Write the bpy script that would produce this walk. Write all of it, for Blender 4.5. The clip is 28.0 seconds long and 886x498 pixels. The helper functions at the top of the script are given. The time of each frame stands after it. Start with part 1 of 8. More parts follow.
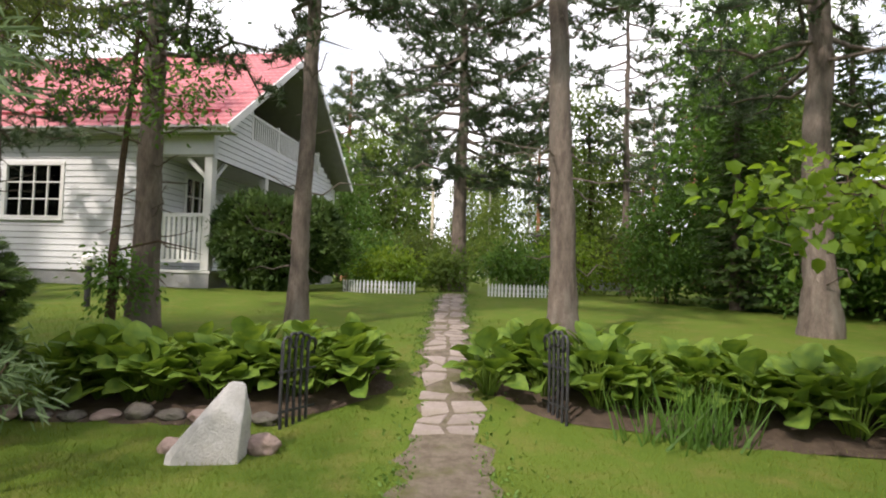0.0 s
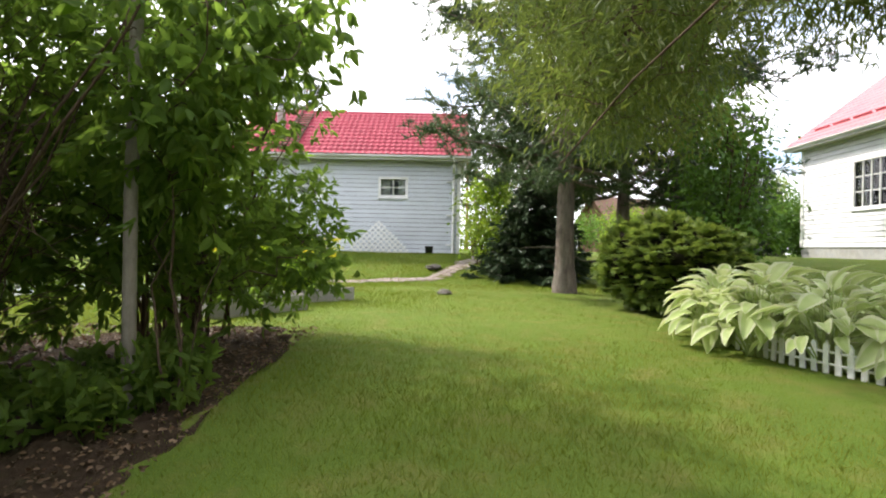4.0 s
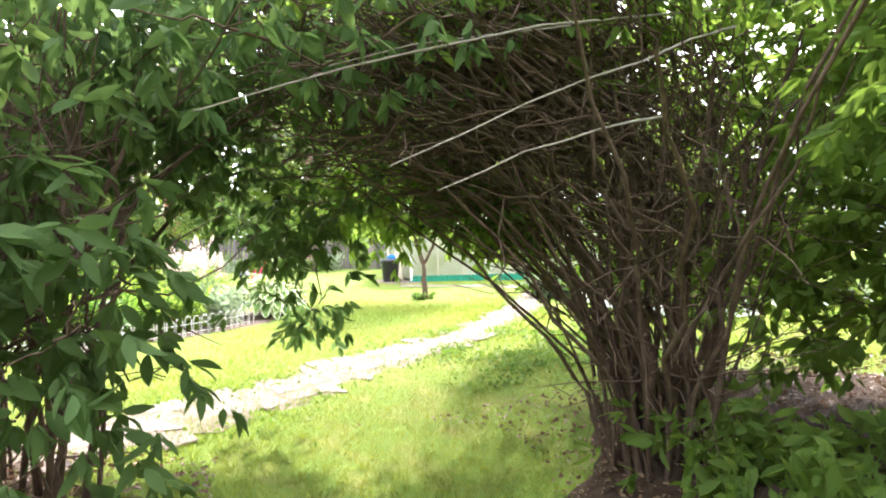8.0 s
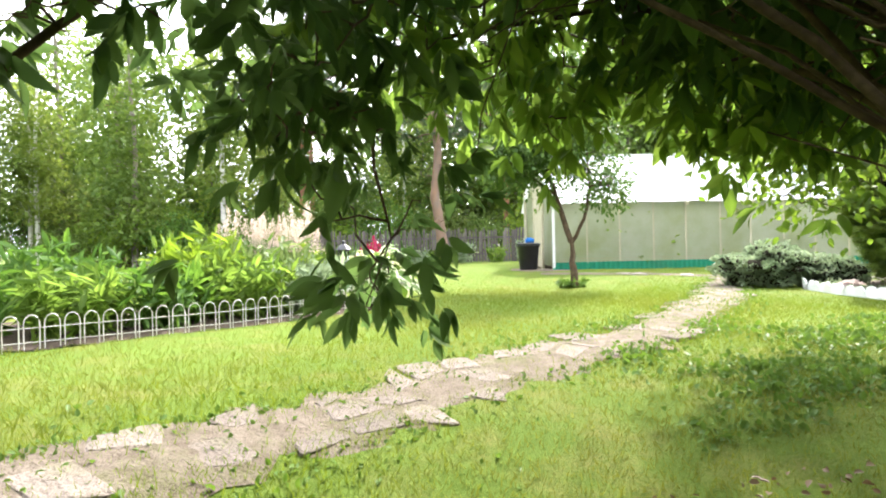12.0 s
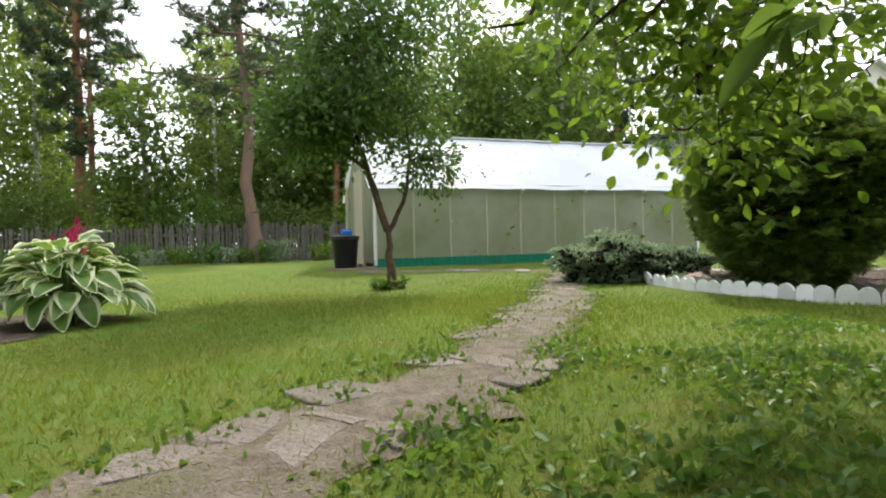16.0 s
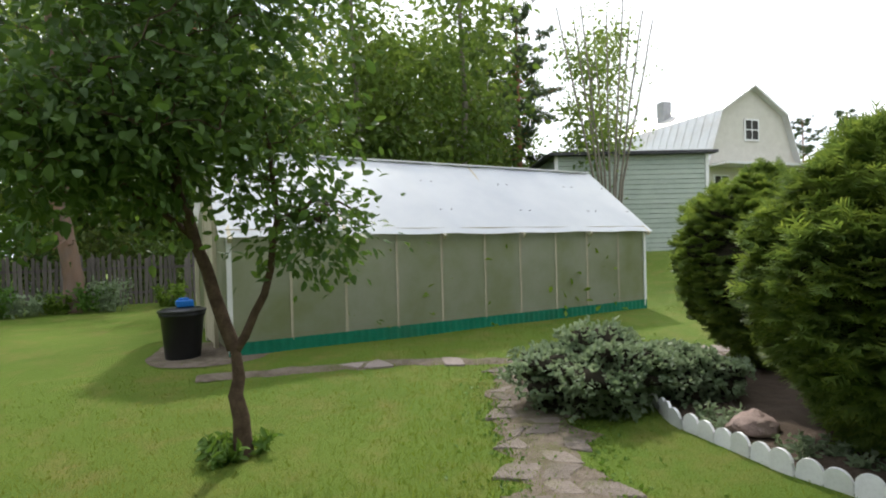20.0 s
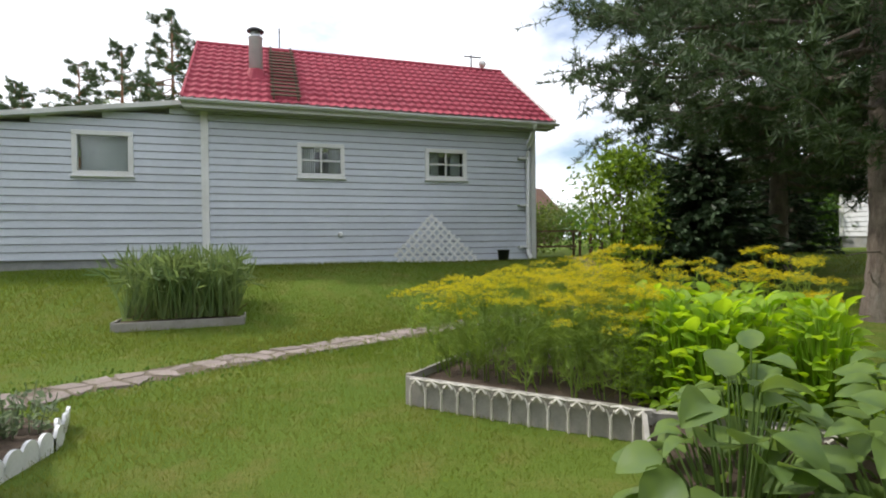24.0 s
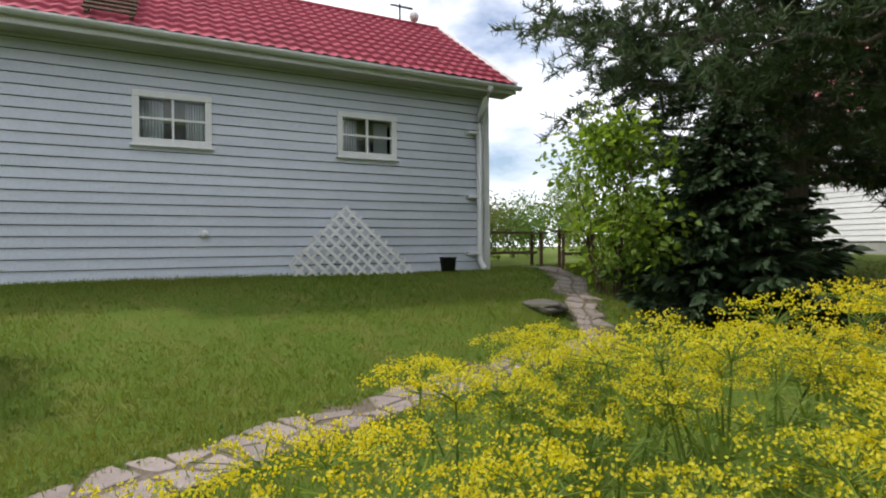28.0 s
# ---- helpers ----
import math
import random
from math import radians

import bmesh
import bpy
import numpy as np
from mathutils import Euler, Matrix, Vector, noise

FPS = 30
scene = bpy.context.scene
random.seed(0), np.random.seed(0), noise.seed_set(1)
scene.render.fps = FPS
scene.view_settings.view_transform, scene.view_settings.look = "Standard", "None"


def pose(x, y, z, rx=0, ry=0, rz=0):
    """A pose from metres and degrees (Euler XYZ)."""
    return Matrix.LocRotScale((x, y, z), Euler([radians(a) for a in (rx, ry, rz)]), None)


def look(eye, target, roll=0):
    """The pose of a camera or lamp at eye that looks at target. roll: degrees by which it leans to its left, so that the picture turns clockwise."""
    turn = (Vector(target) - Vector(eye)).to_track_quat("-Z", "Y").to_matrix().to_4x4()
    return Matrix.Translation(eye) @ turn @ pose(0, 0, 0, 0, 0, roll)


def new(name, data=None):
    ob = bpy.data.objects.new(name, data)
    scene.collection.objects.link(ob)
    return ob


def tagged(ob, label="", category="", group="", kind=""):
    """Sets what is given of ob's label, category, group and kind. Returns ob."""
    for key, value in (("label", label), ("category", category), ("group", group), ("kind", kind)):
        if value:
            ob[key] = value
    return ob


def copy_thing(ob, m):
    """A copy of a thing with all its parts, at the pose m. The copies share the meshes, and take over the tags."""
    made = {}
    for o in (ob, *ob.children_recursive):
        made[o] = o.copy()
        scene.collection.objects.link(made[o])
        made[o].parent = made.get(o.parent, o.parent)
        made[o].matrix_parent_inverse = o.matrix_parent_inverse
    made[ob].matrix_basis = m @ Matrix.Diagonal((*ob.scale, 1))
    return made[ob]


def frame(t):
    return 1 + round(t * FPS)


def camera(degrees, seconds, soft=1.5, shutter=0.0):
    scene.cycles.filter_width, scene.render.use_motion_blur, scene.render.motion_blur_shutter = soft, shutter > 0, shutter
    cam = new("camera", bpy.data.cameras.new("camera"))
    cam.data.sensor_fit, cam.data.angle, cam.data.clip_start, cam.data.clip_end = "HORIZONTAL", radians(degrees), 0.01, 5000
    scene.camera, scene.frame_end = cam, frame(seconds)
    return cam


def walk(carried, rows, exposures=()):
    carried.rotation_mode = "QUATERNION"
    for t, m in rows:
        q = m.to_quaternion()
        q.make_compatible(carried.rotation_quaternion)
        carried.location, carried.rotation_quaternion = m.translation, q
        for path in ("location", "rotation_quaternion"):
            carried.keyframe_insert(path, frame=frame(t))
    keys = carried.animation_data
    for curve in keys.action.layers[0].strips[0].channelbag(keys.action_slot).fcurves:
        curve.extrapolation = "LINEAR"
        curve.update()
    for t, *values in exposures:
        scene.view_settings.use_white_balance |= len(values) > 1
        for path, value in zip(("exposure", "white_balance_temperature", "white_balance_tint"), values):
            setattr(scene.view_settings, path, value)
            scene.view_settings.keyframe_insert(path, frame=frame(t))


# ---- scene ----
cam = camera(78.5, 28.0, soft=2.0)
METRES, EYE, TILT, LEAN, TURN = 22.0, 1.15, 0.0, 0.0, 4.0
ROWS = [
    (0.0, -0.0041, 0.0062, -0.0018, 1.93, 2.68, -1.57),
    (0.5, -0.0192, 0.0254, -0.0031, 12.50, 2.45, -1.93),
    (1.0, -0.0333, 0.0315, -0.0052, 23.94, 2.12, -2.40),
    (1.5, -0.0500, 0.0372, -0.0060, 37.24, 1.52, -2.65),
    (2.0, -0.0697, 0.0341, -0.0093, 49.86, 1.43, -2.58),
    (2.5, -0.0991, 0.0347, -0.0130, 61.84, 0.64, -1.97),
    (3.0, -0.1195, 0.0325, -0.0207, 70.19, 0.45, -1.65),
    (3.5, -0.1284, 0.0282, -0.0240, 79.46, 0.13, -1.41),
    (5.5, -0.2045, 0.0048, -0.0233, 107.24, -0.26, -0.16),
    (6.0, -0.2049, 0.0028, -0.0239, 123.86, -0.31, 0.06),
    (6.5, -0.2032, 0.0018, -0.0225, 136.23, -0.44, 0.11),
    (7.0, -0.2019, 0.0007, -0.0214, 145.87, -0.38, 0.25),
    (7.5, -0.2006, 0.0006, -0.0201, 153.49, -0.43, 0.37),
    (8.0, -0.1998, 0.0, -0.0196, 159.17, -0.39, 0.48),
    (8.5, -0.2001, -0.0023, -0.0194, 163.7, -0.47, 0.67),
    (9.0, -0.201, -0.0115, -0.0256, 167.32, -0.23, 0.7),
    (9.5, -0.2015, -0.0264, -0.0272, 169.64, -0.35, 0.86),
    (10.0, -0.2039, -0.0391, -0.0295, 170.92, -0.23, 1.1),
    (10.5, -0.2106, -0.0546, -0.0323, 171.95, -0.32, 1.09),
    (11.0, -0.2178, -0.0692, -0.0343, 172.95, -0.04, 1.26),
    (11.5, -0.2229, -0.0873, -0.0398, 173.45, -0.02, 1.23),
    (13.5, -0.232, -0.136, -0.041, 172.75, 0.0, 1.36),
    (14.0, -0.2402, -0.1463, -0.0386, 169.5, -0.27, 1.35),
    (14.5, -0.2475, -0.1537, -0.0389, 165.41, -0.1, 1.53),
    (15.0, -0.2567, -0.1621, -0.0444, 161.1, -0.18, 1.48),
    (15.5, -0.2658, -0.1747, -0.0472, 158.0, -0.37, 1.53),
    (16.0, -0.2746, -0.1909, -0.0465, 157.19, -0.42, 1.49),
    (16.5, -0.2826, -0.2044, -0.0426, 156.69, -0.4, 1.56),
    (17.0, -0.2858, -0.2184, -0.0352, 155.66, -0.18, 1.34),
    (17.5, -0.2871, -0.2365, -0.0269, 155.7, -0.27, 1.27),
    (18.0, -0.2876, -0.2583, -0.0187, 156.09, -0.31, 1.14),
    (18.5, -0.2907, -0.2797, -0.0116, 156.51, -0.29, 1.26),
    (19.0, -0.3017, -0.2969, -0.0086, 155.98, -0.33, 1.51),
    (19.5, -0.3145, -0.3078, -0.0049, 153.17, -0.31, 1.66),
    (20.0, -0.3272, -0.3182, -0.0055, 145.59, -0.36, 1.53),
    (20.5, -0.3433, -0.3271, -0.0061, 132.15, -0.72, 1.35),
    (21.0, -0.3657, -0.3281, -0.0056, 119.82, -0.93, 1.32),
    (21.5, -0.3898, -0.3216, -0.0072, 104.7, -1.07, 1.15),
    (22.0, -0.4147, -0.3094, -0.0082, 87.99, -1.22, 0.7),
    (22.5, -0.4407, -0.2937, -0.0114, 78.59, -1.22, 0.7),
    (24.5, -0.5352, -0.235, -0.0085, 65.87, -0.9, 0.46),
    (25.0, -0.5623, -0.2224, -0.0108, 64.48, -0.89, 0.4),
    (25.5, -0.5871, -0.2117, -0.011, 64.41, -0.8, 0.46),
    (26.0, -0.613, -0.2045, -0.0098, 64.09, -0.68, 0.38),
    (26.5, -0.6384, -0.1962, -0.0108, 63.77, -0.59, 0.4),
    (27.0, -0.6576, -0.1918, -0.0115, 63.68, -0.34, 0.39),
    (27.5, -0.6749, -0.1862, -0.0122, 63.0, -0.21, 0.39),
    (28.0, -0.6875, -0.1767, -0.0126, 59.15, -0.17, 0.54),
]
EXPOSURES = [(0.0, 0.6, 6850, 16), (1.0, 0.7, 6850, 16), (2.0, 1.15, 6750, 15), (3.0, 1.12, 6800, 15), (3.5, 1.2, 6750, 14), (5.5, 1.95, 6500, 16), (6.5, 3.1, 6350, 22), (7.3, 3.25, 6300, 23), (8.2, 3.1, 6300, 22), (10.0, 3.1, 6350, 20), (11.5, 2.5, 6450, 14), (13.5, 1.95, 6500, 11), (14.5, 1.4, 6500, 11), (16.0, 0.92, 6500, 11), (19.0, 0.5, 6500, 10), (22.0, 0.45, 6500, 10), (24.5, 0.26, 6500, 12), (28.0, 0.2, 6500, 13)]
walk(cam, [(t, pose(0, 0, EYE, TILT, LEAN, TURN) @ pose(METRES * x, METRES * y, METRES * z, 90 + pitch, roll, yaw)) for t, x, y, z, yaw, pitch, roll in ROWS],
     exposures=EXPOSURES)

# ---- light ----
SUN_EL, SUN_AZ = 46.0, 212.0   # degrees; azimuth from +y, clockwise
world = bpy.data.worlds.new("world")
scene.world = world
world.use_nodes = True
wt = world.node_tree
wt.nodes.clear()
sky = wt.nodes.new("ShaderNodeTexSky")
sky.sky_type, sky.sun_disc = "NISHITA", False
sky.sun_elevation, sky.sun_rotation = radians(SUN_EL), radians(SUN_AZ)
sky.air_density, sky.dust_density, sky.ozone_density = 1.0, 1.5, 1.0
wc = wt.nodes.new("ShaderNodeTexCoord")
wm = wt.nodes.new("ShaderNodeMapping")
wm.inputs["Scale"].default_value = (1.0, 1.0, 2.4)
wn = wt.nodes.new("ShaderNodeTexNoise")
wn.inputs["Scale"].default_value, wn.inputs["Detail"].default_value, wn.inputs["Roughness"].default_value = 2.3, 7.0, 0.55
wr = wt.nodes.new("ShaderNodeValToRGB")
wr.color_ramp.elements[0].position, wr.color_ramp.elements[1].position = 0.30, 0.50
wx = wt.nodes.new("ShaderNodeMixRGB")
wx.inputs["Color2"].default_value = (8.6, 8.9, 9.4, 1)
wb = wt.nodes.new("ShaderNodeBackground")
wb.inputs["Strength"].default_value = 0.15
wo = wt.nodes.new("ShaderNodeOutputWorld")
wt.links.new(wc.outputs["Generated"], wm.inputs["Vector"])
wt.links.new(wm.outputs["Vector"], wn.inputs["Vector"])
wt.links.new(wn.outputs["Fac"], wr.inputs["Fac"])
wt.links.new(wr.outputs["Color"], wx.inputs["Fac"])
wt.links.new(sky.outputs["Color"], wx.inputs["Color1"])
wt.links.new(wx.outputs["Color"], wb.inputs["Color"])
wt.links.new(wb.outputs["Background"], wo.inputs["Surface"])
sun = new("sun", bpy.data.lights.new("sun", "SUN"))
sun.data.energy, sun.data.angle, sun.data.color = 2.7, radians(2.5), (1.0, 0.95, 0.86)
az = radians(SUN_AZ)
sun.matrix_world = look((math.sin(az) * 30, math.cos(az) * 30, 30 * math.tan(radians(SUN_EL))), (0, 0, 0))


# ---- materials ----
def shader(name):
    m = bpy.data.materials.new(name)
    m.use_nodes = True
    nt = m.node_tree
    return m, nt, nt.nodes["Principled BSDF"], nt.nodes["Material Output"]


def node(nt, kind, **inputs):
    n = nt.nodes.new(kind)
    for k, v in inputs.items():
        n.inputs[k.replace("_", " ")].default_value = v
    return n


def rgba(c):
    return (c[0], c[1], c[2], 1.0)


def mixed(nt, fac, a, b):
    n = nt.nodes.new("ShaderNodeMixRGB")
    nt.links.new(fac, n.inputs["Fac"])
    for key, v in (("Color1", a), ("Color2", b)):
        if isinstance(v, tuple):
            n.inputs[key].default_value = rgba(v)
        else:
            nt.links.new(v, n.inputs[key])
    return n.outputs["Color"]


def ramp(nt, value, lo, hi):
    r = nt.nodes.new("ShaderNodeMapRange")
    r.inputs["From Min"].default_value, r.inputs["From Max"].default_value = lo, hi
    nt.links.new(value, r.inputs["Value"])
    return r.outputs["Result"]


def surface(name, a, b, scale=4.0, fine=40.0, rough=0.7, bump=0.3, metal=0.0, stain=None, stretch=(1, 1, 1), per=0.0, depth=0.01, spec=0.4):
    """Two tones of noise, a fine grain, a stain at large scale and a per-object shift."""
    m, nt, p, out = shader(name)
    tc = nt.nodes.new("ShaderNodeTexCoord")
    mp = nt.nodes.new("ShaderNodeMapping")
    mp.inputs["Scale"].default_value = stretch
    nt.links.new(tc.outputs["Object"], mp.inputs["Vector"])
    n1 = node(nt, "ShaderNodeTexNoise", Scale=scale, Detail=6.0, Roughness=0.6)
    n2 = node(nt, "ShaderNodeTexNoise", Scale=fine, Detail=4.0, Roughness=0.6)
    for n in (n1, n2):
        nt.links.new(mp.outputs["Vector"], n.inputs["Vector"])
    col = mixed(nt, ramp(nt, n1.outputs["Fac"], 0.35, 0.65), a, b)
    half = tuple(0.8 * v for v in a)
    f2 = ramp(nt, n2.outputs["Fac"], 0.45, 0.75)
    q = nt.nodes.new("ShaderNodeMath")
    q.operation = "MULTIPLY"
    q.inputs[1].default_value = 0.6
    nt.links.new(f2, q.inputs[0])
    col = mixed(nt, q.outputs[0], col, half)
    if stain:
        n3 = node(nt, "ShaderNodeTexNoise", Scale=scale * 0.22, Detail=8.0, Roughness=0.7)
        nt.links.new(mp.outputs["Vector"], n3.inputs["Vector"])
        col = mixed(nt, ramp(nt, n3.outputs["Fac"], 0.5, 0.72), col, stain)
    if per:
        oi = nt.nodes.new("ShaderNodeObjectInfo")
        hs = nt.nodes.new("ShaderNodeHueSaturation")
        r = nt.nodes.new("ShaderNodeMapRange")
        r.inputs["To Min"].default_value, r.inputs["To Max"].default_value = 1 - per, 1 + per
        nt.links.new(oi.outputs["Random"], r.inputs["Value"])
        nt.links.new(r.outputs["Result"], hs.inputs["Value"])
        nt.links.new(col, hs.inputs["Color"])
        col = hs.outputs["Color"]
    nt.links.new(col, p.inputs["Base Color"])
    p.inputs["Roughness"].default_value, p.inputs["Metallic"].default_value = rough, metal
    p.inputs["Specular IOR Level"].default_value = spec
    if bump:
        b1 = nt.nodes.new("ShaderNodeBump")
        b1.inputs["Strength"].default_value, b1.inputs["Distance"].default_value = bump, depth
        ad = nt.nodes.new("ShaderNodeMath")
        nt.links.new(n1.outputs["Fac"], ad.inputs[0])
        nt.links.new(n2.outputs["Fac"], ad.inputs[1])
        nt.links.new(ad.outputs[0], b1.inputs["Height"])
        nt.links.new(b1.outputs["Normal"], p.inputs["Normal"])
    return m


def leafy(name, a, b, c=None, rough=0.5, glow=0.4, patch=1.2, spec=0.25):
    """Leaves: tone differs from leaf to leaf and from clump to clump; light passes through."""
    m, nt, p, out = shader(name)
    ge = nt.nodes.new("ShaderNodeNewGeometry")
    tc = nt.nodes.new("ShaderNodeTexCoord")
    nz = node(nt, "ShaderNodeTexNoise", Scale=patch, Detail=3.0)
    nt.links.new(tc.outputs["Object"], nz.inputs["Vector"])
    oi = nt.nodes.new("ShaderNodeObjectInfo")
    su = nt.nodes.new("ShaderNodeMath")
    nt.links.new(ge.outputs["Random Per Island"], su.inputs[0])
    nt.links.new(oi.outputs["Random"], su.inputs[1])
    fr = nt.nodes.new("ShaderNodeMath")
    fr.operation = "FRACT"
    nt.links.new(su.outputs[0], fr.inputs[0])
    col = mixed(nt, fr.outputs[0], a, b)
    col = mixed(nt, ramp(nt, nz.outputs["Fac"], 0.35, 0.7), col, c or tuple(0.7 * v for v in a))
    nt.links.new(col, p.inputs["Base Color"])
    p.inputs["Roughness"].default_value = rough
    p.inputs["Specular IOR Level"].default_value = spec
    tr = nt.nodes.new("ShaderNodeBsdfTranslucent")
    hs = node(nt, "ShaderNodeHueSaturation", Saturation=1.1, Value=1.7, Hue=0.485)
    nt.links.new(col, hs.inputs["Color"])
    nt.links.new(hs.outputs["Color"], tr.inputs["Color"])
    mx = nt.nodes.new("ShaderNodeMixShader")
    mx.inputs[0].default_value = glow
    nt.links.new(p.outputs[0], mx.inputs[1])
    nt.links.new(tr.outputs[0], mx.inputs[2])
    nt.links.new(mx.outputs[0], out.inputs["Surface"])
    return m


def glassy(name, tint, rough, alpha):
    m, nt, p, out = shader(name)
    p.inputs["Base Color"].default_value = rgba(tint)
    p.inputs["Roughness"].default_value = rough
    tr = nt.nodes.new("ShaderNodeBsdfTransparent")
    tr.inputs["Color"].default_value = rgba(tint)
    gl = nt.nodes.new("ShaderNodeBsdfGlossy")
    gl.inputs["Roughness"].default_value = rough
    fr = nt.nodes.new("ShaderNodeFresnel")
    fr.inputs["IOR"].default_value = 1.5
    mx = nt.nodes.new("ShaderNodeMixShader")
    nt.links.new(fr.outputs[0], mx.inputs[0])
    nt.links.new(tr.outputs[0], mx.inputs[1])
    nt.links.new(gl.outputs[0], mx.inputs[2])
    nt.links.new(mx.outputs[0], out.inputs["Surface"])
    return m


def sheet(name, tint, stain, glow):
    """Milky plastic sheet: light passes through it softened; algae and dust in stripes."""
    m, nt, p, out = shader(name)
    tc = nt.nodes.new("ShaderNodeTexCoord")
    n1 = node(nt, "ShaderNodeTexNoise", Scale=0.9, Detail=6.0, Roughness=0.6)
    nt.links.new(tc.outputs["Object"], n1.inputs["Vector"])
    col = mixed(nt, ramp(nt, n1.outputs["Fac"], 0.4, 0.7), tint, stain)
    nt.links.new(col, p.inputs["Base Color"])
    p.inputs["Roughness"].default_value = 0.25
    tr = nt.nodes.new("ShaderNodeBsdfTranslucent")
    nt.links.new(col, tr.inputs["Color"])
    tp = nt.nodes.new("ShaderNodeBsdfTransparent")
    nt.links.new(col, tp.inputs["Color"])
    m1, m2 = nt.nodes.new("ShaderNodeMixShader"), nt.nodes.new("ShaderNodeMixShader")
    m1.inputs[0].default_value, m2.inputs[0].default_value = glow, 0.2
    nt.links.new(p.outputs[0], m1.inputs[1])
    nt.links.new(tr.outputs[0], m1.inputs[2])
    nt.links.new(m1.outputs[0], m2.inputs[1])
    nt.links.new(tp.outputs[0], m2.inputs[2])
    nt.links.new(m2.outputs[0], out.inputs["Surface"])
    return m


def lawn_material():
    m, nt, p, out = shader("lawn")
    tc = nt.nodes.new("ShaderNodeTexCoord")
    big = node(nt, "ShaderNodeTexNoise", Scale=0.35, Detail=5.0, Roughness=0.6)
    mid = node(nt, "ShaderNodeTexNoise", Scale=2.6, Detail=6.0, Roughness=0.65)
    tiny = node(nt, "ShaderNodeTexNoise", Scale=70.0, Detail=5.0, Roughness=0.7)
    for n in (big, mid, tiny):
        nt.links.new(tc.outputs["Object"], n.inputs["Vector"])
    col = mixed(nt, ramp(nt, big.outputs["Fac"], 0.35, 0.65), (0.090, 0.146, 0.020), (0.124, 0.178, 0.028))
    col = mixed(nt, ramp(nt, mid.outputs["Fac"], 0.47, 0.78), col, (0.20, 0.175, 0.055))
    col = mixed(nt, ramp(nt, tiny.outputs["Fac"], 0.45, 0.7), col, (0.075, 0.125, 0.016))
    nt.links.new(col, p.inputs["Base Color"])
    p.inputs["Roughness"].default_value = 0.85
    p.inputs["Specular IOR Level"].default_value = 0.1
    b1 = nt.nodes.new("ShaderNodeBump")
    b1.inputs["Strength"].default_value, b1.inputs["Distance"].default_value = 0.7, 0.03
    nt.links.new(tiny.outputs["Fac"], b1.inputs["Height"])
    nt.links.new(b1.outputs["Normal"], p.inputs["Normal"])
    return m


LAWN = lawn_material()
SIDING = surface("grey_siding", (0.545, 0.585, 0.65), (0.59, 0.63, 0.69), 1.2, 30, 0.45, 0.08, per=0.04, stain=(0.51, 0.545, 0.59))
SIDING_W = surface("white_siding", (0.68, 0.70, 0.73), (0.74, 0.75, 0.77), 1.2, 30, 0.5, 0.08, per=0.03, stain=(0.62, 0.64, 0.64))
WHITE = surface("white_paint", (0.74, 0.75, 0.75), (0.8, 0.8, 0.79), 3, 40, 0.5, 0.1, stain=(0.62, 0.62, 0.58))
GUTTER = surface("gutter_enamel", (0.60, 0.61, 0.60), (0.66, 0.67, 0.65), 2, 30, 0.4, 0.05, stain=(0.5, 0.49, 0.44))
# olive tone carries the shade under the overhangs and in the balcony recess
SOFFIT = surface("shaded_olive_boards", (0.33, 0.34, 0.27), (0.40, 0.40, 0.33), 3, 30, 0.7, 0.15)
ROOF = surface("red_metal_tile", (0.33, 0.05, 0.075), (0.39, 0.068, 0.095), 1.5, 45, 0.68, 0.08, stain=(0.29, 0.06, 0.08), spec=0.2)
ROOF_OLD = surface("faded_red_tile", (0.48, 0.12, 0.15), (0.54, 0.17, 0.19), 1.5, 45, 0.5, 0.1, stain=(0.44, 0.16, 0.17))
CONCRETE = surface("grey_concrete", (0.30, 0.31, 0.32), (0.38, 0.38, 0.37), 4, 60, 0.85, 0.4, stain=(0.24, 0.23, 0.20))
# near-black in place of shade: unlit rooms, gaps between boards, far panes
DARK = surface("near_black_shade", (0.03, 0.03, 0.03), (0.05, 0.045, 0.04), 2, 20, 0.9, 0)
CURTAIN = surface("white_curtain", (0.62, 0.64, 0.64), (0.72, 0.73, 0.72), 6, 60, 0.9, 0.2)
GLASS = glassy("window_glass", (0.9, 0.93, 0.93), 0.03, 1)
BARK = surface("pine_bark", (0.115, 0.09, 0.075), (0.25, 0.205, 0.17), 9, 55, 0.95, 1.0, stretch=(1, 1, 0.28), depth=0.04, stain=(0.16, 0.155, 0.13))
BARK_RED = surface("red_pine_bark", (0.33, 0.155, 0.08), (0.24, 0.12, 0.08), 5, 45, 0.85, 0.7, stretch=(1, 1, 0.35), depth=0.02)
BARK_BENT = surface("mixed_pine_bark", (0.20, 0.125, 0.085), (0.15, 0.115, 0.095), 4, 45, 0.9, 0.7, stretch=(1, 1, 0.35), depth=0.02, stain=(0.26, 0.13, 0.07))
# near-black: the shade inside clipped bushes, put into a colour
CORE = surface("bush_inside_shade", (0.016, 0.015, 0.010), (0.03, 0.026, 0.017), 14, 60, 0.95, 0.8, spec=0.05)
BARK_GREY = surface("smooth_grey_bark", (0.17, 0.15, 0.12), (0.26, 0.235, 0.19), 9, 60, 0.85, 0.5, stretch=(1, 1, 0.4))
TWIG = surface("brown_twig", (0.062, 0.042, 0.029), (0.118, 0.083, 0.056), 12, 60, 0.9, 0.4, spec=0.12)
BIRCH = surface("birch_bark", (0.55, 0.53, 0.49), (0.66, 0.64, 0.6), 5, 30, 0.8, 0.3, stain=(0.09, 0.08, 0.07), stretch=(1, 1, 3))
SOIL = surface("dark_soil", (0.075, 0.052, 0.036), (0.115, 0.082, 0.058), 8, 60, 0.95, 1.0, depth=0.03)
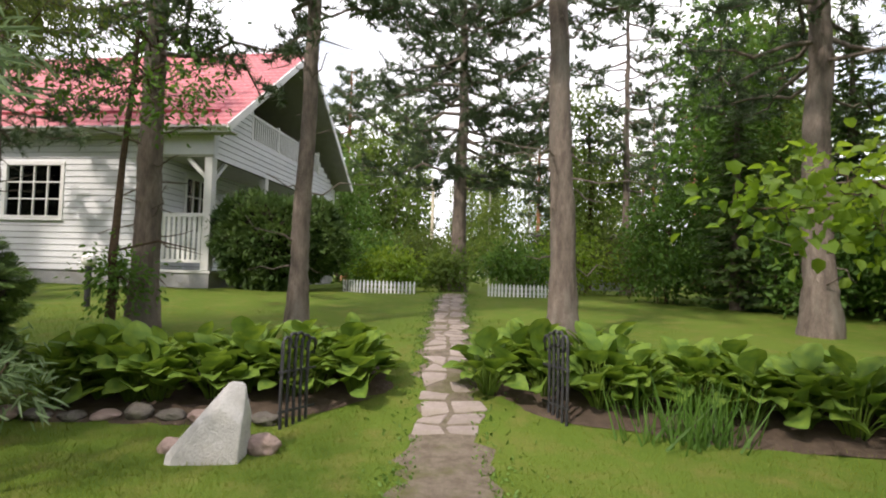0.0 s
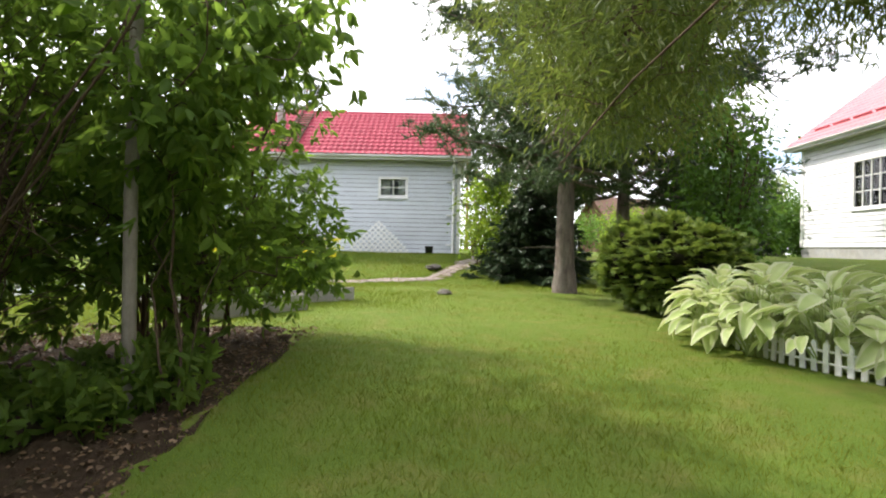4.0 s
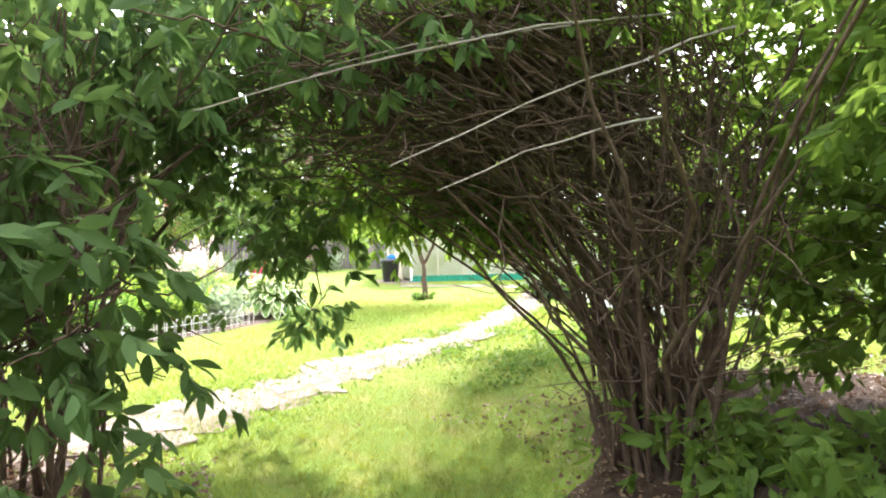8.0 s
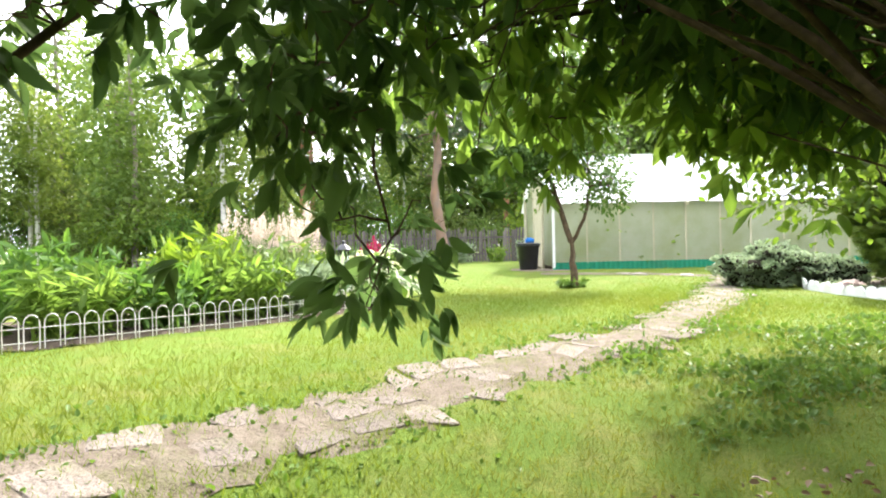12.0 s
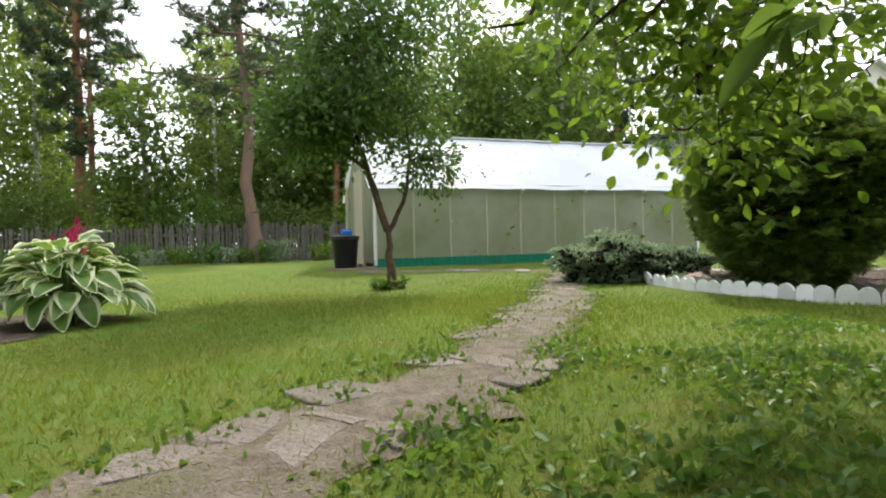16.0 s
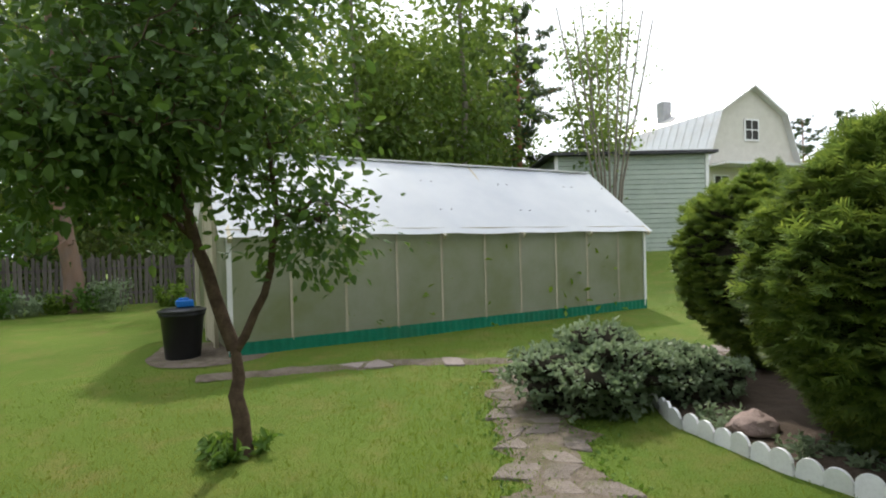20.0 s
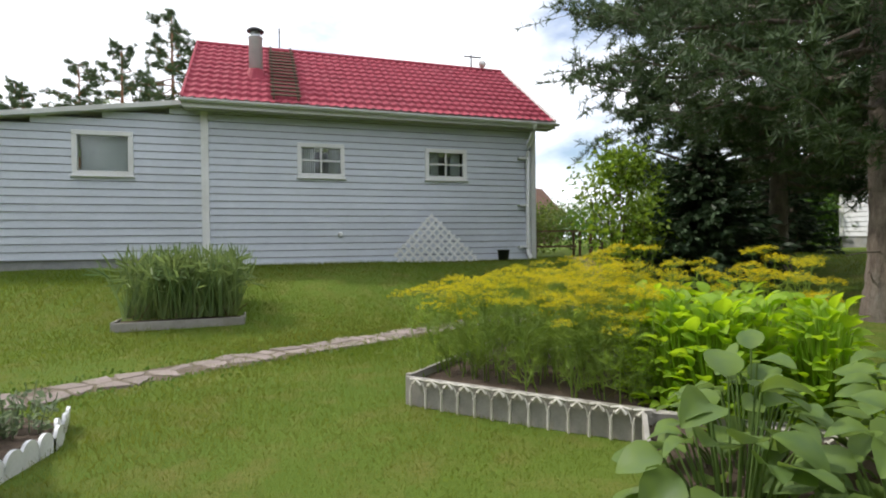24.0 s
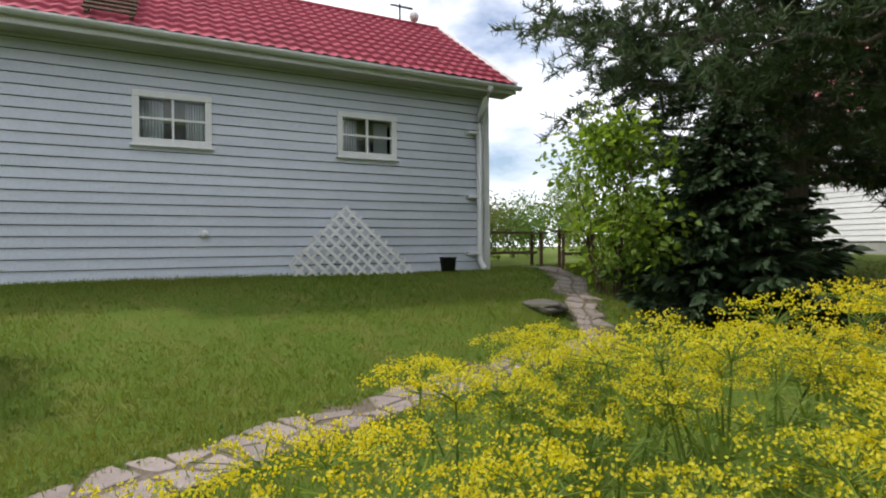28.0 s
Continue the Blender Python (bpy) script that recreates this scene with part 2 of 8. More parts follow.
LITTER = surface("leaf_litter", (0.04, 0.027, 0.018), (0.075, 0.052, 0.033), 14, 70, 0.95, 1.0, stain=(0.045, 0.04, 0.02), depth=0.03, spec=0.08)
EARTH = surface("worn_earth", (0.14, 0.114, 0.085), (0.225, 0.188, 0.152), 9, 60, 0.95, 0.9, stain=(0.105, 0.115, 0.035), depth=0.025, spec=0.1)
FLAG = surface("pink_grey_flagstone", (0.265, 0.22, 0.20), (0.35, 0.30, 0.275), 6, 60, 0.9, 0.7, per=0.14, stain=(0.18, 0.155, 0.105), depth=0.015, spec=0.12)
FLAG_W = surface("worn_sunken_flagstone", (0.195, 0.165, 0.14), (0.275, 0.235, 0.205), 7, 50, 0.95, 0.9, per=0.16, stain=(0.12, 0.12, 0.055), depth=0.03, spec=0.08)
ROCK = surface("pale_grey_rock", (0.42, 0.41, 0.40), (0.55, 0.54, 0.52), 5, 50, 0.8, 0.7, stain=(0.33, 0.31, 0.28), depth=0.02)
ROCK_D = surface("dark_mossy_rock", (0.085, 0.075, 0.065), (0.14, 0.125, 0.11), 6, 50, 0.9, 0.7, stain=(0.06, 0.075, 0.03), depth=0.02)
ROCK_P = surface("pinkish_rock", (0.28, 0.20, 0.175), (0.36, 0.27, 0.235), 6, 50, 0.85, 0.7, depth=0.02)
PLANK = surface("weathered_grey_wood", (0.09, 0.08, 0.07), (0.15, 0.135, 0.12), 6, 50, 0.9, 0.5, stretch=(1, 1, 0.15), per=0.25, spec=0.12)
RAW = surface("pale_raw_timber", (0.44, 0.40, 0.29), (0.52, 0.47, 0.35), 5, 50, 0.8, 0.3, stretch=(1, 1, 0.2), per=0.1)
PLASTIC_W = surface("white_plastic", (0.76, 0.77, 0.78), (0.82, 0.82, 0.82), 5, 40, 0.4, 0.05, stain=(0.66, 0.66, 0.62))
PLASTIC_O = surface("aged_white_plastic", (0.50, 0.48, 0.42), (0.62, 0.60, 0.55), 9, 40, 0.6, 0.2, stain=(0.34, 0.32, 0.26))
PLASTIC_K = surface("black_plastic", (0.012, 0.013, 0.016), (0.02, 0.021, 0.024), 5, 40, 0.35, 0.05)
PLASTIC_B = surface("blue_plastic", (0.012, 0.15, 0.52), (0.02, 0.19, 0.6), 5, 40, 0.4, 0.05)
STRIP = surface("green_corrugated_plastic", (0.006, 0.16, 0.095), (0.012, 0.20, 0.125), 3, 40, 0.4, 0.05, stain=(0.03, 0.14, 0.08))
SHEET = sheet("milky_wall_sheet", (0.53, 0.55, 0.43), (0.38, 0.42, 0.22), 0.46)
SHEET_R = sheet("white_roof_sheet", (0.76, 0.79, 0.82), (0.66, 0.70, 0.75), 0.25)
STEEL = surface("galvanised_steel", (0.56, 0.60, 0.62), (0.66, 0.70, 0.71), 4, 40, 0.45, 0.1, metal=0.1)
IRON = surface("black_iron", (0.03, 0.03, 0.035), (0.07, 0.07, 0.075), 8, 50, 0.5, 0.3, metal=0.3)
GREYWOOD = surface("bed_board", (0.29, 0.275, 0.25), (0.37, 0.35, 0.32), 4, 50, 0.85, 0.4, stain=(0.2, 0.19, 0.15))
GREEN_W = surface("pale_green_boards", (0.34, 0.40, 0.34), (0.40, 0.455, 0.39), 2, 30, 0.6, 0.1, per=0.05)
CREAM = surface("cream_render", (0.52, 0.50, 0.44), (0.58, 0.56, 0.5), 2, 30, 0.8, 0.2)
TIN = surface("pale_tin_roof", (0.58, 0.59, 0.58), (0.66, 0.67, 0.66), 1, 30, 0.4, 0.1, metal=0.3, stain=(0.5, 0.47, 0.42))
BROWN = surface("brown_boards", (0.12, 0.065, 0.045), (0.17, 0.095, 0.06), 3, 30, 0.8, 0.2)
FROST = surface("frosted_lamp_glass", (0.7, 0.7, 0.7), (0.76, 0.76, 0.75), 4, 30, 0.3, 0)

L_BROAD = leafy("broad_leaf", (0.070, 0.155, 0.030), (0.128, 0.236, 0.047))
L_LIGHT = leafy("light_leaf", (0.14, 0.225, 0.03), (0.20, 0.29, 0.05), (0.09, 0.165, 0.026), glow=0.55)
L_OLDAPPLE = leafy("old_apple_leaf", (0.10, 0.175, 0.028), (0.155, 0.235, 0.042), (0.07, 0.13, 0.024), glow=0.45)
L_SHRUB = leafy("shrub_leaf", (0.09, 0.16, 0.032), (0.14, 0.215, 0.048), (0.08, 0.14, 0.032), glow=0.66, spec=0.1, rough=0.6)
L_APPLE = leafy("apple_leaf", (0.056, 0.108, 0.026), (0.094, 0.162, 0.035), (0.042, 0.085, 0.022), glow=0.35)
L_DARK = leafy("dark_yew_leaf", (0.07, 0.125, 0.036), (0.125, 0.195, 0.052), (0.05, 0.095, 0.032), glow=0.25)
L_THUJA = leafy("thuja_spray", (0.09, 0.15, 0.038), (0.23, 0.30, 0.065), (0.085, 0.135, 0.036), glow=0.4, patch=4.0)
L_PINE = leafy("pine_needle", (0.062, 0.100, 0.043), (0.098, 0.145, 0.063), (0.044, 0.074, 0.036), glow=0.2, patch=0.8)
L_SPRUCE = leafy("spruce_needle", (0.04, 0.07, 0.034), (0.065, 0.10, 0.045), (0.03, 0.055, 0.028), glow=0.12)
L_SILVER = leafy("silver_narrow_leaf", (0.12, 0.19, 0.09), (0.20, 0.265, 0.155), (0.085, 0.14, 0.06), glow=0.35)
# bluish leaf, darker than shrub_leaf so that its colour holds the shade
L_SHADE = leafy("blue_green_shaded_leaf", (0.046, 0.092, 0.032), (0.078, 0.135, 0.044), (0.06, 0.10, 0.03), glow=0.5, spec=0.08, rough=0.65)
L_WILLOW = leafy("yellow_green_feathery_leaf", (0.085, 0.125, 0.03), (0.14, 0.175, 0.045), (0.065, 0.10, 0.026), glow=0.5)
L_HOSTA = leafy("hosta_leaf", (0.10, 0.185, 0.035), (0.15, 0.24, 0.05), (0.07, 0.14, 0.03), glow=0.3, rough=0.4, patch=3)
L_BERG = leafy("bergenia_leaf", (0.14, 0.225, 0.035), (0.20, 0.285, 0.05), (0.095, 0.17, 0.035), glow=0.3, rough=0.5, patch=3, spec=0.15)
L_PALE = leafy("pale_hosta_leaf", (0.38, 0.47, 0.19), (0.48, 0.54, 0.28), (0.30, 0.40, 0.14), glow=0.3)
L_CREAM = leafy("cream_leaf_margin", (0.50, 0.54, 0.33), (0.58, 0.60, 0.42), (0.44, 0.48, 0.28), glow=0.3)
L_DILL = leafy("dill_green", (0.18, 0.27, 0.055), (0.24, 0.33, 0.08), (0.15, 0.23, 0.05), glow=0.45)
L_YELLOW = leafy("dill_flower", (0.58, 0.52, 0.025), (0.68, 0.58, 0.035), (0.48, 0.48, 0.04), glow=0.45)
L_LETT = leafy("lettuce_green", (0.25, 0.40, 0.04), (0.33, 0.48, 0.06), (0.20, 0.34, 0.035), glow=0.5)
L_SQUASH = leafy("squash_leaf", (0.10, 0.165, 0.06), (0.14, 0.21, 0.075), (0.16, 0.24, 0.05), glow=0.35)
L_ONION = leafy("onion_leaf", (0.085, 0.155, 0.065), (0.21, 0.29, 0.105), (0.16, 0.21, 0.075), glow=0.35)
L_GREY = leafy("grey_green_leaf", (0.18, 0.245, 0.14), (0.27, 0.33, 0.21), (0.13, 0.185, 0.10), glow=0.35)
L_GRASS = leafy("grass_blade", (0.099, 0.152, 0.022), (0.135, 0.188, 0.032), (0.142, 0.166, 0.034), glow=0.4, patch=0.5, spec=0.08)
L_WEED = leafy("clover_leaf", (0.09, 0.17, 0.03), (0.13, 0.22, 0.045), (0.075, 0.14, 0.03), glow=0.3)
L_RED = leafy("crimson_flower", (0.36, 0.02, 0.06), (0.46, 0.03, 0.10), (0.3, 0.015, 0.05), glow=0.2)
L_PLUME = leafy("buff_plume", (0.52, 0.44, 0.36), (0.6, 0.53, 0.45), (0.46, 0.37, 0.3), glow=0.3)
L_DEAD = leafy("dry_leaf", (0.12, 0.078, 0.042), (0.19, 0.125, 0.07), (0.085, 0.055, 0.034), glow=0.12)
L_FAR = leafy("far_tree_leaf", (0.10, 0.165, 0.035), (0.165, 0.235, 0.055), (0.07, 0.12, 0.03), glow=0.45, patch=0.5)
L_FAR2 = leafy("far_birch_leaf", (0.15, 0.215, 0.045), (0.21, 0.27, 0.07), (0.11, 0.17, 0.04), glow=0.45, patch=0.5)


# ---- helpers for shapes ----
rng = np.random.default_rng(7)


def smooth01(v):
    v = np.clip(v, 0, 1)
    return v * v * (3 - 2 * v)


def ground_z(x, y):
    """Height of the garden: a low lawn that climbs to both houses."""
    x, y = np.asarray(x, float), np.asarray(y, float)
    a, b = 0.60 * smooth01((y - 4.5) / 4.2) + 0.36 * smooth01((y - 8.0) / 8.0), smooth01((-x - 19.0) / 5.0)
    z = -0.45 + a + 0.85 * b * (1 - a / 0.96) + 0.18 * smooth01((-y - 11.5) / 3.0)
    z = z - 0.45 * np.exp(-(((x + 5.25) / 1.7) ** 2 + ((y + 3.3) / 2.1) ** 2))
    return z


def gz(x, y):
    return float(ground_z(x, y))


def unit(v):
    v = np.asarray(v, float)
    return v / np.maximum(np.linalg.norm(v, axis=-1, keepdims=True), 1e-9)


class Acc:
    """Collects quads and makes one mesh of them."""

    def __init__(self):
        self.v, self.f, self.n = [], [], 0

    def add(self, v, f):
        v, f = np.asarray(v, float).reshape(-1, 3), np.asarray(f, int).reshape(-1, 4)
        self.v.append(v)
        self.f.append(f + self.n)
        self.n += len(v)

    def mesh(self, name, material, smooth=False):
        me = bpy.data.meshes.new(name)
        v, f = np.concatenate(self.v), np.concatenate(self.f)
        me.vertices.add(len(v))
        me.vertices.foreach_set("co", v.ravel().astype(np.float32))
        me.loops.add(f.size)
        me.loops.foreach_set("vertex_index", f.ravel().astype(np.int32))
        me.polygons.add(len(f))
        me.polygons.foreach_set("loop_start", np.arange(0, f.size, 4, dtype=np.int32))
        if smooth:
            me.polygons.foreach_set("use_smooth", np.ones(len(f), bool))
        me.update(calc_edges=True)
        me.materials.append(material)
        return me


def thing(name, label, category, at=(0, 0, 0), group="", kind="", turn=0.0):
    ob = new(name)
    ob.matrix_basis = pose(at[0], at[1], at[2], 0, 0, turn)
    return tagged(ob, label, category, group, kind)


def hang(name, me, parent, label="", m=None):
    ob = new(name, me)
    ob.parent = parent
    if m is not None:
        ob.matrix_basis = m
    if label:
        ob["label"] = label
    return ob


def part(name, bm, material, parent, label="", m=None, smooth=False):
    me = bpy.data.meshes.new(name)
    bm.to_mesh(me)
    bm.free()
    me.materials.append(material)
    if smooth:
        me.polygons.foreach_set("use_smooth", [True] * len(me.polygons))
    return hang(name, me, parent, label, m)


def box(bm, x0, x1, y0, y1, z0, z1, bevel=0.0):
    g = bmesh.ops.create_cube(bm, size=1.0)["verts"]
    for v in g:
        v.co = Vector(((x0 + x1) / 2 + v.co.x * (x1 - x0), (y0 + y1) / 2 + v.co.y * (y1 - y0), (z0 + z1) / 2 + v.co.z * (z1 - z0)))
    if bevel:
        es = list({e for v in g for e in v.link_edges})
        bmesh.ops.bevel(bm, geom=es, offset=bevel, segments=1, affect="EDGES")
    return bm


def boxed(x0, x1, y0, y1, z0, z1, bevel=0.0):
    return box(bmesh.new(), x0, x1, y0, y1, z0, z1, bevel)


def bar(bm, a, b, w, h=None):
    """A square bar from a to b."""
    a, b = Vector(a), Vector(b)
    q = (b - a).to_track_quat("Z", "Y").to_matrix().to_4x4()
    g = bmesh.ops.create_cube(bm, size=1.0)["verts"]
    bmesh.ops.transform(bm, matrix=Matrix.Translation((a + b) / 2) @ q @ Matrix.Diagonal((w, h or w, (b - a).length, 1)), verts=g)
    return bm


def lathe(profile, n=20):
    """A turned shape from (radius, height) pairs."""
    bm = bmesh.new()
    rings = [[bm.verts.new((r * math.cos(2 * math.pi * k / n), r * math.sin(2 * math.pi * k / n), z)) for k in range(n)] for r, z in profile]
    for a, b in zip(rings, rings[1:]):
        for k in range(n):
            bm.faces.new((a[k], a[(k + 1) % n], b[(k + 1) % n], b[k]))
    bm.faces.new(rings[0][::-1])
    bm.faces.new(rings[-1])
    return bm


def tube(acc, pts, radii, k=6):
    """A tapered tube along a line of points."""
    p = np.asarray(pts, float)
    r = np.broadcast_to(np.asarray(radii, float), (len(p),))
    t = unit(np.gradient(p, axis=0))
    ref = np.where(np.abs(t[:, 2:3]) > 0.9, np.array([[1.0, 0, 0]]), np.array([[0, 0, 1.0]]))
    u = unit(np.cross(t, ref))
    w = np.cross(t, u)
    a = np.arange(k) * 2 * np.pi / k
    v = p[:, None] + r[:, None, None] * (np.cos(a)[None, :, None] * u[:, None] + np.sin(a)[None, :, None] * w[:, None])
    i = np.arange(len(p) - 1)[:, None] * k
    j, j2 = np.arange(k)[None], (np.arange(k)[None] + 1) % k
    f = np.stack([i + j, i + j2, i + k + j2, i + k + j], -1).reshape(-1, 4)
    acc.add(v.reshape(-1, 3), f)


def roughen(acc, amount, size):
    """Bark plates: the newest tube in acc is made uneven."""
    v = acc.v[-1]
    a, b, c = v[:, 0] / size, v[:, 1] / size, v[:, 2] / size
    n = np.sin(a * 1.7 + 2.1 * np.sin(c * 0.7)) * np.cos(b * 1.9 - 1.3 * np.sin(c * 0.9)) + 0.5 * np.sin(a * 4.1 + c * 1.3) * np.sin(b * 3.7 - c * 1.7)
    v[:, :2] += np.stack([np.cos(np.arctan2(b, a)), np.sin(np.arctan2(b, a))], 1) * (n * amount)[:, None] + rng.normal(size=(len(v), 2)) * amount * 0.35


def oval_leaves(acc, P, D, L, W=0.42, fold=0.16, droop=0.2):
    """Pointed oval leaves with a curved blade: a midrib of four points and four on each margin."""
    P, D = np.asarray(P, float), unit(D)
    n = len(P)
    L = np.broadcast_to(np.asarray(L, float), (n,))[:, None]
    S = unit(np.cross(D, rng.normal(size=(n, 3)) + np.array([0, 0, 0.9])))
    U = np.cross(S, D)
    dr = droop * rng.uniform(0.2, 1.8, (n, 1))
    W = W * rng.uniform(0.8, 1.2, (n, 1))
    ribs, left, right = [], [], []
    for q, w in ((0.0, 0.0), (0.16, 0.62), (0.4, 1.0), (0.66, 0.82), (0.86, 0.4), (1.0, 0.0)):
        c = P + D * L * q - U * L * dr * q * q
        if w not in (0.62, 0.4):
            ribs.append(c)
        if 0 < q < 1:
            e = S * L * W * 0.5 * w
            left.append(c + e + U * L * W * fold * w)
            right.append(c - e + U * L * W * fold * w)
    v = np.stack(ribs + left + right, 1)
    o = np.arange(n)[:, None] * 12
    acc.add(v.reshape(-1, 3), np.concatenate([o + list(t) for t in ((0, 1, 5, 4), (1, 2, 6, 5), (2, 3, 7, 6), (0, 8, 9, 1), (1, 9, 10, 2), (2, 10, 11, 3))]))


def leaves(acc, P, D, L, W=0.5, N=None, fold=0.25, droop=0.15):
    """Six-cornered leaves folded along the midrib. P: foot, D: direction, L: length, W: width by length."""
    P, D = np.asarray(P, float), unit(D)
    n = len(P)
    L = np.broadcast_to(np.asarray(L, float), (n,))[:, None]
    if N is None:
        N = rng.normal(size=(n, 3)) + np.array([0, 0, 1.2])
    S = unit(np.cross(D, N))
    U = np.cross(S, D)
    Wd = L * W * 0.5
    tip = P + D * L - U * L * droop
    a, b = P + D * L * 0.26, P + D * L * 0.66 - U * L * droop * 0.4
    up = U * Wd * fold * 2
    v = np.stack([P, a + S * Wd * 0.9 + up, b + S * Wd * 0.92 + up, tip, b - S * Wd * 0.92 + up, a - S * Wd * 0.9 + up], 1)
    o = np.arange(n)[:, None] * 6
    f = np.concatenate([o + [0, 1, 2, 3], o + [0, 3, 4, 5]])
    acc.add(v.reshape(-1, 3), f)


def blades(acc, P, D, L, W):
    """Thin single quads: needles and grass. W: width in metres at the foot."""
    P, D = np.asarray(P, float), unit(D)
    n = len(P)
    L = np.broadcast_to(np.asarray(L, float), (n,))[:, None]
    W = np.broadcast_to(np.asarray(W, float), (n,))[:, None]
    S = unit(np.cross(D, rng.normal(size=(n, 3))))
    v = np.stack([P - S * W / 2, P + S * W / 2, P + D * L + S * W * 0.12, P + D * L - S * W * 0.12], 1)
    o = np.arange(n)[:, None] * 4
    acc.add(v.reshape(-1, 3), o + [0, 1, 2, 3])


def sprays(acc, P, D, L, thin=0.014):
    """Flat ferny sprays: a midrib with paired side shoots in one plane."""
    P, D = np.asarray(P, float), unit(D)
    n = len(P)
    L = np.broadcast_to(np.asarray(L, float), (n,))[:, None]
    N = unit(rng.normal(size=(n, 3)) * 0.45 + np.array([0, 0, 1.0]))
    S = unit(np.cross(D, N))
    o = np.arange(n)[:, None] * 4

    def strip(a, d, l, w):
        e = unit(np.cross(d, np.cross(D, S)))
        v = np.stack([a - e * w / 2, a + e * w / 2, a + d * l * 0.75 + e * w * 0.6, a + d * l - e * w * 0.1], 1)
        acc.add(v.reshape(-1, 3), o + [0, 1, 2, 3])

    strip(P, D, L, thin)
    for k, (q, l) in enumerate(((0.15, 0.5), (0.32, 0.52), (0.5, 0.42), (0.68, 0.32))):
        for sg in (1, -1):
            strip(P + D * L * q, unit(D * 0.8 + S * sg * 0.75 + rng.normal(size=(n, 3)) * 0.12 - np.array([0, 0, 0.1])), L * l, thin)


def in_ball(n, shell=0.5):
    """Random points in the unit ball, thicker towards its shell."""
    d = unit(rng.normal(size=(n, 3)))
    return d * (rng.random((n, 1)) ** (1 - shell))


def bend(a, b, n=6, sag=0.0, wob=0.0):
    a, b = np.asarray(a, float), np.asarray(b, float)
    s = np.linspace(0, 1, n)[:, None]
    p = a + (b - a) * s
    p[:, 2] += (sag * 4 * s * (1 - s))[:, 0]
    if wob:
        p[1:-1] += rng.normal(size=(n - 2, 3)) * wob
    return p


# lines along which the garden is walked stay free of twigs
LANE = np.array([(-0.1, 0.1, 1.1), (-0.78, 0.64, 1.04), (-1.6, 0.62, 0.95), (-2.67, 0.53, 0.7), (-2.9, 0.4, 0.6), (-4.5, -0.2, 0.62), (-4.4, -1.2, 0.5), (-4.85, -3.3, 0.25), (-5.7, -4.6, 0.13), (-6.0, -6.1, 0.74), (-6.7, -7.5, 1.03), (-7.5, -7.8, 1.03), (-9.2, -7.1, 0.9), (-11.4, -6.0, 0.95), (-13.1, -5.4, 0.93), (-14.8, -4.9, 0.87)])


def lane_distance(P):
    P = np.asarray(P, float).reshape(-1, 3)
    best = np.full(len(P), 99.0)
    for a, b in zip(LANE, LANE[1:]):
        s = np.clip(((P - a) @ (b - a)) / ((b - a) @ (b - a)), 0, 1)[:, None]
        best = np.minimum(best, np.linalg.norm(P - a - s * (b - a), axis=1))
    return best


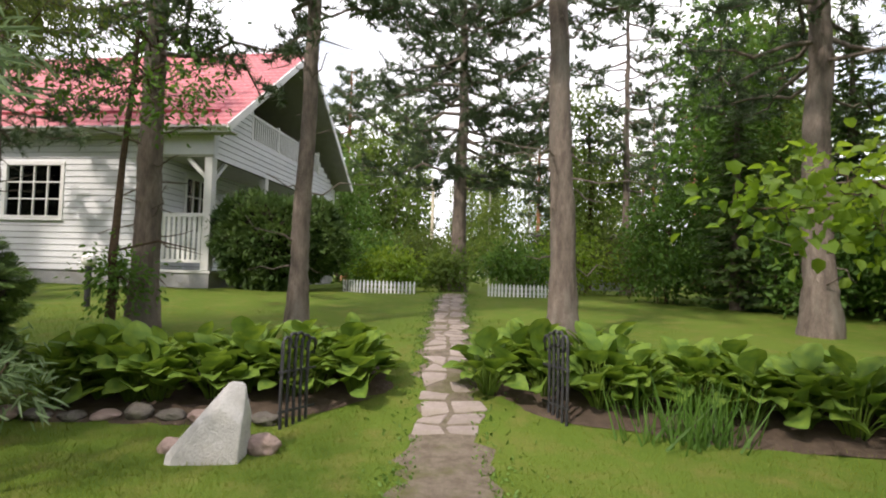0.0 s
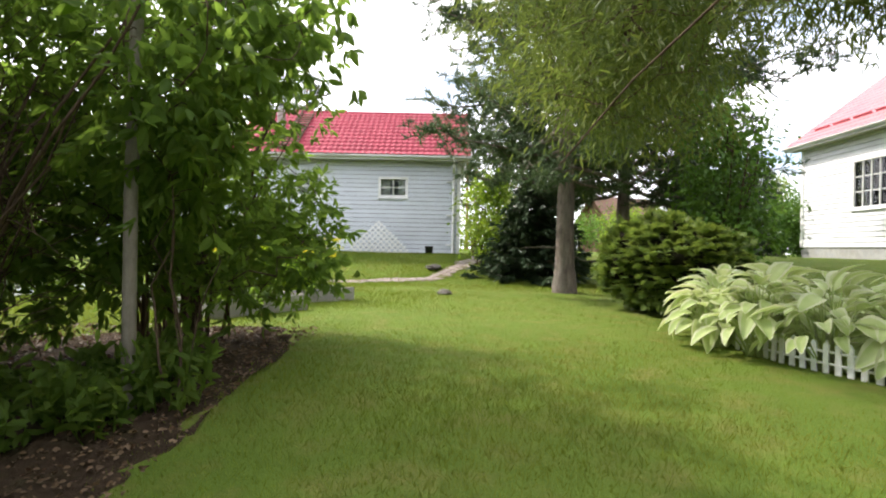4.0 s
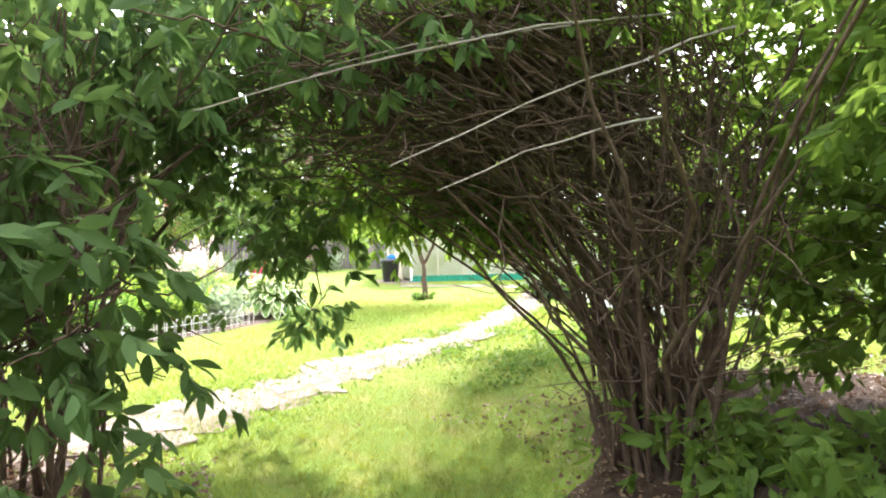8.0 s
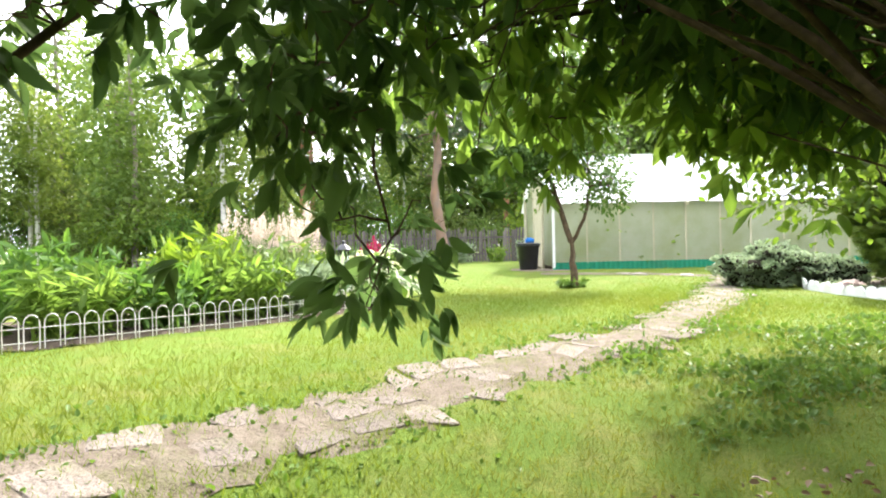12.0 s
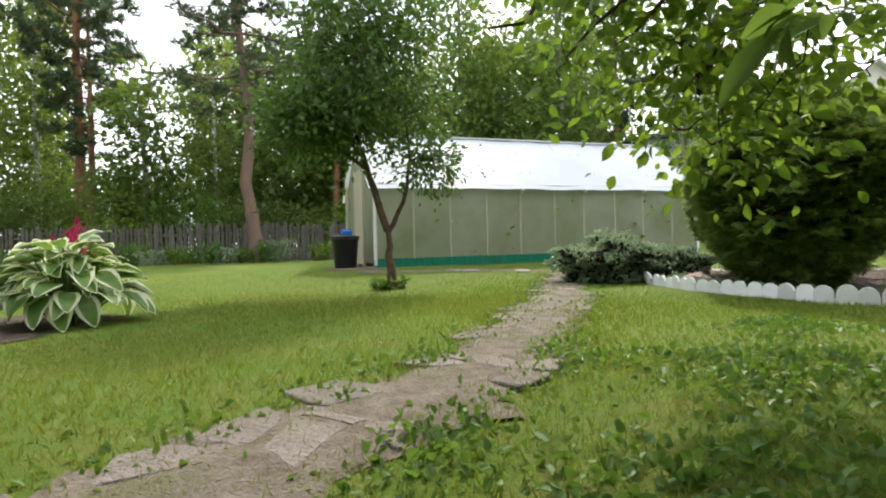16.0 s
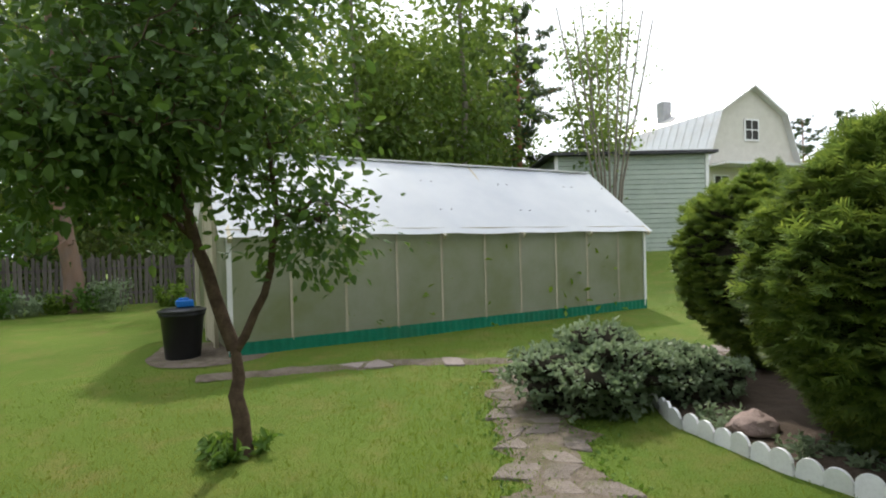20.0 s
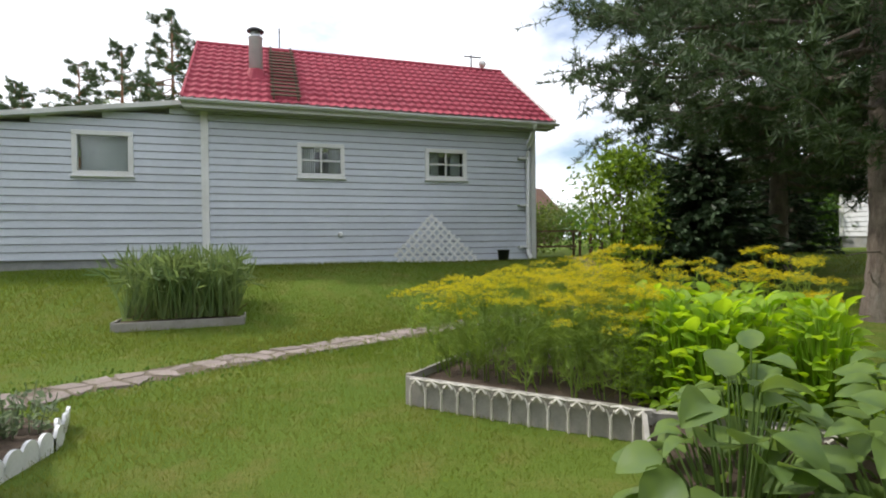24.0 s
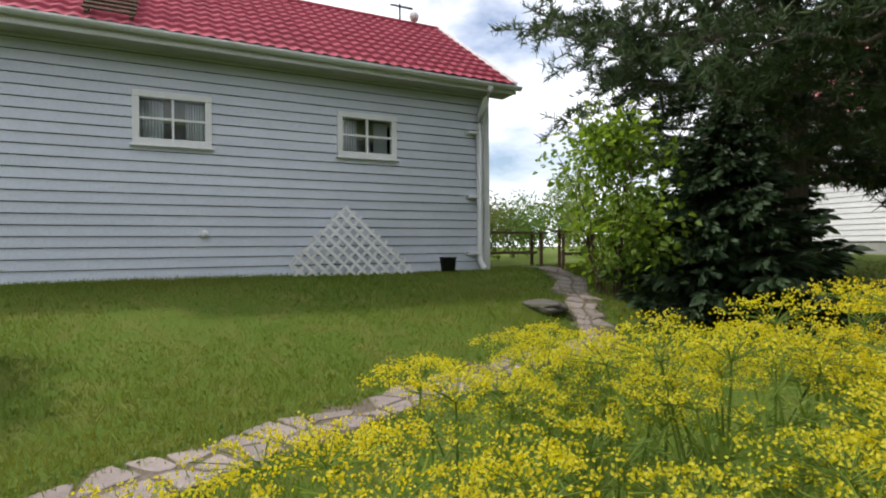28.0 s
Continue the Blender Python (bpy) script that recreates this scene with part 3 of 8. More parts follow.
# ---- plants ----
def broadleaf(name, label, category, at, trunk, blobs, bark, leaf, size=0.1, per=26, clumps=60, width=0.5, spread=0.28, group="", free=0.0, limb=0.35, hangs=0.0, twiggy=True, oval=False, split=False, fans=0):
    """A tree or shrub: stems as (points, foot radius), crown blobs as (centre, radii)."""
    at = np.array([at[0], at[1], gz(at[0], at[1]) if len(at) < 3 else at[2]])
    ob = thing(name, label, category, at, group)
    wood, lw, fo = Acc(), Acc(), Acc()
    ends = []
    for pts, r in trunk:
        pts = np.asarray(pts, float)
        q = np.concatenate([bend(a, b, 4)[:-1] for a, b in zip(pts, pts[1:])] + [pts[-1:]])
        q[1:] += rng.normal(size=(len(q) - 1, 3)) * r * 0.18
        if free and lane_distance(q + at).min() < 0.5:
            continue
        if split:
            one = Acc()
            tube(one, q, np.linspace(r, r * 0.4, len(q)), 9)
            hang("stem", one.mesh("stem", bark, True), ob)
        else:
            tube(wood, q, np.linspace(r, r * 0.4, len(q)), 9)
        ends.append(q)
    spine = np.concatenate([q[len(q) // 3:] for q in ends])
    for centre, radii, *count in blobs:
        n = int(count[0]) if count else max(4, int(clumps))
        C = np.asarray(centre, float) + in_ball(n, 0.6) * np.asarray(radii, float)
        if free:
            C = C[lane_distance(C + at) > free + 0.15]
        if twiggy:
            mid = np.asarray(centre, float)
            near = spine[np.argmin(np.linalg.norm(spine - mid, axis=1))]
            q = bend(near, mid, 7, 0.12 * np.linalg.norm(mid - near), 0.03 * np.linalg.norm(mid - near))
            tube(wood, q, np.linspace(0.015 + 0.02 * np.linalg.norm(mid - near), 0.012, 7), 7)
            spine = np.concatenate([spine, q])
            for k in range(5):
                e = mid + in_ball(1, 0.4)[0] * np.asarray(radii, float) * 0.8
                q2 = bend(q[rng.integers(3, 7)], e, 6, 0.05, 0.04)
                tube(lw, q2, np.linspace(0.018, 0.006, 6), 5)
                spine = np.concatenate([spine, q2])
        for c in C:
            near = spine[np.argsort(np.linalg.norm(spine - c, axis=1) + 0.6 * np.maximum(0, spine[:, 2] - c[2]))[0]]
            q3 = bend(near, c, 5, limb * 0.2 * np.linalg.norm(c - near), 0.06 * np.linalg.norm(c - near))
            spine = np.concatenate([spine, q3[2:4]])
            tube(lw, q3, np.linspace(min(0.012, 0.004 + 0.005 * np.linalg.norm(c - near)), 0.0025, 5), 4)
        n2 = len(C) * per
        idx = np.repeat(np.arange(len(C)), per)
        P = C[idx] + rng.normal(size=(n2, 3)) * spread * np.array([1, 1, 0.75])
        D = unit(P - C[idx]) + rng.normal(size=(n2, 3)) * 0.5 + np.array([0, 0, -0.25 - hangs])
        if fans:
            # leaves stand in fans of a few at each twig's end and droop outward
            k = max(1, per // fans)
            node = C[np.repeat(np.arange(len(C)), k)] + rng.normal(size=(len(C) * k, 3)) * spread * np.array([1, 1, 0.75])
            ax = unit(node - C[np.repeat(np.arange(len(C)), k)] + np.array([0, 0, -0.05 - 0.1 * hangs]))
            i = np.repeat(np.arange(len(node)), fans)
            D = unit(ax[i] * 0.75 + unit(rng.normal(size=(len(i), 3)) * np.array([1, 1, 0.55])) * 0.9 + np.array([0, 0, -0.3 - 0.25 * hangs]))
            P = node[i] + D * size * 0.12 + ax[i] * size * rng.uniform(-0.5, 0.1, (len(i), 1))
        if free:
            ok = lane_distance(P + at) > free
            P, D = P[ok], D[ok]
        (oval_leaves if oval else leaves)(fo, P, D, size * rng.uniform(0.6, 1.25, len(P)), width)
    if wood.n:
        hang("trunk", wood.mesh("trunk", bark, True), ob)
    if lw.n:
        tagged(hang("branchwork", lw.mesh("branchwork", bark), ob), kind="stuff")
    tagged(hang("crown", fo.mesh("crown", leaf), ob), kind="stuff")
    return ob


def pine(name, label, at, height, r, start, reach, leaf=None, bark=None, lean=(0, 0), n=46, tufts=9, needles=12, length=0.16, up=0.25, dead=0, group="", sparse=1.0, kink=0.0):
    """A pine: whorled limbs with tufts of needles; dead: number of bare low twigs."""
    at = np.array([at[0], at[1], gz(at[0], at[1])])
    ob = thing(name, label, "tree", at, group)
    wood, lw, fo = Acc(), Acc(), Acc()
    s = np.linspace(0, 1, 14)
    rough_to = np.linspace(0, 1, 90)
    tr = np.stack([lean[0] * s ** 1.5, lean[1] * s ** 1.5, height * s - 0.08], 1)
    tr[2:-1, :2] += rng.normal(size=(11, 2)) * r * 0.10
    tr[:, 0] += kink * np.exp(-((tr[:, 2] - 2.3) / 1.0) ** 2) 
    rad = r * (1 - 0.8 * s)
    rad[0] *= 1.35
    fine = np.stack([np.interp(rough_to ** 1.4, s, tr[:, i]) for i in range(3)], 1)
    tube(wood, fine, np.interp(rough_to ** 1.4, s, rad), 18)
    roughen(wood, r * 0.05, r * 0.55)
    for k in range(n):
        h = start + (height - start) * ((k + rng.random()) / n) ** 0.9
        u = (h - start) / (height - start)
        base = np.array([np.interp(h, tr[:, 2], tr[:, 0]), np.interp(h, tr[:, 2], tr[:, 1]), h])
        a = k * 2.4 + rng.normal() * 0.4
        ln = reach * (0.35 + 0.75 * math.sin(math.pi * min(1, 0.22 + 0.78 * u))) * rng.uniform(0.65, 1.15)
        end = base + np.array([math.cos(a) * ln, math.sin(a) * ln, ln * (up - 0.3 * (1 - u)) + rng.normal() * 0.15])
        q = bend(base, end, 6, -0.08 * ln, 0.04 * ln)
        tube(lw, q, np.linspace(0.012 + 0.014 * ln, 0.006, 6), 5)
        m = max(4, int(tufts * (0.7 + 0.6 * ln) * sparse))
        ts = rng.uniform(0.3, 1.0, m)
        c = np.stack([np.interp(ts, np.linspace(0, 1, 6), q[:, i]) for i in range(3)], 1)
        side = rng.normal(size=(m, 3)) * np.array([0.26, 0.26, 0.13]) * (0.35 + 0.3 * ln)
        tip = c + side
        for c0, t0 in zip(c, tip):
            tube(lw, bend(c0, t0, 3), (0.008, 0.006, 0.003), 4)
        idx = np.repeat(np.arange(m), needles * 3)
        w = rng.random((len(idx), 1)) * 1.1 - 0.05
        P = c[idx] + (tip - c)[idx] * (0.35 + 0.65 * w)
        D = unit((tip - c)[idx]) * 0.5 + rng.normal(size=(len(idx), 3)) * 0.75 + np.array([0, 0, 0.25])
        blades(fo, P, D, length * rng.uniform(0.7, 1.25, len(P)), length * 0.17)
    for k in range(dead):
        h = rng.uniform(0.18, 1.0) * start
        base = np.array([np.interp(h, tr[:, 2], tr[:, 0]), np.interp(h, tr[:, 2], tr[:, 1]), h])
        a, ln = rng.uniform(0, 6.28), rng.uniform(0.4, 1.3)
        tube(lw, bend(base, base + np.array([math.cos(a) * ln, math.sin(a) * ln, rng.normal() * 0.2]), 5, 0, 0.05), np.linspace(0.02, 0.005, 5), 5)
    hang("trunk", wood.mesh("trunk", bark or BARK, True), ob)
    tagged(hang("branchwork", lw.mesh("branchwork", bark or BARK), ob), kind="stuff")
    tagged(hang("crown", fo.mesh("crown", leaf or L_PINE), ob), kind="stuff")
    return ob


def clipped(name, label, at, radii, leaf, n=5200, size=0.12, core=None, width=0.35, group="", lumpy=0.12, base=0.55, fan=4, category="bush", lift=0.0, ferny=0.0):
    """A dense evergreen: sprays stand out of an uneven egg; a solid near-black core stands in for the shaded inside.
    base: how narrow the foot is.
    """
    at = np.array([at[0], at[1], gz(at[0], at[1])])
    ob = thing(name, label, category, at, group)
    R = np.asarray(radii, float)

    def skin(d):
        q = np.array([noise.noise(Vector(v * 2.1) + Vector((at[0], at[1], 0))) + 0.5 * noise.noise(Vector(v * 5.3) + Vector((at[1], 0, at[0]))) for v in d])
        s = d * R * (1 + lumpy * q)[:, None]
        low = np.clip(-d[:, 2], 0, 1)[:, None]
        s[:, :2] *= 1 - (1 - base) * low ** 1.2
        s[:, 2] += R[2] + lift
        return s

    # solid filler core, coloured as dark as the shade behind the sprays
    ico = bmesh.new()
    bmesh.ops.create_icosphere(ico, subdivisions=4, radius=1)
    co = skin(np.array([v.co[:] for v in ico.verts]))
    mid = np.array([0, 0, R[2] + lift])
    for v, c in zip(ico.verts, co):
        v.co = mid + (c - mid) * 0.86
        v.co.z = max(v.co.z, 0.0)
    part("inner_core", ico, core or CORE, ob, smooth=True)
    fo = Acc()
    d = unit(rng.normal(size=(n, 3)))
    P0 = mid + (skin(d) - mid) * rng.uniform(0.84, 1.0, (n, 1))
    keep = P0[:, 2] > 0.03
    if ferny:
        gaps = np.array([noise.noise(Vector(v * 13.0)) + 0.6 * noise.noise(Vector(v * 6.0)) for v in d])
        keep &= gaps + rng.normal(size=n) * 0.12 > -0.32
    P0, d = P0[keep], d[keep]
    out = unit((P0 - mid) / R)
    D0 = unit(out + rng.normal(size=out.shape) * 0.45 + np.array([0, 0, 0.25]))
    if ferny:
        # flat shelves: a few sprays fan out of one twig, level on the flanks, upright on top
        m = max(1, len(P0) // 5)
        seat, face = P0[:m], out[:m]
        lay = unit(face * np.array([1, 1, 0.5]) + rng.normal(size=(m, 3)) * np.array([0.22, 0.22, 0.16]) + np.array([0, 0, 0.06]))
        across = unit(np.cross(lay, np.array([0.0, 0.0, 1.0])))
        for sw in (-1.15, -0.6, 0.0, 0.6, 1.15):
            d2 = unit(lay + across * (sw * rng.uniform(0.6, 1.2, (m, 1))) + rng.normal(size=(m, 3)) * 0.12)
            sprays(fo, seat - lay * size * 0.35, d2, size * rng.uniform(0.75, 1.35, m) * (1.1 - 0.2 * abs(sw)), ferny)
    for k in range(0 if ferny else fan):
        D = unit(D0 + rng.normal(size=D0.shape) * 0.45)
        leaves(fo, P0 + D0 * size * 0.25 * k / fan, D, size * rng.uniform(0.6, 1.2, len(P0)), width, fold=0.05)
    tagged(hang("foliage", fo.mesh("foliage", leaf), ob), kind="stuff")
    wo = Acc()
    tube(wo, [(0, 0, -0.05), (0.02, 0, R[2] * 0.5), (0, 0.02, R[2] * 1.2)], (0.07, 0.06, 0.03), 7)
    hang("trunk", wo.mesh("trunk", TWIG), ob)
    return ob


def spruce(name, label, at, height, reach, n=150, leaf=None, group="", foot=0.1):
    at = np.array([at[0], at[1], gz(at[0], at[1])])
    ob = thing(name, label, "tree", at, group)
    wood, fo = Acc(), Acc()
    tube(wood, [(0, 0, -0.05), (0, 0, height * 0.5), (0, 0, height)], (0.03 * height, 0.017 * height, 0.005), 8)
    for k in range(n):
        u = ((k + rng.random()) / n) ** 0.8
        h = foot + (height - foot) * u
        ln = reach * (1 - u) ** 0.85 * rng.uniform(0.75, 1.15) + 0.08
        a = k * 2.39996 + rng.normal() * 0.3
        q = bend((0, 0, h), (math.cos(a) * ln, math.sin(a) * ln, max(0.05, h - 0.12 * ln)), 5, -0.10 * ln)
        tube(wood, q, np.linspace(0.022, 0.005, 5), 4)
        m = max(6, int(ln * 46))
        ts = rng.uniform(0.12, 1.0, m)
        c = np.stack([np.interp(ts, np.linspace(0, 1, 5), q[:, i]) for i in range(3)], 1)
        side = np.array([-math.sin(a), math.cos(a), 0])
        D = side * rng.choice([-1, 1], m)[:, None] * (1.2 - ts)[:, None] + np.array([math.cos(a), math.sin(a), -0.25]) + rng.normal(size=(m, 3)) * 0.25
        L = (0.14 + 0.2 * ln * (1 - 0.6 * ts)) * rng.uniform(0.6, 1.1, m)
        leaves(fo, c, D, L, 0.3, fold=-0.2, droop=0.2)
        leaves(fo, c, D + np.array([0, 0, 0.5]), L * 0.5, 0.3, fold=-0.1)
    hang("trunk", wood.mesh("trunk", BARK), ob)
    tagged(hang("crown", fo.mesh("crown", leaf or L_SPRUCE), ob), kind="stuff")
    return ob


LEAF_MESHES = {}


def leaf_meshes(name, leaf, edge, width, kinds=4):
    """A few cupped, ribbed leaves one metre long, along x, to be set out by pose and scale."""
    key = (name, leaf.name, width)
    if key in LEAF_MESHES:
        return LEAF_MESHES[key]
    s = np.array([0.0, 0.06, 0.2, 0.42, 0.66, 0.86, 0.96, 1.0])
    w = np.array([0.05, 0.40, 0.84, 1.0, 0.86, 0.5, 0.22, 0.02])
    cols = np.array([-1.0, -0.66, -0.33, 0.0, 0.33, 0.66, 1.0])
    out = []
    for k in range(kinds):
        bow, cup, wav = rng.uniform(0.02, 0.2) if name == "bergenia" else rng.uniform(0.2, 0.5), rng.uniform(0.08, 0.3), rng.uniform(0.01, 0.03)
        S, C = np.meshgrid(s, cols, indexing="ij")
        W = w[:, None] * width * 0.5
        X, Y = S * 1.0, C * W
        Z = 0.10 * np.sin(S * 2.2) - bow * S ** 2 + cup * np.abs(Y) * 1.6 + wav * np.sin(S * 14 + k + C * 2) * np.abs(C) + 0.012 * np.cos(C * 14) * W
        n, m = len(s), len(cols)
        i, j = np.meshgrid(np.arange(n - 1), np.arange(m - 1), indexing="ij")
        f = np.stack([i * m + j, (i + 1) * m + j, (i + 1) * m + j + 1, i * m + j + 1], -1).reshape(-1, 4)
        acc = Acc()
        acc.add(np.stack([X, Y, Z], -1).reshape(-1, 3), f)
        me = acc.mesh("leaf", leaf, True)
        if edge:
            me.materials.append(edge)
            jj = j.reshape(-1)
            me.polygons.foreach_set("material_index", ((jj == 0) | (jj == m - 2) | (i.reshape(-1) == n - 2)).astype(np.int32))
        out.append(me)
    LEAF_MESHES[key] = out
    return out


def rosette(name, label, at, radius, height, leaf, n=60, size=0.3, width=0.62, edge=None, category="plant", group="", stance=38, column=False):
    """Broad stalked leaves that arch out of one crown (hosta, bergenia, squash), or leaves all the way up a column."""
    at = np.array([at[0], at[1], gz(at[0], at[1])])
    ob = thing(name, label, category, at, group)
    ms = leaf_meshes(name, leaf, edge, width)
    st = Acc()
    for k in range(n):
        a = k * 2.39996 + rng.normal() * 0.25
        rr = math.sqrt((k + 0.5) / n)
        foot = np.array([math.cos(a) * rr * radius * 0.6, math.sin(a) * rr * radius * 0.6, height * (1 - 0.62 * rr ** 2) * rng.uniform(0.72, 1.1)])
        if column:
            up = (k + 0.5) / n
            out = radius * (0.62 - 0.34 * up ** 2) * rng.uniform(0.6, 1.0)
            foot = np.array([math.cos(a) * out, math.sin(a) * out, height * (0.12 + 0.88 * up) * rng.uniform(0.92, 1.05)])
            rr = 0.75 - 0.5 * up
        tube(st, bend(foot * np.array([0.25, 0.25, -0.1]), foot, 4, 0.06), (0.009, 0.008, 0.007, 0.006), 4)
        L = size * rng.uniform(0.65, 1.15)
        tilt = stance - 62 * rr + rng.normal() * 14
        m = pose(foot[0], foot[1], foot[2], 0, 0, math.degrees(a)) @ pose(0, 0, 0, rng.normal() * 16, -tilt, rng.normal() * 14) @ Matrix.Diagonal((L, L, L, 1))
        hang("leaf", ms[k % len(ms)], ob, m=m)
    tagged(hang("stalk", st.mesh("stalk", leaf), ob), kind="stuff")
    return ob


# ---- ground ----
def terrain():
    def axis(lo, hi, step):
        fine = np.arange(lo, hi + 1e-6, step)
        far = np.array([3, 8, 16, 30, 60, 120, 250, 600, 1500.0])
        return np.concatenate([lo - far[::-1], fine, hi + far])

    xs, ys = axis(-34, 14, 0.3), axis(-30, 34, 0.3)
    X, Y = np.meshgrid(xs, ys, indexing="ij")
    Z = ground_z(X, Y) + 0.012 * np.sin(X * 1.7 + 0.4 * Y) * np.sin(Y * 1.3 - 0.5 * X)
    acc = Acc()
    n, m = len(xs), len(ys)
    i, j = np.meshgrid(np.arange(n - 1), np.arange(m - 1), indexing="ij")
    f = np.stack([i * m + j, (i + 1) * m + j, (i + 1) * m + j + 1, i * m + j + 1], -1).reshape(-1, 4)
    acc.add(np.stack([X, Y, Z], -1).reshape(-1, 3), f)
    ob = new("ground", acc.mesh("ground", LAWN, True))
    return tagged(ob, "mown green lawn with worn yellowish patches", "lawn", kind="structure")


terrain()


def patch(name, label, category, outline, material, lift=0.012, kind="structure", bumpy=0.0, step=0.16):
    """A bed or worn place that lies on the ground: outline is a closed line of (x, y)."""
    o = np.asarray(outline, float)
    c = o.mean(0)
    q = []
    for a, b in zip(o, np.roll(o, -1, 0)):
        k = max(2, int(np.linalg.norm(b - a) / step))
        q += [a + (b - a) * i / k for i in range(k)]
    q = np.array(q)
    q += rng.normal(size=q.shape) * (0.03 if material is LITTER else 0.025)
    q = (np.roll(q, 1, 0) + 2 * q + np.roll(q, -1, 0)) / 4
    rings = np.linspace(0, 1, 17)
    v = c + (q - c)[None] * rings[:, None, None]
    z = ground_z(v[..., 0], v[..., 1]) + lift * (1 - (rings ** 2.4)[:, None] * 0.95) + 0.004 + rng.normal(size=v.shape[:2]) * bumpy
    v3 = np.concatenate([v, z[..., None]], -1)
    m = len(q)
    i, j = np.meshgrid(np.arange(16), np.arange(m), indexing="ij")
    j2 = (j + 1) % m
    f = np.stack([i * m + j, i * m + j2, (i + 1) * m + j2, (i + 1) * m + j], -1).reshape(-1, 4)
    acc = Acc()
    acc.add(v3.reshape(-1, 3), f)
    return tagged(new(name, acc.mesh(name, material, True)), label, category, kind=kind)


def along(line, step):
    """Points and directions at even steps along a line of (x, y)."""
    o = np.asarray(line, float)
    d = np.r_[0, np.cumsum(np.linalg.norm(np.diff(o, axis=0), axis=1))]
    s = np.arange(0, d[-1], step)
    p = np.stack([np.interp(s, d, o[:, 0]), np.interp(s, d, o[:, 1])], 1)
    t = unit(np.gradient(p, axis=0)) if len(p) > 1 else np.array([[1.0, 0]])
    return p, t


def ribbon(name, label, line, width, material, lift=0.018, ragged=0.2):
    """A worn strip along a line."""
    p, t = along(line, 0.14)
    s = np.stack([-t[:, 1], t[:, 0]], 1)
    cols = np.linspace(-1, 1, 7)
    w = width * 0.5 * (1 + rng.normal(size=(len(p), 2)) * ragged)
    v = p[:, None] + s[:, None] * (np.where(cols < 0, w[:, :1], w[:, 1:]) * cols)[..., None]
    z = ground_z(v[..., 0], v[..., 1]) + lift * (1 - 0.9 * cols ** 4)[None]
    acc = Acc()
    i, j = np.meshgrid(np.arange(len(p) - 1), np.arange(6), indexing="ij")
    f = np.stack([i * 7 + j, i * 7 + j + 1, (i + 1) * 7 + j + 1, (i + 1) * 7 + j], -1).reshape(-1, 4)
    acc.add(np.concatenate([v, z[..., None]], -1).reshape(-1, 3), f)
    return tagged(new(name, acc.mesh(name, material, True)), label, "path", kind="structure")


def flagstones(parent, line, width, step=0.3, across=2, height=0.006, missing=0.1, gap=0.9):
    """Crazy paving: uneven stones that fit together along a line, each one an object under the path."""
    p, t = along(line, step)
    n = len(p)
    J = rng.normal(size=(n, across + 1, 2)) * np.array([0.24 * step, 0.16 * width / across])
    J[:, 0, 1] *= 2.0
    J[:, -1, 1] *= 2.0
    off = (np.arange(across + 1) / across - 0.5) * width
    side = np.stack([-t[:, 1], t[:, 0]], 1)
    shift = (rng.random(n) - 0.5) * 0.5 * width / across
    N = p[:, None] + t[:, None] * J[..., :1] + side[:, None] * (off[None] + J[..., 1] + shift[:, None])[..., None]
    for k in range(n - 1):
        for c in range(across):
            if rng.random() < missing:
                continue
            ring = [N[k, c], N[k + 1, c], N[k + 1, c + 1], N[k, c + 1]]
            mid = np.mean(ring, 0)
            out = []
            for i in range(4):
                a, b, d = ring[i - 1], ring[i], ring[(i + 1) % 4]
                w = rng.uniform(0.1, 0.3, 2)
                out += [b + (a - b) * w[0], b + ((a + d) / 2 - b) * w.mean() * 0.35, b + (d - b) * w[1]]
            out = (np.array(out) - mid) * gap * rng.uniform(0.9, 1.0) + rng.normal(size=(12, 2)) * 0.006
            if np.sum(out[:, 0] * np.roll(out[:, 1], -1) - out[:, 1] * np.roll(out[:, 0], -1)) < 0:
                out = out[::-1]
            h = height * rng.uniform(0.3, 1.3)
            bm = bmesh.new()
            lo = [bm.verts.new((q[0], q[1], -0.03)) for q in out]
            hi = [bm.verts.new((q[0] * 0.985, q[1] * 0.985, h - 0.003)) for q in out]
            top = [bm.verts.new((q[0] * 0.92, q[1] * 0.92, h + 0.002 + rng.normal() * 0.001)) for q in out]
            for g0, g1 in ((lo, hi), (hi, top)):
                for i in range(12):
                    bm.faces.new((g0[i], g0[(i + 1) % 12], g1[(i + 1) % 12], g1[i]))
            bm.faces.new(top)
            part("flagstone", bm, FLAG_W if gap > 0.92 else FLAG, parent, m=pose(mid[0], mid[1], gz(mid[0], mid[1]) + 0.017, math.degrees(math.atan(gz(mid[0], mid[1] + 0.1) - gz(mid[0], mid[1] - 0.1)) * 5) + rng.normal() * 0.5, -math.degrees(math.atan(gz(mid[0] + 0.1, mid[1]) - gz(mid[0] - 0.1, mid[1])) * 5) + rng.normal() * 0.5, 0))


# ---- buildings ----
def subtract(u0, u1, cuts):
    out = [(u0, u1)]
    for a, b in cuts:
        nxt = []
        for c, d in out:
            if b <= c or a >= d:
                nxt.append((c, d))
            else:
                if a > c:
                    nxt.append((c, a))
                if b < d:
                    nxt.append((b, d))
        out = nxt
    return [(a, b) for a, b in out if b - a > 0.02]


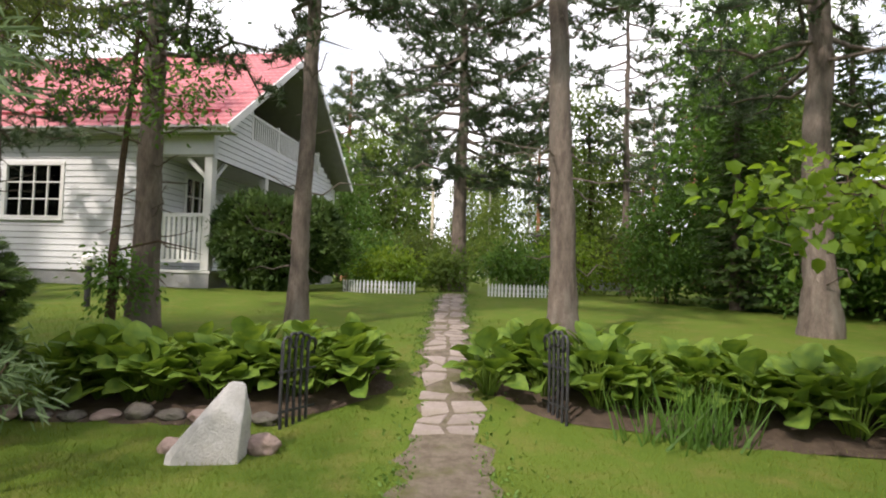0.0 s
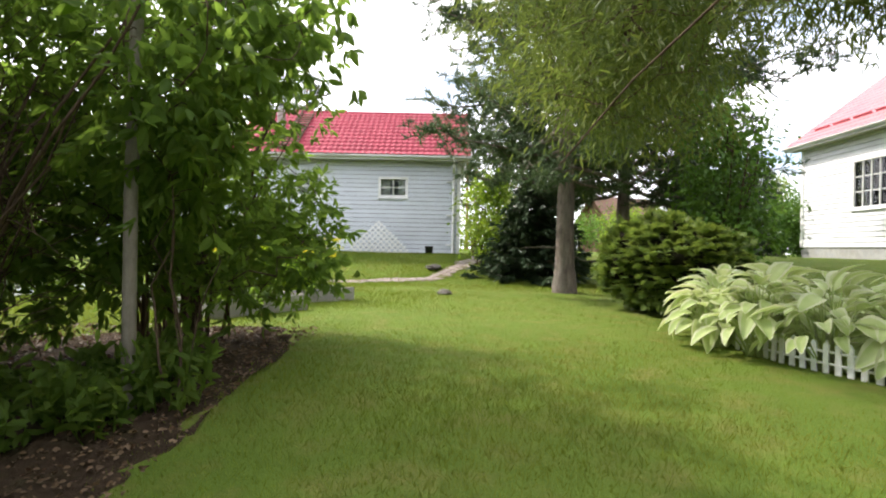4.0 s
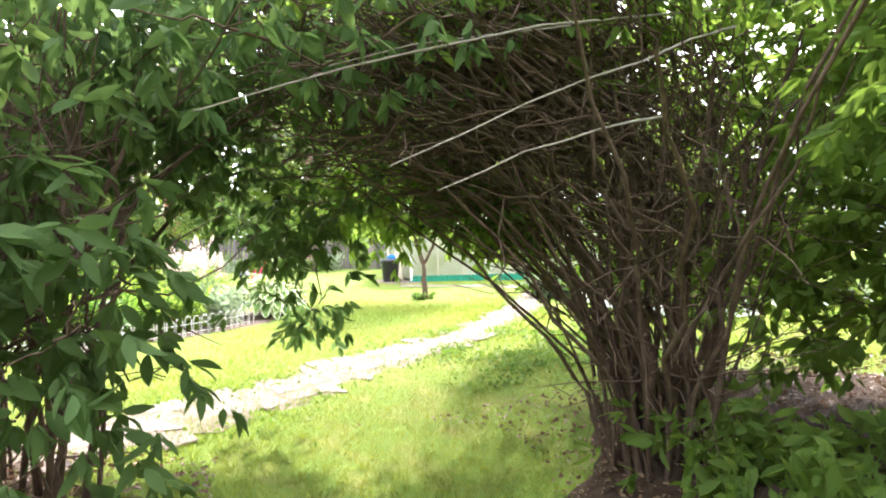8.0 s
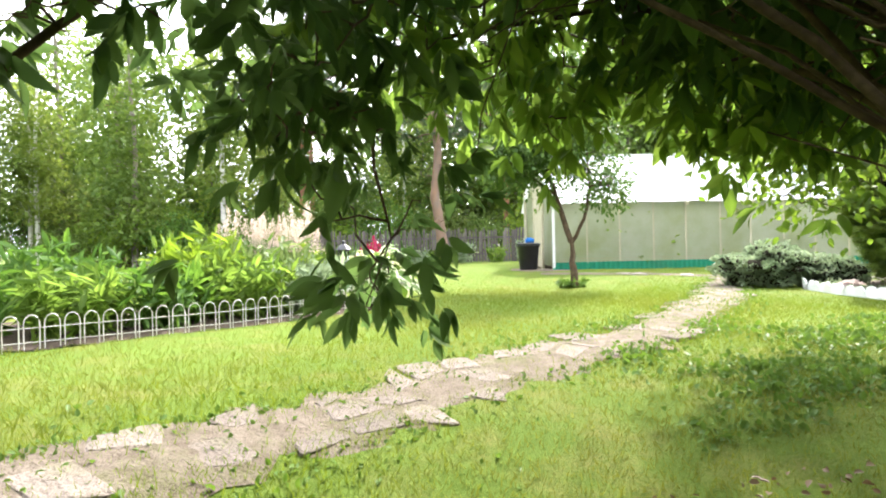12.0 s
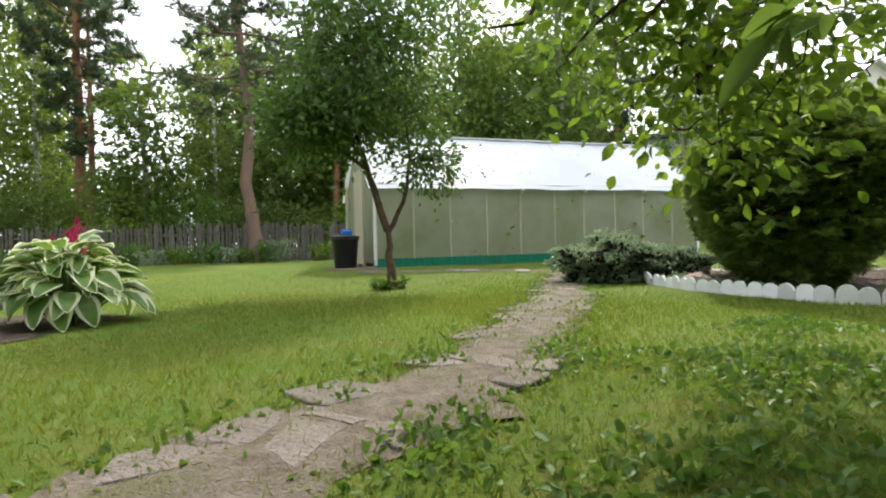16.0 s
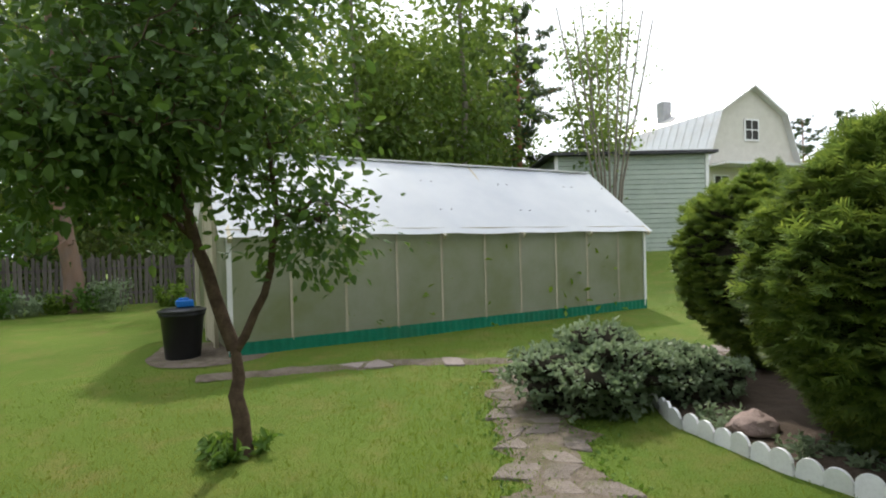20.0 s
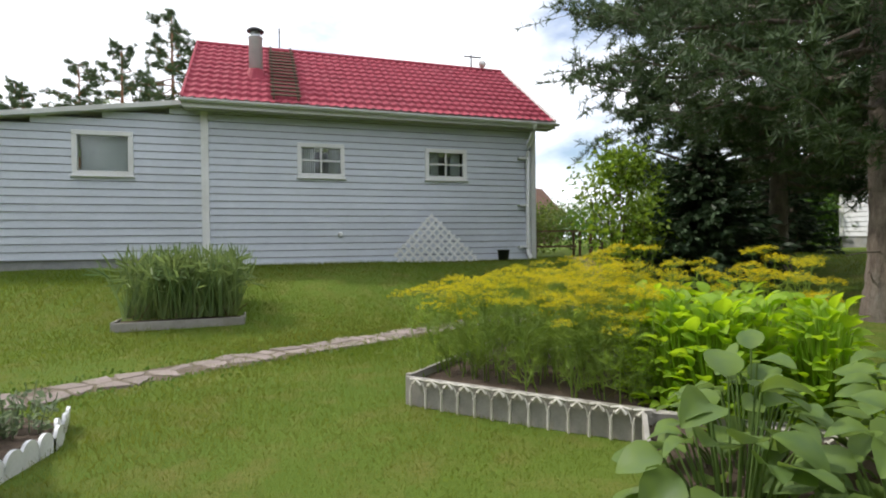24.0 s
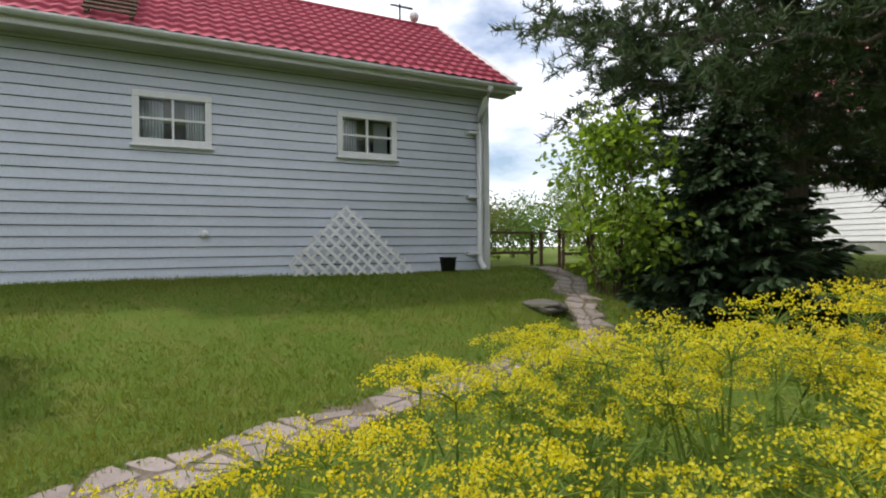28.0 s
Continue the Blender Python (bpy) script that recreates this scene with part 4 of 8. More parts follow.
def clad_wall(parent, name, m, length, z0, z1, openings, board, skin, span=None, thick=0.14, plain=False):
    """A wall in its own frame (x along, -y outwards, z up): a core with openings, and lapped boards in front. span(z): from where to where it runs at height z."""
    rows = int(round((z1 - z0) / board))
    h = (z1 - z0) / rows
    core = bmesh.new()
    wall = None
    pieces = []
    for k in range(rows):
        a, b = z0 + k * h, z0 + (k + 1) * h
        u0, u1 = span((a + b) / 2) if span else (0, length)
        if u1 - u0 < 0.05:
            continue
        cuts = [(o[0], o[1]) for o in openings if o[2] < (a + b) / 2 < o[3]]
        for c, d in subtract(u0, u1, cuts):
            box(core, c, d, 0, thick, a, b)
            pieces.append((c, d, a, b))
    bmesh.ops.remove_doubles(core, verts=core.verts[:], dist=0.0005)
    # near-black core paints the shadow line under each board and the room's dark
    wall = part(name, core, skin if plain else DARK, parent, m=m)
    if plain:
        return wall
    for c, d, a, b in pieces:
        bm = bmesh.new()
        v = [bm.verts.new(q) for q in ((c, -0.032, a), (d, -0.032, a), (d, -0.008, b - 0.013), (c, -0.008, b - 0.013), (c, 0, a), (d, 0, a), (d, 0, b - 0.013), (c, 0, b - 0.013))]
        for f in ((0, 1, 2, 3), (5, 4, 7, 6), (4, 5, 1, 0), (3, 2, 6, 7), (4, 0, 3, 7), (1, 5, 6, 2)):
            bm.faces.new([v[i] for i in f])
        part("siding_board", bm, skin, wall)
    return wall


def window(parent, m, u0, u1, v0, v1, cols, rows, curtain=True, frame_w=0.07, mat=None):
    """A window in the wall's frame, with sill, bars and panes."""
    mat = mat or WHITE
    bm = bmesh.new()
    box(bm, u0 - 0.03, u1 + 0.03, -0.055, 0.08, v1 - frame_w, v1 + 0.03, 0.006)
    box(bm, u0 - 0.03, u1 + 0.03, -0.055, 0.08, v0 - 0.03, v0 + frame_w, 0.006)
    box(bm, u0 - 0.03, u0 + frame_w, -0.05, 0.08, v0 + frame_w, v1 - frame_w)
    box(bm, u1 - frame_w, u1 + 0.03, -0.05, 0.08, v0 + frame_w, v1 - frame_w)
    win = part("window", bm, mat, parent, "white-painted wooden window", m)
    part("window_sill", boxed(u0 - 0.06, u1 + 0.06, -0.1, 0.0, v0 - 0.065, v0 - 0.032, 0.006), mat, win)
    a0, a1, b0, b1 = u0 + frame_w, u1 - frame_w, v0 + frame_w, v1 - frame_w
    for c in range(1, cols):
        x = a0 + (a1 - a0) * c / cols
        part("glazing_bar", boxed(x - 0.018, x + 0.018, -0.02, 0.05, b0, b1), mat, win)
    for r in range(1, rows):
        z = b0 + (b1 - b0) * r / rows
        part("glazing_bar", boxed(a0, a1, -0.017, 0.047, z - 0.018, z + 0.018), mat, win)
    for c in range(cols):
        for r in range(rows):
            x, z = a0 + (a1 - a0) * c / cols, b0 + (b1 - b0) * r / rows
            pane = part("pane", boxed(x, x + (a1 - a0) / cols, 0.02, 0.026, z, z + (b1 - b0) / rows), GLASS, win)
            pane.visible_shadow = False
    if curtain:
        n = 60
        for lo, hi in ((a0, a0 + (a1 - a0) * 0.36), (a1 - (a1 - a0) * 0.30, a1)):
            acc = Acc()
            s = np.linspace(lo, hi, n)
            y = 0.2 + 0.02 * np.sin(np.linspace(0, 46, n))
            v = np.concatenate([np.stack([s, y, np.full(n, b0)], 1), np.stack([s, y, np.full(n, b1)], 1)])
            i = np.arange(n - 1)[:, None]
            acc.add(v, i + np.array([[0, 1, n + 1, n]]))
            hang("curtain", acc.mesh("curtain", CURTAIN, True), win, "sheer white curtain")
    return win


def tile_roof(parent, name, m, length, slope, material, label="", wave=0.225, row=0.36, thick=0.03):
    """Pressed metal tile in its own frame: x along the eave, y up the slope, z outwards."""
    nu, per = int(length / wave) * 6 + 1, 4
    rows = max(2, int(round(slope / row)))
    x = np.linspace(0, length, nu)
    y, st = [], []
    for k in range(rows):
        a, b = slope * k / rows, slope * (k + 1) / rows
        for q in (0.0, 0.5, 0.985):
            y.append(a + (b - a) * q)
            st.append(0.035 * (1 - q))
    y, st = np.array(y + [slope]), np.array(st + [0.0])
    X, Y = np.meshgrid(x, y, indexing="ij")
    Z = 0.016 * np.cos(2 * np.pi * X / wave) + st[None] + 0.03
    nv = len(y)
    i, j = np.meshgrid(np.arange(nu - 1), np.arange(nv - 1), indexing="ij")
    f = np.stack([i * nv + j, (i + 1) * nv + j, (i + 1) * nv + j + 1, i * nv + j + 1], -1).reshape(-1, 4)
    acc = Acc()
    acc.add(np.stack([X, Y, Z], -1).reshape(-1, 3), f)
    ob = hang(name, acc.mesh(name, material), parent, label, m)
    part("roof_deck", boxed(0.0, length, 0.02, slope, -0.06, 0.0), SOFFIT, parent, m=m)
    return ob


def frame_of(origin, ux, uy):
    """A pose whose x runs along ux and y along uy."""
    ux, uy = Vector(ux).normalized(), Vector(uy).normalized()
    uz = ux.cross(uy).normalized()
    uy = uz.cross(ux)
    return Matrix.Translation(origin) @ Matrix((ux, uy, uz)).transposed().to_4x4()


def round_bar(parent, name, pts, r, material, label="", k=10):
    acc = Acc()
    tube(acc, pts, r, k)
    return hang(name, acc.mesh(name, material, True), parent, label)


def gutter(parent, a, b, material, r=0.075):
    a, b = np.array(a, float), np.array(b, float)
    d = unit(b - a)
    s = np.array([d[1], -d[0], 0])
    ang = np.linspace(math.pi, 2 * math.pi, 9)
    out = np.concatenate([np.stack([np.cos(ang), np.sin(ang)], 1) * r, np.stack([np.cos(ang[::-1]), np.sin(ang[::-1])], 1) * (r - 0.006)])
    v = np.concatenate([a + out[:, :1] * s + out[:, 1:] * np.array([0, 0, 1]), b + out[:, :1] * s + out[:, 1:] * np.array([0, 0, 1])])
    n = len(out)
    i = np.arange(n)[:, None]
    f = np.concatenate([i, (i + 1) % n, (i + 1) % n + n, i + n], 1)
    acc = Acc()
    acc.add(v, f)
    return hang("gutter", acc.mesh("gutter", material, True), parent, "pale enamelled half-round gutter")


def shed():
    X, Y0, Y1, Z0, Z1 = -24.5, -7.45, 1.0, 0.30, 4.12
    XB, RX, RZ = -30.6, -27.55, 6.55
    ob = thing("shed", "grey clapboard outbuilding with red metal tile roof on a bank", "shed", (0, 0, 0))
    east = frame_of((X, Y0, 0), (0, 1, 0), (-1, 0, 0))
    w1, w2 = (2.06, 3.14, 2.56, 3.34), (5.30, 6.40, 2.58, 3.34)
    clad_wall(ob, "wall_east", east, Y1 - Y0, Z0 + 0.12, Z1, [w1, w2], 0.170, SIDING)
    for w in (w1, w2):
        window(ob, east, *w, 2, 2)
    part("sill_board", boxed(0, Y1 - Y0, -0.045, 0.02, Z0 + 0.03, Z0 + 0.12), WHITE, ob, "white board along the wall's foot", east)
    part("plinth", boxed(XB, X - 0.05, Y0, Y1, -0.2, Z0 + 0.03), CONCRETE, ob)

    def gable(z):
        k = 0 if z < Z1 else (z - Z1) / (RZ - Z1)
        half = (X - XB) / 2
        return (half * k, 2 * half * (1 - k))

    north = frame_of((X, Y1, 0), (-1, 0, 0), (0, -1, 0))
    clad_wall(ob, "wall_north", north, X - XB, Z0, RZ - 0.1, [], 0.170, SIDING, span=gable)
    south = frame_of((XB, Y0, 0), (1, 0, 0), (0, 1, 0))
    clad_wall(ob, "wall_south", south, X - XB, Z0, RZ - 0.1, [], 0.170, SIDING, span=gable, plain=True)
    clad_wall(ob, "wall_west", frame_of((XB, Y1, 0), (0, -1, 0), (1, 0, 0)), Y1 - Y0, Z0, Z1, [], 0.170, SIDING, plain=True)
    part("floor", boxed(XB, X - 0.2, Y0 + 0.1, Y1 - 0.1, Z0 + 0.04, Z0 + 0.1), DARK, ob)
    ey0, ey1, ex, ez = Y0 - 0.45, Y1 + 0.42, X + 0.48, 4.14
    sl = math.hypot(RX - ex, RZ - ez)
    tile_roof(ob, "roof_slope", frame_of((ex, ey0, ez), (0, 1, 0), (RX - ex, 0, RZ - ez)), ey1 - ey0, sl, ROOF, "red pressed metal tile")
    ex2 = 2 * RX - ex
    tile_roof(ob, "roof_slope", frame_of((ex2, ey1, ez), (0, -1, 0), (RX - ex2, 0, RZ - ez)), ey1 - ey0, sl, ROOF, "red pressed metal tile")
    round_bar(ob, "ridge_cap", [(RX, ey0 - 0.02, RZ + 0.03), (RX, 0.5 * (ey0 + ey1), RZ + 0.03), (RX, ey1 + 0.02, RZ + 0.03)], 0.075, ROOF, "red metal ridge cap")
    for y in (ey0 - 0.03, ey1 - 0.02):
        for e in (ex, ex2):
            bm = bar(bmesh.new(), (e, y + 0.025, ez + 0.01), (RX, y + 0.025, RZ + 0.02), 0.05, 0.17)
            part("barge_board", bm, ROOF if y < 0 else WHITE, ob)
    part("soffit", boxed(X, ex + 0.0, ey0, ey1, 3.99, 4.02), SOFFIT, ob, "olive-grey eaves soffit")
    part("fascia", boxed(ex - 0.02, ex + 0.02, ey0, ey1, 3.97, 4.15), GUTTER, ob)
    gutter(ob, (ex + 0.09, ey0 - 0.04, 4.14), (ex + 0.09, ey1 + 0.06, 4.10), GUTTER)
    # corner boards and downpipe
    part("corner_board", boxed(X - 0.02, X + 0.05, Y1 - 0.10, Y1 + 0.04, Z0 + 0.1, 3.99), WHITE, ob)
    part("corner_board", boxed(X - 0.02, X + 0.055, Y0 - 0.12, Y0 + 0.04, Z0 + 0.02, 3.99), WHITE, ob, "white board over the wall joint")
    py = Y1 - 0.24
    pipe = round_bar(ob, "downpipe", [(ex + 0.08, py, 4.10), (ex + 0.08, py, 3.97), (ex - 0.05, py, 3.82), (X + 0.16, py, 3.55), (X + 0.12, py, 3.35), (X + 0.12, py, 0.75), (X + 0.13, py, 0.58), (X + 0.30, py, 0.42)], 0.062, WHITE, "white metal downpipe")
    for z in (0.75, 1.9, 3.2):
        part("bracket", boxed(X, X + 0.17, py - 0.28, py + 0.07, z - 0.025, z + 0.025), WHITE, pipe)
    # stove pipe, roof ladder, aerial
    ch = (X - 1.1, -6.35)
    zc = 4.14 + (RZ - ez) * (ex - ch[0]) / (ex - RX)
    pipe = part("stove_pipe", lathe([(0.17, zc - 0.3), (0.17, zc + 0.95), (0.185, zc + 0.96), (0.185, zc + 1.0), (0.12, zc + 1.01), (0.12, zc + 1.12)], 18), STEEL, ob, "galvanised stove pipe with a cowl", pose(ch[0], ch[1], 0), True)
    part("cowl", lathe([(0.21, zc + 1.12), (0.22, zc + 1.15), (0.14, zc + 1.21), (0.02, zc + 1.24)], 18), IRON, pipe)
    part("flashing", lathe([(0.33, zc - 0.25), (0.24, zc + 0.02), (0.19, zc + 0.16)], 18), ROOF, pipe)
    sx = frame_of((ex, 0, ez), (0, 1, 0), (RX - ex, 0, RZ - ez))
    lad = part("roof_ladder", box(box(bmesh.new(), -5.98, -5.93, 0.1, sl, 0.09, 0.14), -5.42, -5.37, 0.1, sl, 0.09, 0.14), TWIG, ob, "dark weathered wooden roof ladder", sx)
    for k in range(14):
        part("rung", boxed(-6.02, -5.33, 0.2 + k * 0.262, 0.30 + k * 0.262, 0.142, 0.17), TWIG, lad)
    round_bar(ob, "aerial_mast", [(RX, -5.7, RZ), (RX, -5.7, RZ + 0.7)], 0.02, IRON, k=6)
    mast = round_bar(ob, "aerial_mast", [(RX, 0.35, RZ), (RX, 0.35, RZ + 0.5)], 0.025, IRON, k=6)
    part("aerial_bar", boxed(-0.03, 0.03, -0.25, 0.35, 0, 0.03), IRON, mast, m=pose(RX, 0.35, RZ + 0.42))
    bm = bmesh.new()
    bmesh.ops.create_uvsphere(bm, u_segments=12, v_segments=8, radius=0.13)
    part("aerial_dish", bm, WHITE, mast, m=pose(RX + 0.05, 0.72, RZ + 0.22))
    part("vent", lathe([(0.06, 0), (0.06, 0.05), (0.035, 0.07)], 12), WHITE, ob, "small white wall vent", pose(X + 0.025, -4.41, 1.13, 0, 90, 0))
    # lean-to
    YE = -14.2

    def lean(z):
        return ((YE - YE) + 0.0 if z < 3.2 else (z - 3.2) / (4.06 - 3.2) * (Y0 - YE - 0.1), Y0 - YE - 0.1)

    wx = frame_of((X + 0.02, YE, 0), (0, 1, 0), (-1, 0, 0))
    w3 = (4.10, 5.22, 2.48, 3.40)
    clad_wall(ob, "lean_to_wall", wx, Y0 - YE - 0.1, 0.62, 4.06, [w3], 0.170, SIDING, span=lean)
    window(ob, wx, *w3, 1, 1)
    part("blind", boxed(4.2, 5.12, 0.15, 0.16, 2.5, 3.38), CURTAIN, ob, "drawn white blind", wx)
    part("lean_to_plinth", boxed(XB + 1, X - 0.02, YE, Y0 - 0.1, -0.2, 0.62), CONCRETE, ob)
    part("lean_to_back", boxed(XB + 1, XB + 1.1, YE, Y0 - 0.1, 0.6, 3.2), SIDING, ob)
    part("lean_to_end", boxed(XB + 1, X - 0.15, YE + 0.02, YE + 0.12, 0.6, 3.2), SIDING, ob)
    bm = bmesh.new()
    a, b = Vector((0, YE - 0.4, 3.17)), Vector((0, Y0 + 0.3, 4.17))
    v = []
    for x in (XB + 0.8, X + 0.28):
        for q, dz in ((a, 0), (b, 0), (b, 0.10), (a, 0.10)):
            v.append(bm.verts.new((x, q.y, q.z + dz)))
    for f in ((0, 1, 2, 3), (7, 6, 5, 4), (0, 4, 5, 1), (1, 5, 6, 2), (2, 6, 7, 3), (3, 7, 4, 0)):
        bm.faces.new([v[i] for i in f])
    part("lean_to_roof", bm, GUTTER, ob, "pale felted lean-to roof edge")
    return ob


def house():
    X0, X1, XP, Y0, Y1 = -26.3, -8.5, -10.15, 16.3, 27.3
    ZF, ZE, YR, ZR = 0.95, 5.15, 21.8, 9.75
    ob = thing("house", "white clapboard house with faded red roof and corner porch", "house", (-0.593, -1.178, 0), turn=-1.5)
    s = frame_of((X0, Y0, 0), (1, 0, 0), (0, 1, 0))
    wins = [(2.95, 4.75, 2.35, 4.2), (10.85, 12.92, 2.5, 4.25)]
    clad_wall(ob, "wall_south", s, XP - X0, ZF, ZE, wins, 0.19, SIDING_W)
    for w in wins:
        window(ob, s, *w, 4, 3, frame_w=0.09)
    part("plinth", boxed(X0, XP, Y0 + 0.02, Y1, -0.1, ZF), CONCRETE, ob, "grey concrete plinth")
    part("porch_base", boxed(XP, X1 + 0.05, Y0 - 0.02, Y1, -0.1, ZF), CONCRETE, ob, "pale blue-grey porch base")
    part("deck", boxed(XP, X1 + 0.1, Y0 - 0.06, Y1, ZF, ZF + 0.08), GUTTER, ob)
    e = frame_of((XP, Y0, 0), (0, 1, 0), (-1, 0, 0))
    pw = [(1.2, 2.6, 2.2, 4.1), (5.0, 6.4, 2.2, 4.1)]
    clad_wall(ob, "porch_wall", e, Y1 - Y0, ZF, 4.5, pw, 0.19, SIDING_W)
    for w in pw:
        window(ob, e, *w, 3, 3, frame_w=0.09)
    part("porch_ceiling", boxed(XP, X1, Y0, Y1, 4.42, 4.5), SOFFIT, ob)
    w = frame_of((X0, Y1, 0), (0, -1, 0), (1, 0, 0))

    def gable(z):
        k = 0 if z < ZE else (z - ZE) / (ZR - ZE)
        h = (Y1 - Y0) / 2
        return (h * k, 2 * h * (1 - k))

    clad_wall(ob, "wall_west", w, Y1 - Y0, ZF, ZR - 0.2, [], 0.19, SIDING_W, span=gable)
    clad_wall(ob, "wall_north", frame_of((X1, Y1, 0), (-1, 0, 0), (0, -1, 0)), X1 - X0, ZF, ZE, [], 0.19, SIDING_W, plain=True)
    # gable with its balcony
    g = frame_of((X1, Y0, 0), (0, 1, 0), (-1, 0, 0))

    def front(z):
        a, b = gable(z)
        return (a + 0.05, b - 0.05)

    clad_wall(ob, "gable_front", g, Y1 - Y0, 4.4, ZR - 0.2, [(2.3, 8.7, 5.45, 9.9)], 0.19, SIDING_W, span=front, thick=0.1)
    # recessed wall: the roof overhang's shade is put into its olive colour
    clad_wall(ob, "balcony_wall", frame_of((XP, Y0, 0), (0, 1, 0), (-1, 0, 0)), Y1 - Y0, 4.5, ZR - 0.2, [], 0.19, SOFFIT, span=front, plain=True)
    rail = part("balcony_rail", box(box(bmesh.new(), 2.3, 8.7, -0.02, 0.06, 6.32, 6.40), 2.3, 8.7, 0.0, 0.05, 5.5, 5.56), WHITE, ob, "white balustrade of the balcony", g)
    for k in range(40):
        u = 2.38 + k * 0.16
        part("baluster", boxed(u, u + 0.06, 0.0, 0.04, 5.56, 6.32), WHITE, rail)
    for u in (2.3, 4.4, 6.5, 8.6):
        part("rail_post", boxed(u - 0.05, u + 0.05, -0.03, 0.07, 5.45, 6.5), WHITE, rail)
    for y in (Y0 + 0.13, 19.9, 23.6, Y1 - 0.13):
        post = part("porch_post", boxed(X1 - 0.26, X1, y - 0.13, y + 0.13, ZF + 0.08, 4.42, 0.015), GUTTER, ob, "pale porch post")
    for a, b in (((X1 - 0.13, Y0 + 0.13, 3.7), (X1 - 0.85, Y0 + 0.13, 4.4)), ((X1 - 0.13, Y0 + 0.2, 3.7), (X1 - 0.13, Y0 + 0.95, 4.4))):
        part("post_brace", bar(bmesh.new(), a, b, 0.11), GUTTER, ob)
    part("lintel", boxed(XP, X1 + 0.03, Y0 - 0.02, Y0 + 0.22, 4.5, ZE), SIDING_W, ob)
    pr = part("porch_rail", box(box(bmesh.new(), XP, X1 - 0.2, Y0 + 0.05, Y0 + 0.15, 2.62, 2.74), XP, X1 - 0.2, Y0 + 0.06, Y0 + 0.14, 1.25, 1.35), WHITE, ob, "white porch balustrade")
    for k in range(9):
        x = XP + 0.08 + k * 0.165
        part("baluster", boxed(x, x + 0.09, Y0 + 0.07, Y0 + 0.12, 1.35, 2.62), WHITE, pr)
    part("corner_board", boxed(XP - 0.08, XP + 0.03, Y0 - 0.05, Y0 + 0.02, ZF, ZE), WHITE, ob)
    part("corner_board", boxed(X0 - 0.05, X0 + 0.12, Y0 - 0.05, Y0 + 0.05, ZF, ZE), WHITE, ob)
    # roof
    ey, ez, ex0, ex1 = Y0 - 0.5, 5.2, X0 - 0.5, X1 + 0.75
    sl = math.hypot(YR - ey, ZR - ez)
    tile_roof(ob, "roof_slope", frame_of((ex0, ey, ez), (1, 0, 0), (0, YR - ey, ZR - ez)), ex1 - ex0, sl, ROOF_OLD, "faded red pressed metal tile")
    ey2 = 2 * YR - ey
    tile_roof(ob, "roof_slope", frame_of((ex1, ey2, ez), (-1, 0, 0), (0, YR - ey2, ZR - ez)), ex1 - ex0, sl, ROOF_OLD, "faded red pressed metal tile")
    round_bar(ob, "ridge_cap", [(ex0, YR, ZR + 0.03), (-17, YR, ZR + 0.03), (ex1, YR, ZR + 0.03)], 0.09, ROOF_OLD)
    for q in (ey, ey2):
        for x in (ex0, ex1):
            part("barge_board", bar(bmesh.new(), (x, q, ez - 0.02), (x, YR, ZR - 0.02), 0.05, 0.22), WHITE, ob, "white barge board")
    part("fascia", boxed(ex0, ex1, ey - 0.02, ey + 0.02, ez - 0.16, ez + 0.02), GUTTER, ob)
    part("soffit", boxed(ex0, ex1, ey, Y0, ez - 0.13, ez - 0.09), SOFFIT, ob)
    gutter(ob, (ex1, ey - 0.09, ez), (ex0, ey - 0.09, ez), GUTTER)
    for x in np.arange(ex0 + 1, ex1 - 0.5, 1.1):
        part("snow_guard", boxed(0, 0.9, 0.9, 0.94, 0.09, 0.2), ROOF_OLD, ob, m=frame_of((x, ey, ez), (1, 0, 0), (0, YR - ey, ZR - ez)))
    return ob


shed()
house()


